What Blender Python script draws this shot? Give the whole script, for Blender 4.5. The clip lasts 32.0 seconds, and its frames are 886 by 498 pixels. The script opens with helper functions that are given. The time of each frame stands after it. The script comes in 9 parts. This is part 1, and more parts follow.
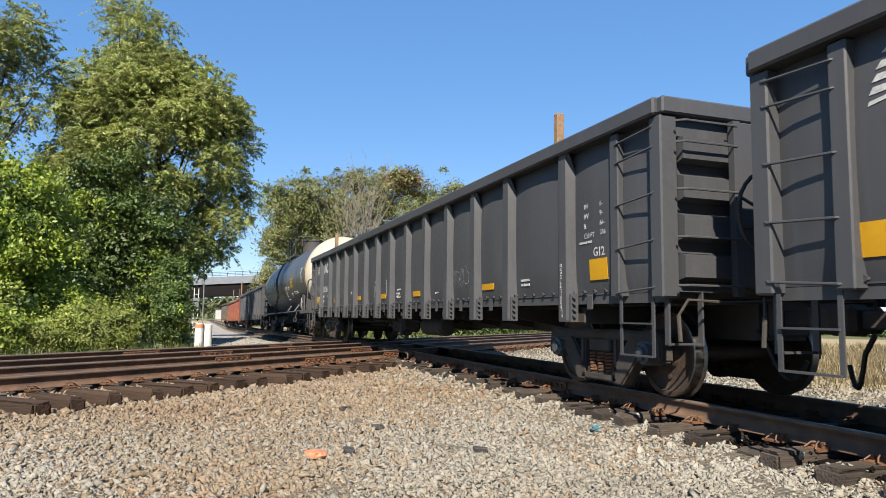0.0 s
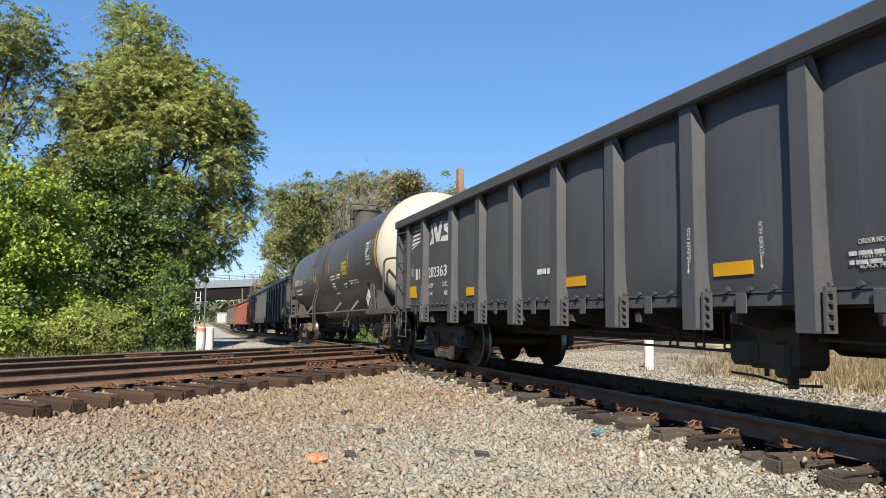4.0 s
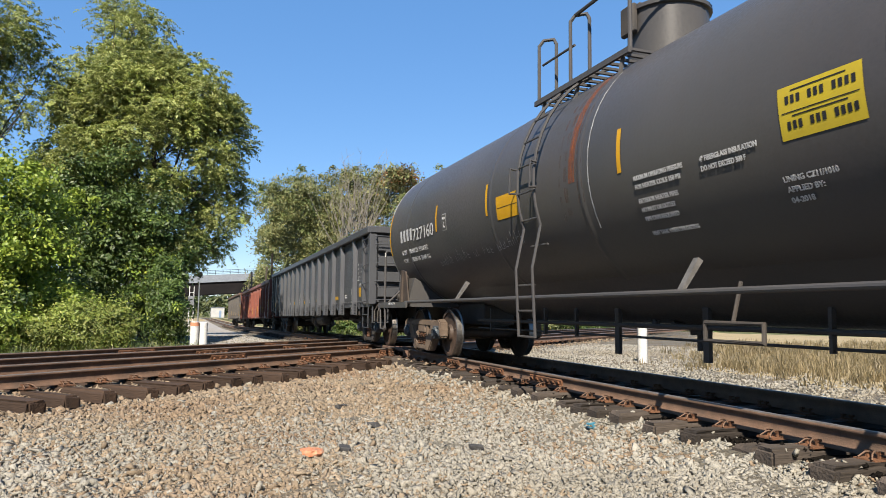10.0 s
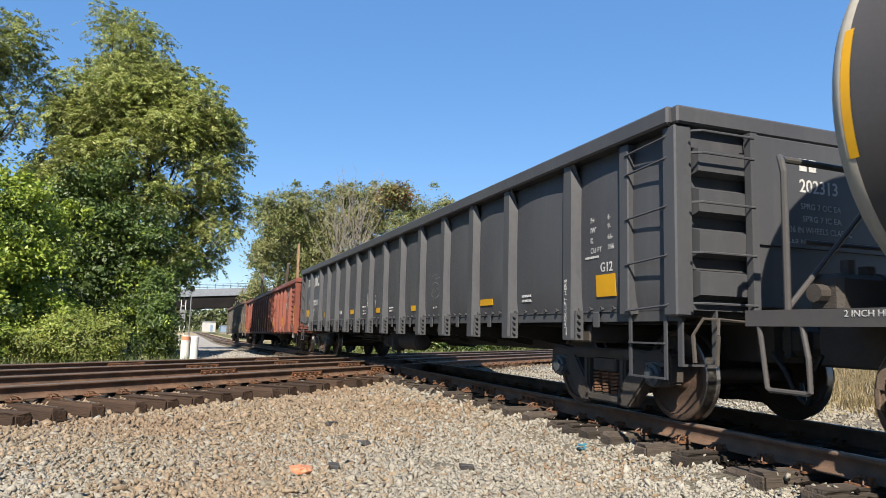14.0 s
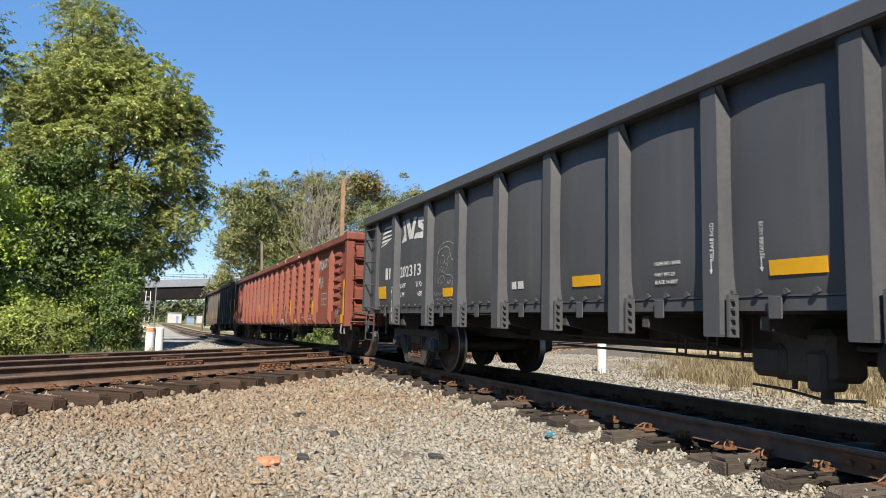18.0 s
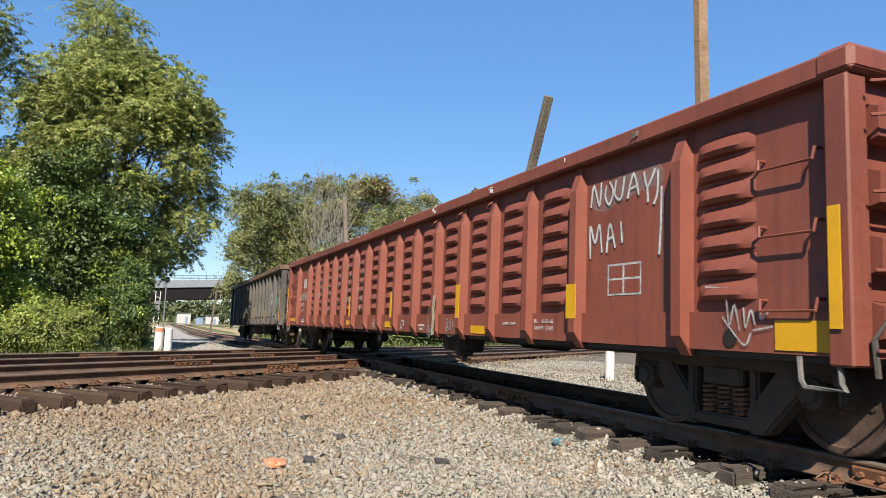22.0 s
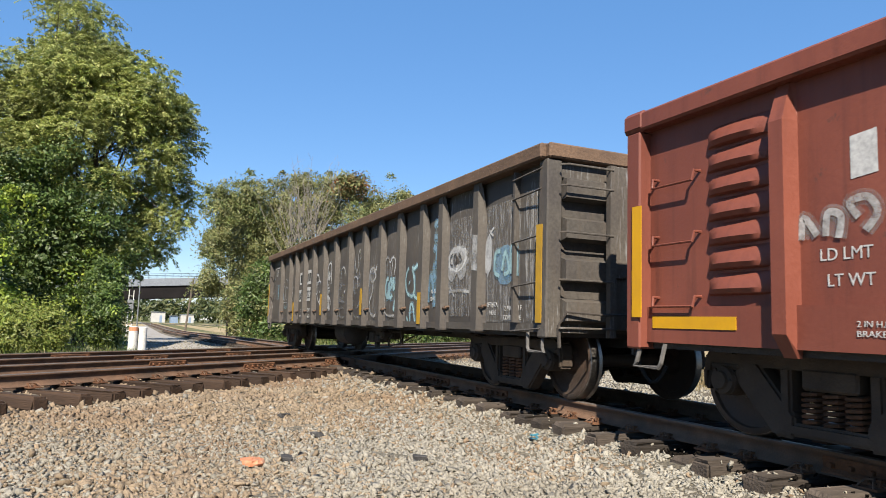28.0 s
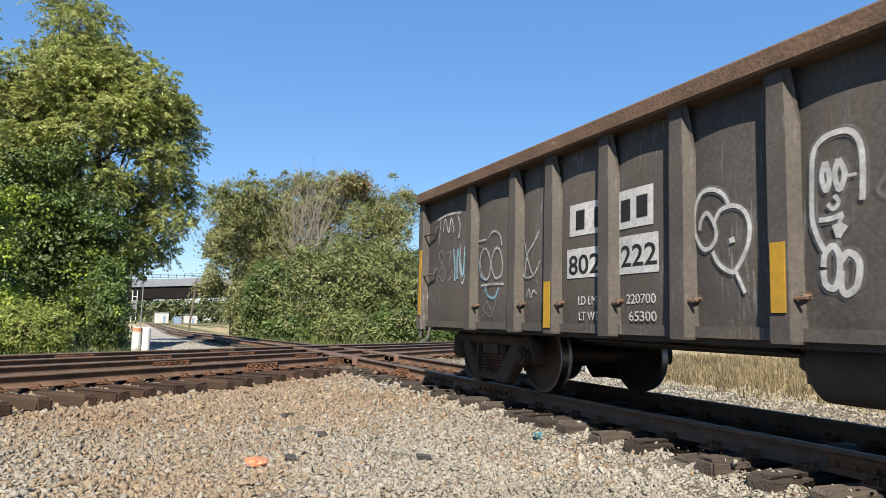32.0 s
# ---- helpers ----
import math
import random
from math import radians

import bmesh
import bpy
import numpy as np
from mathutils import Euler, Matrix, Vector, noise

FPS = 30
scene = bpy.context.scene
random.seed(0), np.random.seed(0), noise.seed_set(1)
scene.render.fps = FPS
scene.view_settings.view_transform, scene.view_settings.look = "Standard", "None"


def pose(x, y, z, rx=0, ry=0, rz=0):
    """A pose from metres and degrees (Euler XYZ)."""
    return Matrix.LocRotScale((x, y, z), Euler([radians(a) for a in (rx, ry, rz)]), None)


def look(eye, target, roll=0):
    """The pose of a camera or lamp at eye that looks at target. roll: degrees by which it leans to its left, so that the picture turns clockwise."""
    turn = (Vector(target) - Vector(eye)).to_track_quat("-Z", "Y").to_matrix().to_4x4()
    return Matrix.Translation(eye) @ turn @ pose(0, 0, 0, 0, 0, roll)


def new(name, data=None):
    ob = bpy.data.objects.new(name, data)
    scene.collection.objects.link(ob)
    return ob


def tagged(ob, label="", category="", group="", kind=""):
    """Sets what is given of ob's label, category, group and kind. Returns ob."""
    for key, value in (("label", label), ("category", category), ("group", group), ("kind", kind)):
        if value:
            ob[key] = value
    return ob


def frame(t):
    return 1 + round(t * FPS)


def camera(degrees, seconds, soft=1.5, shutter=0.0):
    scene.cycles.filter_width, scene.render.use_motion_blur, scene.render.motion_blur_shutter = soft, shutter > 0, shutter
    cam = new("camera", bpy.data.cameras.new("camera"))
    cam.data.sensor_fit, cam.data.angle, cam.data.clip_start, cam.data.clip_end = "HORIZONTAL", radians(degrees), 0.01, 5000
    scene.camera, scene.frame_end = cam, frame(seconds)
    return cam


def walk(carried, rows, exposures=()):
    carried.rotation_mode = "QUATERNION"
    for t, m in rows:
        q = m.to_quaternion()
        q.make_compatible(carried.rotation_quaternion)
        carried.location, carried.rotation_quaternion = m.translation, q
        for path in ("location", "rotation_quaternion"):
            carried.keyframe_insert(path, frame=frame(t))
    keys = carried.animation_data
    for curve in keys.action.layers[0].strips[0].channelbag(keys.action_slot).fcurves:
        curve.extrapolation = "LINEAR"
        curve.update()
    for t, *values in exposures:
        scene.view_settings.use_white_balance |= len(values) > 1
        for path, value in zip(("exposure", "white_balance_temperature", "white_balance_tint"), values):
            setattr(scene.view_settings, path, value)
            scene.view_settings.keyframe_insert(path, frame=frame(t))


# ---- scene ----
CLIP = 32.0
EYE_Z = 0.841
cam = camera(65.12, CLIP, soft=0.65, shutter=0.1)


def aim(yaw, pitch, roll):
    """Camera pose at the standing point: yaw to the right of +Y, pitch up, lean."""
    y, p = radians(yaw), radians(pitch)
    eye = Vector((0, 0, EYE_Z))
    return look(eye, eye + Vector((math.sin(y) * math.cos(p), math.cos(y) * math.cos(p), math.sin(p))), roll)


# seconds, yaw, pitch, lean: a standing camera that is turned a little by hand
TURNS = (
    (0.0, 19.52, 5.42, 0.76), (0.5, 19.52, 5.59, 0.66), (1.0, 19.52, 5.67, 0.66), (1.5, 19.41, 5.67, 0.62),
    (2.0, 19.35, 5.65, 0.67), (2.5, 19.35, 5.68, 0.78), (3.0, 19.35, 5.74, 0.81), (3.5, 19.32, 5.74, 0.83),
    (5.5, 19.76, 5.65, 1.04), (6.0, 19.87, 5.60, 0.93), (6.5, 19.93, 5.53, 0.88), (7.0, 19.91, 5.49, 0.84),
    (7.5, 19.89, 5.49, 0.73), (8.0, 19.93, 5.52, 0.71), (8.5, 20.05, 5.45, 0.50), (9.0, 20.07, 5.37, 0.49),
    (9.5, 19.97, 5.30, 0.66), (10.0, 19.87, 5.25, 0.70), (10.5, 19.89, 5.26, 0.75), (11.0, 20.04, 5.29, 0.75),
    (11.5, 20.06, 5.45, 0.93), (12.0, 19.96, 5.71, 1.07), (12.5, 19.88, 5.97, 1.21), (13.0, 19.87, 6.18, 1.32),
    (13.5, 20.00, 6.42, 1.45), (14.0, 20.36, 6.72, 1.60), (14.5, 21.17, 6.94, 1.81), (16.5, 24.87, 6.76, 2.61),
    (17.0, 24.59, 6.54, 2.24), (17.5, 23.80, 6.25, 1.73), (18.0, 22.92, 6.00, 1.40), (18.5, 22.37, 5.90, 1.49),
    (19.0, 22.07, 6.07, 1.86), (19.5, 21.98, 6.35, 2.26), (20.0, 22.02, 6.52, 2.39), (20.5, 22.09, 6.55, 2.47),
    (21.0, 22.17, 6.47, 2.39), (21.5, 22.18, 6.39, 2.35), (22.0, 22.16, 6.35, 2.29), (22.5, 22.24, 6.30, 2.14),
    (23.0, 22.45, 6.25, 2.09), (23.5, 22.82, 6.24, 1.96), (24.0, 23.12, 6.35, 2.09), (24.5, 23.31, 6.44, 2.11),
    (25.0, 23.34, 6.49, 2.17), (25.5, 23.35, 6.50, 2.17), (27.5, 24.04, 6.19, 1.92), (28.0, 24.05, 6.14, 1.80),
    (28.5, 24.00, 6.09, 1.70), (29.0, 24.00, 6.08, 1.56), (29.5, 24.00, 6.08, 1.48), (30.0, 24.05, 6.12, 1.43),
    (30.5, 24.05, 6.22, 1.50), (31.0, 23.98, 6.28, 1.55), (31.5, 23.87, 6.26, 1.64), (32.0, 23.83, 6.07, 1.56),
)
walk(cam, [(t, aim(a, b, c)) for t, a, b, c in TURNS])

# ---- light ----
SUN_TO = Vector((-1.0, -1.9, 1.85)).normalized()
world = bpy.data.worlds.new("world")
scene.world = world
world.use_nodes = True
wn, wl = world.node_tree.nodes, world.node_tree.links
sky = wn.new("ShaderNodeTexSky")
sky.sky_type = 'NISHITA'
sky.sun_disc = False
sky.sun_elevation = math.asin(SUN_TO.z)
sky.sun_rotation = math.atan2(SUN_TO.x, SUN_TO.y)
sky.air_density, sky.dust_density, sky.ozone_density = 1.0, 0.0, 2.0
bgn = wn["Background"]
bgn.inputs[1].default_value = 0.075
tone = wn.new("ShaderNodeHueSaturation")
tone.inputs["Saturation"].default_value = 1.12
wl.new(sky.outputs[0], tone.inputs["Color"])
clear = wn.new("ShaderNodeMix")
clear.data_type = 'RGBA'
clear.inputs[0].default_value = 0.55
clear.inputs[7].default_value = (0.62, 1.85, 4.3, 1)
wl.new(tone.outputs[0], clear.inputs[6])
wl.new(clear.outputs[2], bgn.inputs[0])
sun_data = bpy.data.lights.new("sun", 'SUN')
sun_data.energy, sun_data.angle, sun_data.color = 5.0, radians(0.55), (1.0, 0.90, 0.76)
sun = new("sun", sun_data)
sun.matrix_world = look(SUN_TO * 60, (0, 0, 0))
scene.view_settings.exposure = 1.3

# ---- materials ----


def mk(name, cols, scale=3.0, rough=0.7, metal=0.0, bump=0.2, bscale=30.0, streak=0.0, streak_col=(0.1, 0.06, 0.03),
       spots=0.0, spot_col=(0.12, 0.05, 0.02), rand=0.0, island=False, spot_scale=2.0, coat=0.0, bdist=0.01, world_xy=False, grain=0.2, along=None, chips=None, gloss=0.3, thin=None):
    """A weathered surface: two tones by coarse noise, fine grain, optional run-down streaks and spots."""
    m = bpy.data.materials.new(name)
    m.use_nodes = True
    n, l = m.node_tree.nodes, m.node_tree.links
    b = n["Principled BSDF"]
    tc = n.new("ShaderNodeTexCoord")
    if world_xy:
        geo = n.new("ShaderNodeNewGeometry")
        co = geo.outputs["Position"]
    else:
        co = tc.outputs["Object"]
    if along:
        mp0 = n.new("ShaderNodeMapping")
        mp0.inputs["Scale"].default_value = along
        l.new(co, mp0.inputs[0])
        co = mp0.outputs[0]

    def noise_of(sc, detail=4, vec=None, ro=0.55):
        t = n.new("ShaderNodeTexNoise")
        t.inputs["Scale"].default_value = sc
        t.inputs["Detail"].default_value = detail
        t.inputs["Roughness"].default_value = ro
        l.new(vec or co, t.inputs["Vector"])
        return t.outputs[0]

    def ramp(src, a, z):
        r = n.new("ShaderNodeMapRange")
        r.inputs[1].default_value, r.inputs[2].default_value = a, z
        l.new(src, r.inputs[0])
        return r.outputs[0]

    def mix(fac, c1, c2, typ='MIX'):
        x = n.new("ShaderNodeMix")
        x.data_type = 'RGBA'
        x.blend_type = typ
        if isinstance(fac, float):
            x.inputs[0].default_value = fac
        else:
            l.new(fac, x.inputs[0])
        for k, c in ((6, c1), (7, c2)):
            if isinstance(c, tuple):
                x.inputs[k].default_value = (*c, 1)
            else:
                l.new(c, x.inputs[k])
        return x.outputs[2]

    col = mix(ramp(noise_of(scale, 5), 0.35, 0.65), cols[0], cols[1])
    if len(cols) > 2:
        col = mix(ramp(noise_of(scale * 0.27, 3), 0.45, 0.7), col, cols[2])
    g = ramp(noise_of(bscale, 3), 0.3, 0.7)
    x = n.new("ShaderNodeMapRange")
    x.inputs[3].default_value, x.inputs[4].default_value = 1 - grain, 1 + grain
    l.new(g, x.inputs[0])
    h = n.new("ShaderNodeMix")
    h.data_type, h.blend_type = 'RGBA', 'MULTIPLY'
    h.inputs[0].default_value = 1.0
    l.new(col, h.inputs[6])
    l.new(x.outputs[0], h.inputs[7])
    col = h.outputs[2]
    if streak:
        mp = n.new("ShaderNodeMapping")
        mp.inputs["Scale"].default_value = (1, 1, 0.06)
        l.new(co, mp.inputs[0])
        f = ramp(noise_of(9.0, 4, mp.outputs[0], 0.6), 0.5, 0.75)
        k = n.new("ShaderNodeMath")
        k.operation = 'MULTIPLY'
        k.inputs[1].default_value = streak
        l.new(f, k.inputs[0])
        col = mix(k.outputs[0], col, streak_col)
    if spots:
        f = ramp(noise_of(spot_scale, 6, None, 0.7), 0.72 - spots * 0.2, 0.78 - spots * 0.2)
        col = mix(f, col, spot_col)
    if chips:
        # thin upright scratches that lay the old paint bare, in patches
        mp = n.new("ShaderNodeMapping")
        mp.inputs["Scale"].default_value = (1, 1, 0.09)
        l.new(co, mp.inputs[0])
        k = n.new("ShaderNodeMath")
        k.operation = 'MULTIPLY'
        l.new(ramp(noise_of(38.0, 3, mp.outputs[0], 0.6), 0.57, 0.66), k.inputs[0])
        l.new(ramp(noise_of(0.8, 2), 0.48, 0.62), k.inputs[1])
        col = mix(k.outputs[0], col, chips)
    if rand:
        if island:
            src = n.new("ShaderNodeNewGeometry").outputs["Random Per Island"]
        else:
            src = n.new("ShaderNodeObjectInfo").outputs["Random"]
        v = n.new("ShaderNodeMapRange")
        v.inputs[3].default_value, v.inputs[4].default_value = 1 - rand, 1 + rand
        l.new(src, v.inputs[0])
        h = n.new("ShaderNodeMix")
        h.data_type, h.blend_type = 'RGBA', 'MULTIPLY'
        h.inputs[0].default_value = 1.0
        l.new(col, h.inputs[6])
        l.new(v.outputs[0], h.inputs[7])
        col = h.outputs[2]
    l.new(col, b.inputs["Base Color"])
    rr = n.new("ShaderNodeMapRange")
    rr.inputs[3].default_value, rr.inputs[4].default_value = max(0.05, rough - 0.1), min(1, rough + 0.1)
    l.new(g, rr.inputs[0])
    l.new(rr.outputs[0], b.inputs["Roughness"])
    b.inputs["Metallic"].default_value = metal
    b.inputs["Specular IOR Level"].default_value = gloss
    b.inputs["Coat Weight"].default_value = coat
    if bump:
        bm_ = n.new("ShaderNodeBump")
        bm_.inputs["Strength"].default_value = bump
        bm_.inputs["Distance"].default_value = bdist
        l.new(g, bm_.inputs["Height"])
        l.new(bm_.outputs[0], b.inputs["Normal"])
    if thin:
        # sprayed paint that lets the ground show through in clouds and specks
        v = n.new("ShaderNodeMapRange")
        v.inputs[1].default_value, v.inputs[2].default_value = 0.35, 0.65
        v.inputs[3].default_value, v.inputs[4].default_value = thin
        l.new(noise_of(5.0, 6, None, 0.75), v.inputs[0])
        t = n.new("ShaderNodeBsdfTransparent")
        mxs = n.new("ShaderNodeMixShader")
        l.new(v.outputs[0], mxs.inputs[0])
        l.new(t.outputs[0], mxs.inputs[1])
        l.new(b.outputs[0], mxs.inputs[2])
        l.new(mxs.outputs[0], n["Material Output"].inputs[0])
    return m


def leaf_mat(name, c1, c2, c3, trans=0.35):
    """Leaves: three tones leaf by leaf, light shining through."""
    m = bpy.data.materials.new(name)
    m.use_nodes = True
    n, l = m.node_tree.nodes, m.node_tree.links
    out = n["Material Output"]
    b = n["Principled BSDF"]
    geo = n.new("ShaderNodeNewGeometry")
    cr = n.new("ShaderNodeValToRGB")
    cr.color_ramp.elements[0].color, cr.color_ramp.elements[1].color = (*c1, 1), (*c3, 1)
    e = cr.color_ramp.elements.new(0.5)
    e.color = (*c2, 1)
    l.new(geo.outputs["Random Per Island"], cr.inputs[0])
    nz = n.new("ShaderNodeTexNoise")
    nz.inputs["Scale"].default_value = 0.75
    l.new(geo.outputs["Position"], nz.inputs["Vector"])
    mr = n.new("ShaderNodeMapRange")
    mr.inputs[1].default_value, mr.inputs[2].default_value = 0.3, 0.7
    mr.inputs[3].default_value, mr.inputs[4].default_value = 0.6, 1.4
    l.new(nz.outputs[0], mr.inputs[0])
    mx = n.new("ShaderNodeMix")
    mx.data_type, mx.blend_type = 'RGBA', 'MULTIPLY'
    mx.inputs[0].default_value = 1.0
    l.new(cr.outputs[0], mx.inputs[6])
    l.new(mr.outputs[0], mx.inputs[7])
    l.new(mx.outputs[2], b.inputs["Base Color"])
    b.inputs["Roughness"].default_value = 0.5
    t = n.new("ShaderNodeBsdfTranslucent")
    l.new(mx.outputs[2], t.inputs[0])
    s = n.new("ShaderNodeMixShader")
    s.inputs[0].default_value = trans
    l.new(b.outputs[0], s.inputs[1])
    l.new(t.outputs[0], s.inputs[2])
    l.new(s.outputs[0], out.inputs[0])
    return m


M = {}
M["black"] = mk("black_paint", [(0.0415, 0.0425, 0.0480), (0.0470, 0.0495, 0.0540), (0.0540, 0.0550, 0.0575)], 0.8, 0.46, bump=0.03, streak=0.30, streak_col=(0.0760, 0.0760, 0.0760), spots=0.08, spot_col=(0.0950, 0.0930, 0.0900), grain=0.05)
M["grime"] = mk("weathered_black_paint", [(0.052, 0.047, 0.044), (0.068, 0.062, 0.054), (0.084, 0.073, 0.063)], 1.6, 0.7, bump=0.08, streak=0.6, streak_col=(0.072, 0.057, 0.044), spots=0.16, spot_col=(0.098, 0.079, 0.066), chips=(0.177, 0.178, 0.180), gloss=0.2)
M["grime_top"] = mk("rusted_chord_paint", [(0.078, 0.050, 0.034), (0.112, 0.070, 0.045)], 3, 0.8, bump=0.3, spots=0.42, spot_col=(0.228, 0.198, 0.168), spot_scale=11)
M["red"] = mk("red_oxide_paint", [(0.140, 0.0405, 0.0255), (0.170, 0.0515, 0.033), (0.108, 0.033, 0.0235)], 1.5, 0.55, bump=0.06, streak=0.6, streak_col=(0.075, 0.026, 0.019), spots=0.38, spot_col=(0.060, 0.034, 0.027), grain=0.05)
M["tank"] = mk("tank_black_paint", [(0.0450, 0.0450, 0.0460), (0.0541, 0.0502, 0.0512), (0.0640, 0.0615, 0.0550)], 0.8, 0.40, bump=0.04, streak=0.3, streak_col=(0.0540, 0.0471, 0.0425), spots=0.08, spot_col=(0.0609, 0.0563, 0.0555), grain=0.05, gloss=0.2)
M["white_head"] = mk("white_tank_paint", [(0.315, 0.294, 0.246), (0.282, 0.262, 0.216)], 1.0, 0.5, bump=0.02, streak=0.10, streak_col=(0.306, 0.214, 0.122), grain=0.05)
M["white"] = mk("white_lettering", [(0.384, 0.384, 0.378), (0.329, 0.329, 0.323)], 6, 0.6, bump=0.0)
M["dim_white"] = mk("faded_white_spray", [(0.340, 0.340, 0.332), (0.178, 0.178, 0.178)], 9, 0.7, bump=0.0)
M["haze"] = mk("thin_spray_haze", [(0.17, 0.17, 0.165), (0.12, 0.118, 0.115)], 7, 0.7, bump=0.0, thin=(0.0, 0.42))
M["mist"] = mk("soft_spray_edge", [(0.26, 0.26, 0.255), (0.20, 0.20, 0.20)], 7, 0.7, bump=0.0, thin=(0.05, 0.38))
M["blue_mist"] = mk("soft_blue_spray_edge", [(0.17, 0.33, 0.42), (0.2, 0.32, 0.38)], 7, 0.7, bump=0.0, thin=(0.1, 0.45))
M["spray"] = mk("worn_white_spray", [(0.36, 0.36, 0.355), (0.25, 0.25, 0.245)], 7, 0.7, bump=0.0, thin=(0.25, 1.1))
M["blue_worn"] = mk("worn_blue_spray", [(0.16, 0.31, 0.40), (0.22, 0.33, 0.38)], 6, 0.7, bump=0.0, thin=(0.35, 1.1))
M["blue_spray"] = mk("faded_blue_spray", [(0.172, 0.309, 0.398), (0.220, 0.302, 0.343)], 6, 0.7, bump=0.0)
M["yellow"] = mk("yellow_reflective_plate", [(0.44, 0.235, 0.006), (0.40, 0.21, 0.008)], 4, 0.5, bump=0.0, grain=0.04)
M["notice"] = mk("lemon_notice_panel", [(0.40, 0.30, 0.015), (0.36, 0.27, 0.02)], 4, 0.5, bump=0.0, grain=0.04)
M["yellow_old"] = mk("worn_yellow_plate", [(0.327, 0.190, 0.016), (0.264, 0.158, 0.021)], 8, 0.6, bump=0.05, spots=0.25, spot_col=(0.132, 0.063, 0.027), spot_scale=6, grain=0.06)
M["wheel"] = mk("wheel_steel", [(0.055, 0.038, 0.029), (0.085, 0.055, 0.040), (0.038, 0.030, 0.025)], 5, 0.65, 0.2, bump=0.15)
M["tread"] = mk("polished_steel", [(0.210, 0.197, 0.185), (0.160, 0.151, 0.142)], 8, 0.4, 1.0, bump=0.03)
M["truck"] = mk("dusty_cast_steel", [(0.036, 0.027, 0.021), (0.058, 0.043, 0.032), (0.026, 0.020, 0.016)], 4, 0.8, 0.0, bump=0.25, bscale=60)
M["truck_dark"] = mk("dark_cast_steel", [(0.0320, 0.0300, 0.0285), (0.0500, 0.0430, 0.0370), (0.0400, 0.0330, 0.0280)], 4, 0.75, 0.0, bump=0.25, bscale=60)
M["truck_tan"] = mk("tan_dusted_cast_steel", [(0.096, 0.069, 0.050), (0.129, 0.096, 0.069), (0.062, 0.043, 0.031)], 3.5, 0.85, 0.0, bump=0.25, bscale=60)
M["cap"] = mk("blue_grey_bearing_cap", [(0.041, 0.053, 0.065), (0.069, 0.077, 0.084)], 14, 0.5, 0.2, bump=0.1)
M["rail"] = mk("rusty_rail_side", [(0.101, 0.061, 0.040), (0.148, 0.087, 0.056), (0.069, 0.047, 0.034)], 6, 0.85, 0.0, bump=0.3, bscale=80)
M["railtop"] = mk("worn_rail_top", [(0.133, 0.110, 0.096), (0.176, 0.151, 0.133)], 4, 0.5, 0.5, bump=0.05)
M["rust"] = mk("rusty_iron", [(0.095, 0.044, 0.022), (0.145, 0.066, 0.033), (0.055, 0.030, 0.018)], 9, 0.9, 0.0, bump=0.4, bscale=70, rand=0.25)
M["tie"] = mk("weathered_tie_wood", [(0.040, 0.032, 0.026), (0.078, 0.062, 0.051), (0.024, 0.019, 0.015)], 5, 0.9, 0.0, bump=0.6, bscale=45, rand=0.35, along=(0.12, 1, 1))
M["tie_dark"] = mk("creosoted_tie_wood", [(0.030, 0.018, 0.012), (0.060, 0.034, 0.019), (0.018, 0.012, 0.009)], 5, 0.9, 0.0, bump=0.6, bscale=45, rand=0.3, along=(0.12, 1, 1))
M["stone"] = mk("crushed_stone", [(0.200, 0.187, 0.157), (0.240, 0.226, 0.193), (0.190, 0.168, 0.130)], 0.9, 0.9, 0.0, bump=0.5, bscale=90, rand=0.20, island=True, world_xy=True)
M["stone_rust"] = mk("rust_stained_stone", [(0.186, 0.142, 0.096), (0.208, 0.166, 0.118), (0.152, 0.100, 0.062)], 1.5, 0.9, 0.0, bump=0.5, bscale=90, rand=0.24, island=True, world_xy=True)
# near-black stone that holds the train's shadow in its colour
M["shadow_ballast"] = mk("shadow_dark_ballast", [(0.008, 0.0068, 0.0056), (0.015, 0.0125, 0.010), (0.006, 0.0054, 0.005)], 2.5, 0.95, 0.0, bump=1.0, bscale=26, world_xy=True, bdist=0.03, gloss=0.04)
M["ballast"] = mk("ballast_bed", [(0.100, 0.088, 0.067), (0.149, 0.134, 0.105), (0.122, 0.092, 0.058)], 1.1, 0.95, 0.0, bump=1.0, bscale=26, world_xy=True, bdist=0.03)
M["bark"] = mk("bark", [(0.053, 0.042, 0.032), (0.084, 0.069, 0.055)], 6, 0.95, bump=0.8, bscale=20)
M["twig"] = mk("bare_twig", [(0.137, 0.124, 0.105), (0.179, 0.164, 0.142)], 6, 0.9, bump=0.2)
M["concrete"] = mk("bridge_concrete", [(0.160, 0.178, 0.205), (0.140, 0.156, 0.182)], 0.3, 0.85, bump=0.1, bscale=3)
M["girder"] = mk("dark_bridge_steel", [(0.0068, 0.0062, 0.0068), (0.0114, 0.0100, 0.0104)], 0.3, 0.8, bump=0.05, gloss=0.1)
M["galv"] = mk("galvanised_steel", [(0.221, 0.232, 0.238), (0.184, 0.190, 0.195)], 3, 0.45, 0.6, bump=0.05)
M["white_paint"] = mk("white_pipe_paint", [(0.481, 0.481, 0.469), (0.407, 0.401, 0.382)], 5, 0.55, bump=0.05, streak=0.25, streak_col=(0.247, 0.203, 0.154))
M["orange"] = mk("orange_marker_paint", [(0.40, 0.150, 0.075), (0.36, 0.165, 0.095)], 12, 0.8, bump=0.4, spots=0.75, spot_col=(0.301, 0.222, 0.157), spot_scale=18)
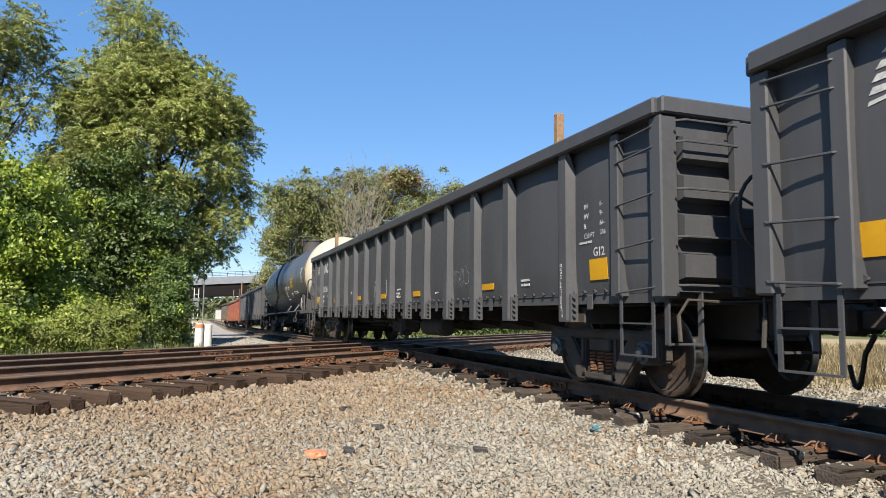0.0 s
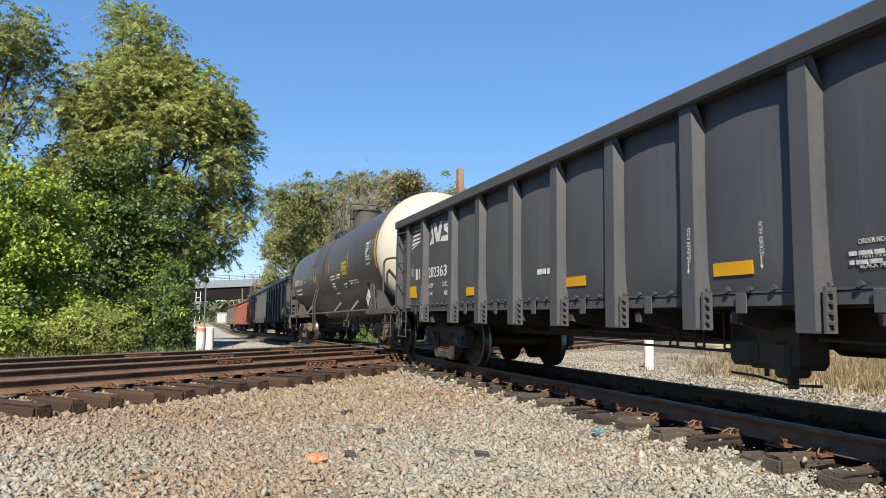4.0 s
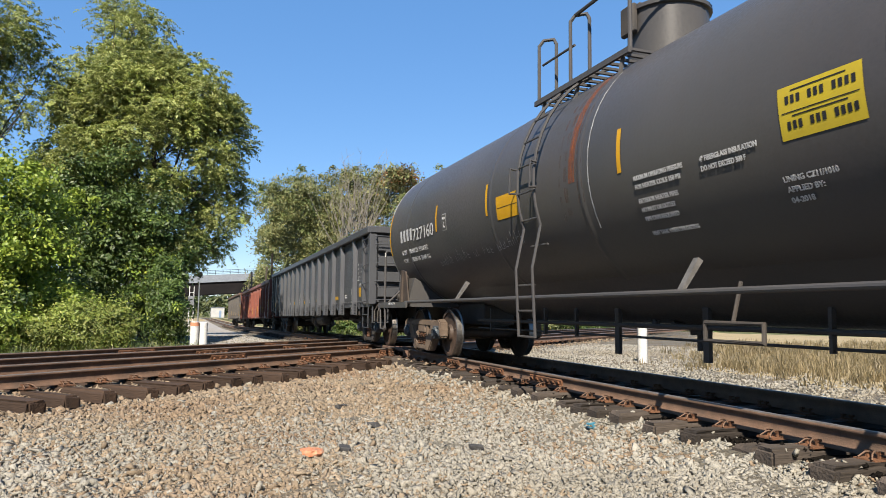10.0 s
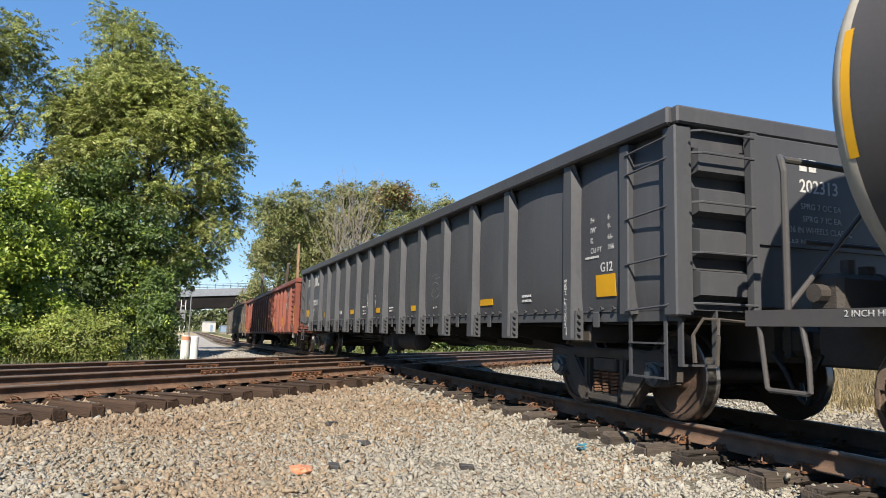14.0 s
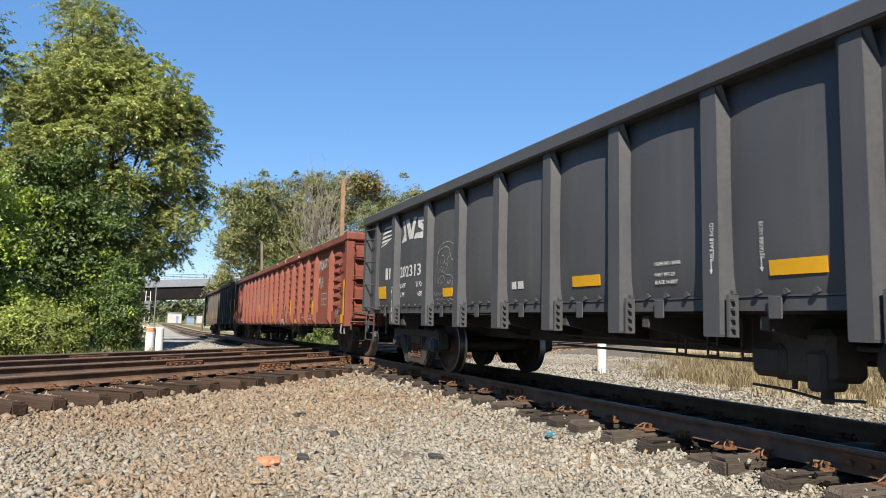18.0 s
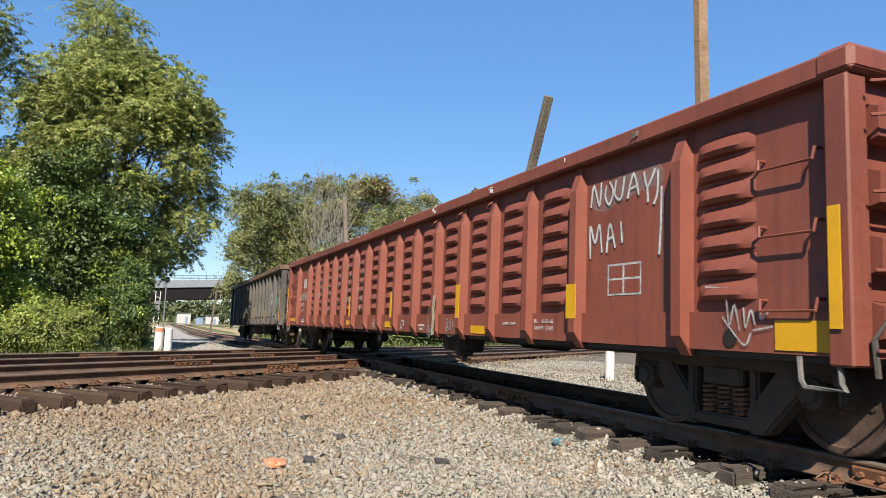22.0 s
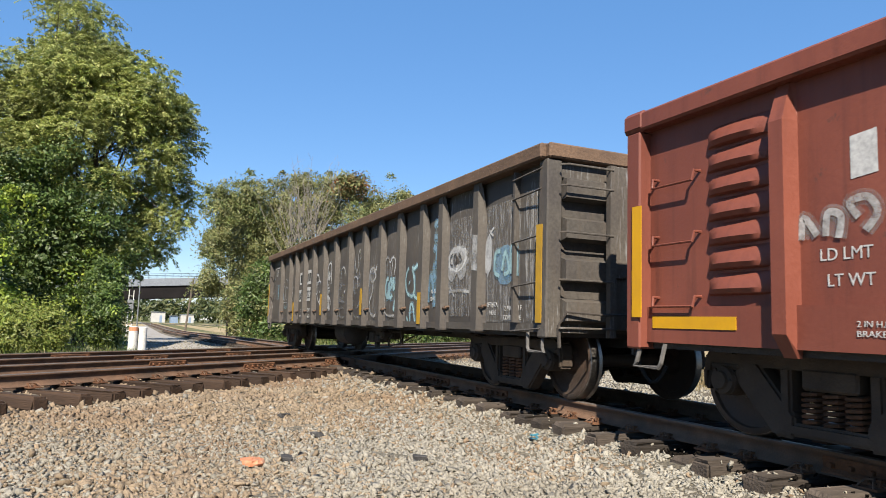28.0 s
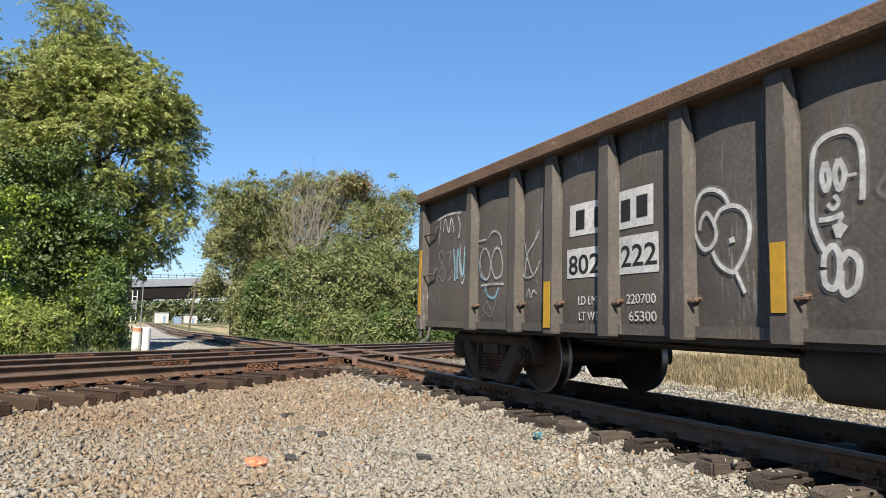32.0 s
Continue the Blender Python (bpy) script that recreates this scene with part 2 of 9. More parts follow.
M["blue"] = mk("blue_plastic", [(0.030, 0.139, 0.204), (0.045, 0.161, 0.220)], 10, 0.4, bump=0.2)
M["wood"] = mk("raw_timber_stake", [(0.165, 0.105, 0.060), (0.21, 0.14, 0.085), (0.12, 0.08, 0.05)], 4, 0.85, bump=0.3, streak=0.3, streak_col=(0.105, 0.063, 0.037))
M["oldwood"] = mk("grey_timber_stake", [(0.084, 0.069, 0.055), (0.121, 0.100, 0.079)], 4, 0.9, bump=0.4, streak=0.4, streak_col=(0.042, 0.032, 0.024))
M["paleblue"] = mk("pale_blue_panel", [(0.132, 0.184, 0.264), (0.158, 0.211, 0.290)], 1, 0.6, bump=0)
M["shed"] = mk("white_sheet_wall", [(0.346, 0.346, 0.335), (0.298, 0.298, 0.293)], 0.6, 0.6, bump=0.05)
M["soil"] = mk("dry_ground", [(0.25, 0.195, 0.105), (0.30, 0.24, 0.14), (0.21, 0.17, 0.09)], 0.8, 0.95, bump=0.6, bscale=12, world_xy=True)
M["gravel_road"] = mk("pale_gravel_road", [(0.217, 0.203, 0.184), (0.251, 0.236, 0.217)], 0.7, 0.95, bump=0.4, bscale=20, world_xy=True)
L_TREE = leaf_mat("tree_leaf", (0.160, 0.203, 0.054), (0.246, 0.280, 0.084), (0.350, 0.358, 0.130), 0.42)
L_VINE = leaf_mat("vine_leaf", (0.12, 0.185, 0.022), (0.195, 0.265, 0.032), (0.295, 0.34, 0.055))
L_BUSH = leaf_mat("bush_leaf", (0.128, 0.178, 0.032), (0.191, 0.236, 0.046), (0.268, 0.275, 0.070))
L_FAR = leaf_mat("far_leaf", (0.105, 0.128, 0.046), (0.160, 0.172, 0.066), (0.235, 0.222, 0.090))
L_SOFT = leaf_mat("feathery_leaf", (0.095, 0.130, 0.042), (0.135, 0.165, 0.054), (0.185, 0.198, 0.072))
# shrub leaves; their dark tone also paints shade at the big tree's foot
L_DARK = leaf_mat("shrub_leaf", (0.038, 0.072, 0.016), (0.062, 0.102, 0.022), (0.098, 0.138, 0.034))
L_AUT = leaf_mat("autumn_leaf", (0.114, 0.074, 0.020), (0.160, 0.080, 0.022), (0.194, 0.068, 0.028))
L_DRY = leaf_mat("dry_grass_blade", (0.205, 0.160, 0.082), (0.235, 0.185, 0.100), (0.190, 0.155, 0.078), 0.5)
L_GRASS = leaf_mat("green_grass_blade", (0.051, 0.086, 0.017), (0.080, 0.108, 0.026), (0.137, 0.131, 0.046), 0.3)

# ---- mesh helpers ----


def box(bm, x0, x1, y0, y1, z0, z1, m=None, bev=0.0):
    r = bmesh.ops.create_cube(bm, size=1.0)
    t = Matrix.Translation(((x0 + x1) / 2, (y0 + y1) / 2, (z0 + z1) / 2)) @ Matrix.Diagonal((abs(x1 - x0), abs(y1 - y0), abs(z1 - z0), 1))
    bmesh.ops.transform(bm, matrix=(m @ t if m else t), verts=r["verts"])
    if bev:
        es = {e for v in r["verts"] for e in v.link_edges}
        bmesh.ops.bevel(bm, geom=list(es), offset=bev, segments=1, affect='EDGES')


def rod(bm, a, b, r=0.012, seg=8, r2=None):
    a, b = Vector(a), Vector(b)
    d = b - a
    q = bmesh.ops.create_cone(bm, cap_ends=True, segments=seg, radius1=r, radius2=r if r2 is None else r2, depth=d.length)
    m = Matrix.Translation((a + b) / 2) @ d.to_track_quat('Z', 'Y').to_matrix().to_4x4()
    bmesh.ops.transform(bm, matrix=m, verts=q["verts"])


def pipe(bm, pts, r=0.012, seg=8):
    """A bent tube in one piece through the points."""
    pts = [Vector(p) for p in pts]
    rings, side = [], None
    for i, p in enumerate(pts):
        a = (p - pts[i - 1]).normalized() if i else (pts[1] - p).normalized()
        b = (pts[i + 1] - p).normalized() if i < len(pts) - 1 else a
        d = (a + b).normalized() if (a + b).length > 0.05 else a
        if side is None or abs(side.dot(d)) > 0.98:
            side = d.orthogonal().normalized()
        side = (side - d * side.dot(d)).normalized()
        up = d.cross(side)
        rings.append([bm.verts.new(p + (side * math.cos(2 * math.pi * k / seg) + up * math.sin(2 * math.pi * k / seg)) * r) for k in range(seg)])
    fs = []
    for u, v in zip(rings, rings[1:]):
        fs += [bm.faces.new((u[k], u[(k + 1) % seg], v[(k + 1) % seg], v[k])) for k in range(seg)]
    fs += [bm.faces.new(rings[0][::-1]), bm.faces.new(rings[-1])]
    bmesh.ops.recalc_face_normals(bm, faces=fs)


def prism(bm, pts, axis, a, b):
    """A flat outline pushed along an axis. pts are the two other coordinates in xyz order."""
    def at(p, v):
        return {'x': (v, p[0], p[1]), 'y': (p[0], v, p[1]), 'z': (p[0], p[1], v)}[axis]
    lo = [bm.verts.new(at(p, a)) for p in pts]
    hi = [bm.verts.new(at(p, b)) for p in pts]
    n = len(pts)
    fs = [bm.faces.new(lo[::-1]), bm.faces.new(hi)]
    for i in range(n):
        fs.append(bm.faces.new((lo[i], lo[(i + 1) % n], hi[(i + 1) % n], hi[i])))
    bmesh.ops.recalc_face_normals(bm, faces=fs)


def lathe(bm, prof, axis='x', seg=36, closed=True):
    """Turns an outline of (distance along the axis, radius)."""
    rings = []
    for k in range(seg):
        c, s = math.cos(2 * math.pi * k / seg), math.sin(2 * math.pi * k / seg)
        ring = []
        for u, r in prof:
            p = {'x': (u, r * c, r * s), 'y': (r * s, u, r * c), 'z': (r * c, r * s, u)}[axis]
            ring.append(bm.verts.new(p))
        rings.append(ring)
    fs = []
    n = len(prof)
    for k in range(seg):
        a, b = rings[k], rings[(k + 1) % seg]
        for i in range(n if closed else n - 1):
            j = (i + 1) % n
            fs.append(bm.faces.new((a[i], a[j], b[j], b[i])))
    bmesh.ops.recalc_face_normals(bm, faces=fs)


def mesh_of(name, bm, mat, smooth=False):
    me = bpy.data.meshes.new(name)
    bm.to_mesh(me)
    bm.free()
    me.materials.append(mat)
    if smooth:
        me.polygons.foreach_set("use_smooth", [True] * len(me.polygons))
        me.set_sharp_from_angle(angle=radians(35))
    return me


def part(name, bm, mat, parent, label="", at=None, smooth=False):
    """One mesh object under a thing or a part. bm: a bmesh, or a mesh that is shared."""
    me = bm if isinstance(bm, bpy.types.Mesh) else mesh_of(name, bm, mat, smooth)
    ob = new(name, me)
    ob.parent = parent
    if at is not None:
        ob.matrix_basis = at
    if label:
        ob["label"] = label
    return ob


def B():
    return bmesh.new()


def raw_mesh(name, verts, faces, mat):
    """A mesh from arrays, all faces with the same number of corners."""
    me = bpy.data.meshes.new(name)
    k = faces.shape[1]
    me.vertices.add(len(verts))
    me.vertices.foreach_set("co", verts.astype(np.float32).ravel())
    me.loops.add(faces.size)
    me.loops.foreach_set("vertex_index", faces.astype(np.int32).ravel())
    me.polygons.add(len(faces))
    me.polygons.foreach_set("loop_start", np.arange(0, faces.size, k, dtype=np.int32))
    me.polygons.foreach_set("loop_total", np.full(len(faces), k, dtype=np.int32))
    me.update(calc_edges=True)
    me.materials.append(mat)
    return me


SIDE = Matrix(((0, 0, -1, 0), (-1, 0, 0, 0), (0, 1, 0, 0), (0, 0, 0, 1)))   # writing on the side that faces -X
FRONT = Matrix(((1, 0, 0, 0), (0, 0, -1, 0), (0, 1, 0, 0), (0, 0, 0, 1)))   # writing on the end that faces -Y


def letter_mesh(text, size, width=None, bold=0.0):
    cu = bpy.data.curves.new("lettering", 'FONT')
    cu.body, cu.size, cu.extrude, cu.offset = text, size * 1.38, 0.001, bold
    cu.resolution_u = 3
    ob = new("lettering_source", cu)
    dg = bpy.context.evaluated_depsgraph_get()
    me = bpy.data.meshes.new_from_object(ob.evaluated_get(dg))
    bpy.data.objects.remove(ob)
    if width:
        xs = [v.co.x for v in me.vertices]
        k = width / max(1e-6, max(xs) - min(xs))
        for v in me.vertices:
            v.co.x = (v.co.x - min(xs)) * k
    return me


def lettering(parent, text, x, y, z, size, mat, width=None, basis=SIDE, name="lettering", bold=0.0):
    """Stencilled writing whose lower left corner stands at x, y, z of the parent."""
    me = letter_mesh(text, size, width, bold)
    me.materials.clear()
    me.materials.append(mat)
    return part(name, me, mat, parent, at=Matrix.Translation((x, y, z)) @ basis)


def plate(bm, x, y0, y1, z0, z1, t=0.004):
    box(bm, x - t, x + 0.002, y0, y1, z0, z1)


def ribbon(bm, pts, w, x, t=0.003):
    """A painted stroke on a side that faces -X, through (y, z) points."""
    n = len(pts)
    rows = []
    for i, (y, z) in enumerate(pts):
        a, b = pts[max(0, i - 1)], pts[min(n - 1, i + 1)]
        dy, dz = b[0] - a[0], b[1] - a[1]
        q = math.hypot(dy, dz) or 1
        oy, oz = -dz / q * w / 2, dy / q * w / 2
        rows.append((bm.verts.new((x - t, y + oy, z + oz)), bm.verts.new((x - t, y - oy, z - oz))))
    for a, b in zip(rows, rows[1:]):
        bm.faces.new((a[0], a[1], b[1], b[0]))

# ---- lie of the land ----


def soft_step(x, w=3.0):
    """Zero before 0, then rising one for one, with a soft knee."""
    return w * np.logaddexp(0, np.asarray(x, float) / w)


def track_z(y):
    return -0.0145 * soft_step(y - 20) + 0.0105 * soft_step(y - 85)


def track_x(y):
    return 5.575 - 0.006 * soft_step(y - 16)


CROSS_A = np.array((-1.53, 10.73))          # a point of the nearest crossing rail
CROSS_D = np.array((0.745, 0.667)) / math.hypot(0.745, 0.667)
CROSS_N = np.array((-CROSS_D[1], CROSS_D[0]))
CROSS_RAILS = (0.0, 1.505, 2.9, 4.25)


def cross_off(x, y):
    return (x - CROSS_A[0]) * CROSS_N[0] + (y - CROSS_A[1]) * CROSS_N[1]


def ground_z(x, y):
    x, y = np.asarray(x, float), np.asarray(y, float)
    z = np.asarray(track_z(y)) - 0.36
    d = np.abs(x - track_x(y))
    z = z + 0.11 * np.clip((1.65 - d) / 0.6, 0, 1)
    z = z + 0.24 * np.exp(-((x - 2.3) / 0.8) ** 2 - ((y - 32.5) / 4.0) ** 2)
    o = cross_off(x, y)
    up = np.clip((o + 0.85) / 0.5, 0, 1) * np.clip((6.3 - o) / 1.0, 0, 1)
    z = np.maximum(z, track_z(y) - 0.36 + 0.11 * up)
    z = z + 0.025 * np.sin(x * 1.7 + 0.6 * np.sin(y * 0.9)) * np.sin(y * 1.3 + 1.0) * np.clip((d - 1.4), 0, 1)
    return z


# ---- ground ----


def build_ground():
    xs = np.unique(np.concatenate([np.linspace(-600, -40, 15), np.linspace(-40, -8, 33), np.linspace(-8, 16, 97), np.linspace(16, 50, 35), np.linspace(50, 600, 15)]))
    ys = np.unique(np.concatenate([np.linspace(-200, -10, 12), np.linspace(-10, 2, 13), np.linspace(2, 30, 113), np.linspace(30, 110, 81), np.linspace(110, 1500, 30)]))
    X, Y = np.meshgrid(xs, ys)
    rng = np.random.default_rng(3)
    Z = ground_z(X, Y) + rng.normal(0, 0.008, X.shape) * ((X > -8) & (X < 16) & (Y < 30))
    V = np.stack([X, Y, Z], -1).reshape(-1, 3)
    nx, ny = len(xs), len(ys)
    i = (np.arange(ny - 1)[:, None] * nx + np.arange(nx - 1)[None, :]).ravel()
    F = np.stack([i, i + 1, i + nx + 1, i + nx], 1)
    me = raw_mesh("ground", V, F, M["ballast"])
    me.materials.append(M["soil"])
    me.materials.append(M["green_ground"])
    me.materials.append(M["gravel_road"])
    me.materials.append(M["shadow_ballast"])
    c = V[F].mean(1)
    o = cross_off(c[:, 0], c[:, 1])
    wob = 0.5 * np.sin(c[:, 0] * 1.1) + 0.5 * np.sin(c[:, 1] * 0.8 + c[:, 0] * 0.5)
    idx = np.zeros(len(F), np.int32)
    right = c[:, 0] > 10.8 + 0.5 * wob + np.clip(c[:, 1] - 12.4, 0, 60) * 0.85
    idx[right] = 1
    # bed under the train: its shadow laid into the ground colour
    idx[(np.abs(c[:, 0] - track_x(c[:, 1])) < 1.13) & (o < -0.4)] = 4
    idx[(o > 6.3 + wob) & (c[:, 0] > 7.2)] = 2
    idx[(o > 6.0 + wob) & (c[:, 0] < 0.2 + wob * 0.4)] = 2
    idx[(o > 5.5) & (c[:, 0] > 0.2 + wob * 0.4) & (c[:, 0] < 3.4)] = 3
    idx[(c[:, 1] > 60) & (c[:, 0] > 7) & (wob > -0.2)] = 1
    idx[(c[:, 1] > 95) & (c[:, 0] < -1)] = 2
    idx[(c[:, 1] > 160) & (wob > 0)] = 1
    idx[c[:, 1] > 230] = 2
    idx[np.abs(c[:, 0]) > 60] = 2
    me.polygons.foreach_set("material_index", idx)
    me.polygons.foreach_set("use_smooth", [True] * len(F))
    ob = tagged(new("ground", me), "crushed stone ballast ground running out into dry and green grass", "ground", kind="structure")
    return ob


M["green_ground"] = mk("grassy_ground", [(0.060, 0.072, 0.024), (0.096, 0.096, 0.036), (0.132, 0.114, 0.054)], 0.9, 0.95, bump=0.6, bscale=10, world_xy=True)
build_ground()


def block():
    """The corners and triangles of a block, to be skewed into a broken stone."""
    v = np.array([(x, y, z) for x in (-1, 1) for y in (-1, 1) for z in (-1, 1)], float) * 0.72
    q = [(0, 1, 3, 2), (4, 6, 7, 5), (0, 4, 5, 1), (2, 3, 7, 6), (0, 2, 6, 4), (1, 5, 7, 3)]
    return v, np.array([t for a, b, c, d in q for t in ((a, b, c), (a, c, d))])


def rocks(name, pts, sizes, mat, seed, label):
    """Angular crushed stones as one body of stuff."""
    rng = np.random.default_rng(seed)
    v, f = block()
    n = len(pts)
    shapes = np.stack([v * rng.uniform(0.55, 1.2, (8, 1)) + rng.normal(0, 0.14, (8, 3)) for _ in range(40)])
    k = rng.integers(0, 40, n)
    sc = rng.uniform(0.6, 1.25, (n, 1, 3)) * np.array((1.25, 0.95, 0.48))
    q = rng.normal(size=(n, 4)) * np.array((1, 0.45, 0.45, 1))
    q /= np.linalg.norm(q, axis=1, keepdims=True)
    w, x, y, z = q.T
    R = np.stack([1 - 2 * (y * y + z * z), 2 * (x * y - z * w), 2 * (x * z + y * w), 2 * (x * y + z * w), 1 - 2 * (x * x + z * z), 2 * (y * z - x * w),
                  2 * (x * z - y * w), 2 * (y * z + x * w), 1 - 2 * (x * x + y * y)], -1).reshape(n, 3, 3)
    P = np.einsum('nij,nkj->nki', R, shapes[k] * sc) * sizes[:, None, None] + pts[:, None, :]
    F = (f[None] + 8 * np.arange(n)[:, None, None]).reshape(-1, 3)
    return tagged(new(name, raw_mesh(name, P.reshape(-1, 3), F, mat)), label, "gravel", kind="stuff")


def plan_ties():
    rng = random.Random(4)
    near = [3.79, 4.32, 4.72, 5.27, 5.77, 6.36, 6.82, 7.23, 7.62, 8.30, 8.85, 9.42, 9.95, 10.6, 11.3, 11.9]
    low = (4.72, 7.62, 9.42)                # rotten ones that have sunk into the stones
    ys = [3.79 - 0.55 * k for k in range(18, 0, -1)] + near
    while ys[-1] < 92:
        ys.append(ys[-1] + rng.uniform(0.52, 0.60))
    return [(y, rng.uniform(-0.05, 0.06) + (0.05 if y in low else 0), rng.uniform(-0.012, 0.012) - (0.035 if y in low else 0), rng.uniform(-1.5, 1.5), rng.uniform(-2.2, 2.2)) for y in ys]


MAIN_TIES = plan_ties()
CROSS_TIES = []
_rng = random.Random(2)
_u = -14.13
while _u < 60:
    CROSS_TIES.append(_u + _rng.uniform(-0.02, 0.02))
    _u += 0.54


def scatter_stones():
    rng = np.random.default_rng(11)
    N = 440000
    y = rng.uniform(2.6, 24, N) 
    x = rng.uniform(-6.5, 4.75, N)
    o = cross_off(x, y)
    dist = np.hypot(x, y)
    keep = (x > -0.27 * y - 0.8) & (o < -0.30 + 0.12 * rng.normal(size=N)) & (rng.random(N) < np.clip((6.0 / dist) ** 1.6, 0.15, 1.0))
    ty = np.array([r[0] for r in MAIN_TIES])
    near = np.abs(y[:, None] - ty[None, np.searchsorted(ty, 2.0) - 1:np.searchsorted(ty, 26.0)]).min(1)
    on_tie = (x > 4.22) & (near < 0.13)
    keep &= (x < 4.50 + 0.05 * rng.normal(size=N)) | (rng.random(N) < 0.12)
    keep &= ~on_tie | ((x > 4.46 + 0.10 * rng.normal(size=N)) & (rng.random(N) < 0.22))
    along = (x - CROSS_A[0]) * CROSS_D[0] + (y - CROSS_A[1]) * CROSS_D[1]
    near = np.abs(along[:, None] - np.array(CROSS_TIES)[None, :60]).min(1)
    keep &= ~((o > -0.92 + np.maximum(0, along - 1.5) * 0.06) & (near < 0.15))
    x, y, o, dist, on_tie = x[keep], y[keep], o[keep], dist[keep], on_tie[keep]
    size = np.clip(rng.lognormal(math.log(0.0172), 0.36, len(x)), 0.008, 0.05) * np.clip(dist / 8, 1, 1.5)
    z = np.where(on_tie, -0.196, ground_z(x, y)) + size * rng.uniform(-0.15, 0.5, len(x))
    p = np.stack([x, y, z], 1)
    stain = 0.75 * np.exp(-((x - 2.3) ** 2 + (y - 10.8) ** 2) / 4.0) + np.exp(-np.clip(-o - 0.8, 0, 9) / 1.3) + 0.8 * np.exp(-((x - 0.6) ** 2 + (y - 9.4) ** 2) / 5.5) + 0.6 * np.exp(-((x - 0.3) ** 2 + (y - 5.2) ** 2) / 1.2) + 0.18 * (np.sin(x * 1.9 + 1) * np.sin(y * 1.4) > 0.2) + 0.05
    rusty = rng.random(len(x)) < np.clip(stain * 0.95 - 0.02, 0, 0.92)
    # stones close to the rail get the same painted train shadow
    in_shadow = x > 4.47
    rocks("ballast_stones", p[in_shadow], size[in_shadow], M["shadow_ballast"], 4, "crushed stone beside the rail, coloured dark for the train shadow")
    p, size, rusty = p[~in_shadow], size[~in_shadow], rusty[~in_shadow]
    rocks("ballast_stones", p[~rusty], size[~rusty], M["stone"], 5, "grey and beige crushed stone lying between the two tracks")
    rocks("ballast_stones", p[rusty], size[rusty], M["stone_rust"], 6, "rust-stained crushed stone beside the crossing tracks")
    # cribs of the crossing tracks, and the far side of the line
    N = 9000
    u, v = rng.uniform(-6, 30, N), rng.uniform(-0.6, 5.2, N)
    q = CROSS_A + u[:, None] * CROSS_D + v[:, None] * CROSS_N
    s = rng.uniform(0.02, 0.045, N)
    rocks("ballast_stones", np.column_stack([q, ground_z(q[:, 0], q[:, 1]) + s * 0.2]), s, M["stone_rust"], 7, "rust-stained crushed stone in the crossing tracks")
    N = 27000
    x, y = rng.uniform(6.9, 18, N), rng.uniform(1.5, 26, N)
    k = (cross_off(x, y) < -0.6) & (x < 11.2 + 0.6 * rng.normal(size=N) + np.clip(y - 12.4, 0, 60) * 0.85)
    x, y = x[k], y[k]
    s = rng.uniform(0.02, 0.045, len(x))
    rocks("ballast_stones", np.column_stack([x, y, ground_z(x, y) + s * 0.2]), s, M["stone"], 8, "pale crushed stone beyond the line")


scatter_stones()


def outer_stones():
    """Thinner stone on the rest of the ballast, all round the place where the camera stands."""
    rng = np.random.default_rng(23)
    N = 7000
    x, y = rng.normal(-2.5, 4.5, N), rng.normal(-1.0, 4.0, N)
    k = (x < 4.0) & (cross_off(x, y) < -1.0) & ~((y > 2.7) & (x > -0.27 * y - 0.7))
    x, y = x[k], y[k]
    s = np.clip(rng.lognormal(math.log(0.02), 0.36, len(x)), 0.008, 0.05)
    rocks("ballast_stones", np.column_stack([x, y, ground_z(x, y) + s * 0.2]), s, M["stone"], 31, "loose crushed stone scattered over the ballast")


outer_stones()


def gravel_heap():
    rng = np.random.default_rng(19)
    N = 3500
    x, y = rng.uniform(0.5, 4.0, N), rng.uniform(25.5, 46, N)
    s = rng.uniform(0.015, 0.034, N)
    rocks("gravel_heap", np.column_stack([x, y, ground_z(x, y) + s * 0.2]), s, M["stone"], 29, "low heap of pale gravel beside the line")


gravel_heap()

# ---- tracks ----
RAIL_H = 0.178


def rail_profile():
    return [(-0.07, -RAIL_H), (0.07, -RAIL_H), (0.07, -RAIL_H + 0.012), (0.012, -RAIL_H + 0.03), (0.009, -0.045), (0.036, -0.036), (0.036, -0.008),
            (0.028, 0), (-0.028, 0), (-0.036, -0.008), (-0.036, -0.036), (-0.009, -0.045), (-0.012, -RAIL_H + 0.03), (-0.07, -RAIL_H + 0.012)]


def rail_mesh(path):
    """A rail along a list of points; the running face is a second material."""
    prof = rail_profile()
    n = len(prof)
    V, F, mi = [], [], []
    for i, p in enumerate(path):
        a, b = path[max(0, i - 1)], path[min(len(path) - 1, i + 1)]
        d = Vector((b[0] - a[0], b[1] - a[1], 0)).normalized()
        s = Vector((d.y, -d.x, 0))
        V += [(p[0] + s.x * u, p[1] + s.y * u, p[2] + w) for u, w in prof]
    for i in range(len(path) - 1):
        for k in range(n):
            F.append((i * n + k, i * n + (k + 1) % n, (i + 1) * n + (k + 1) % n, (i + 1) * n + k))
            mi.append(1 if k in (6, 7, 8) else 0)
    me = raw_mesh("rail", np.array(V), np.array(F), M["rail"])
    me.materials.append(M["railtop"])
    me.polygons.foreach_set("material_index", np.array(mi, np.int32))
    return me


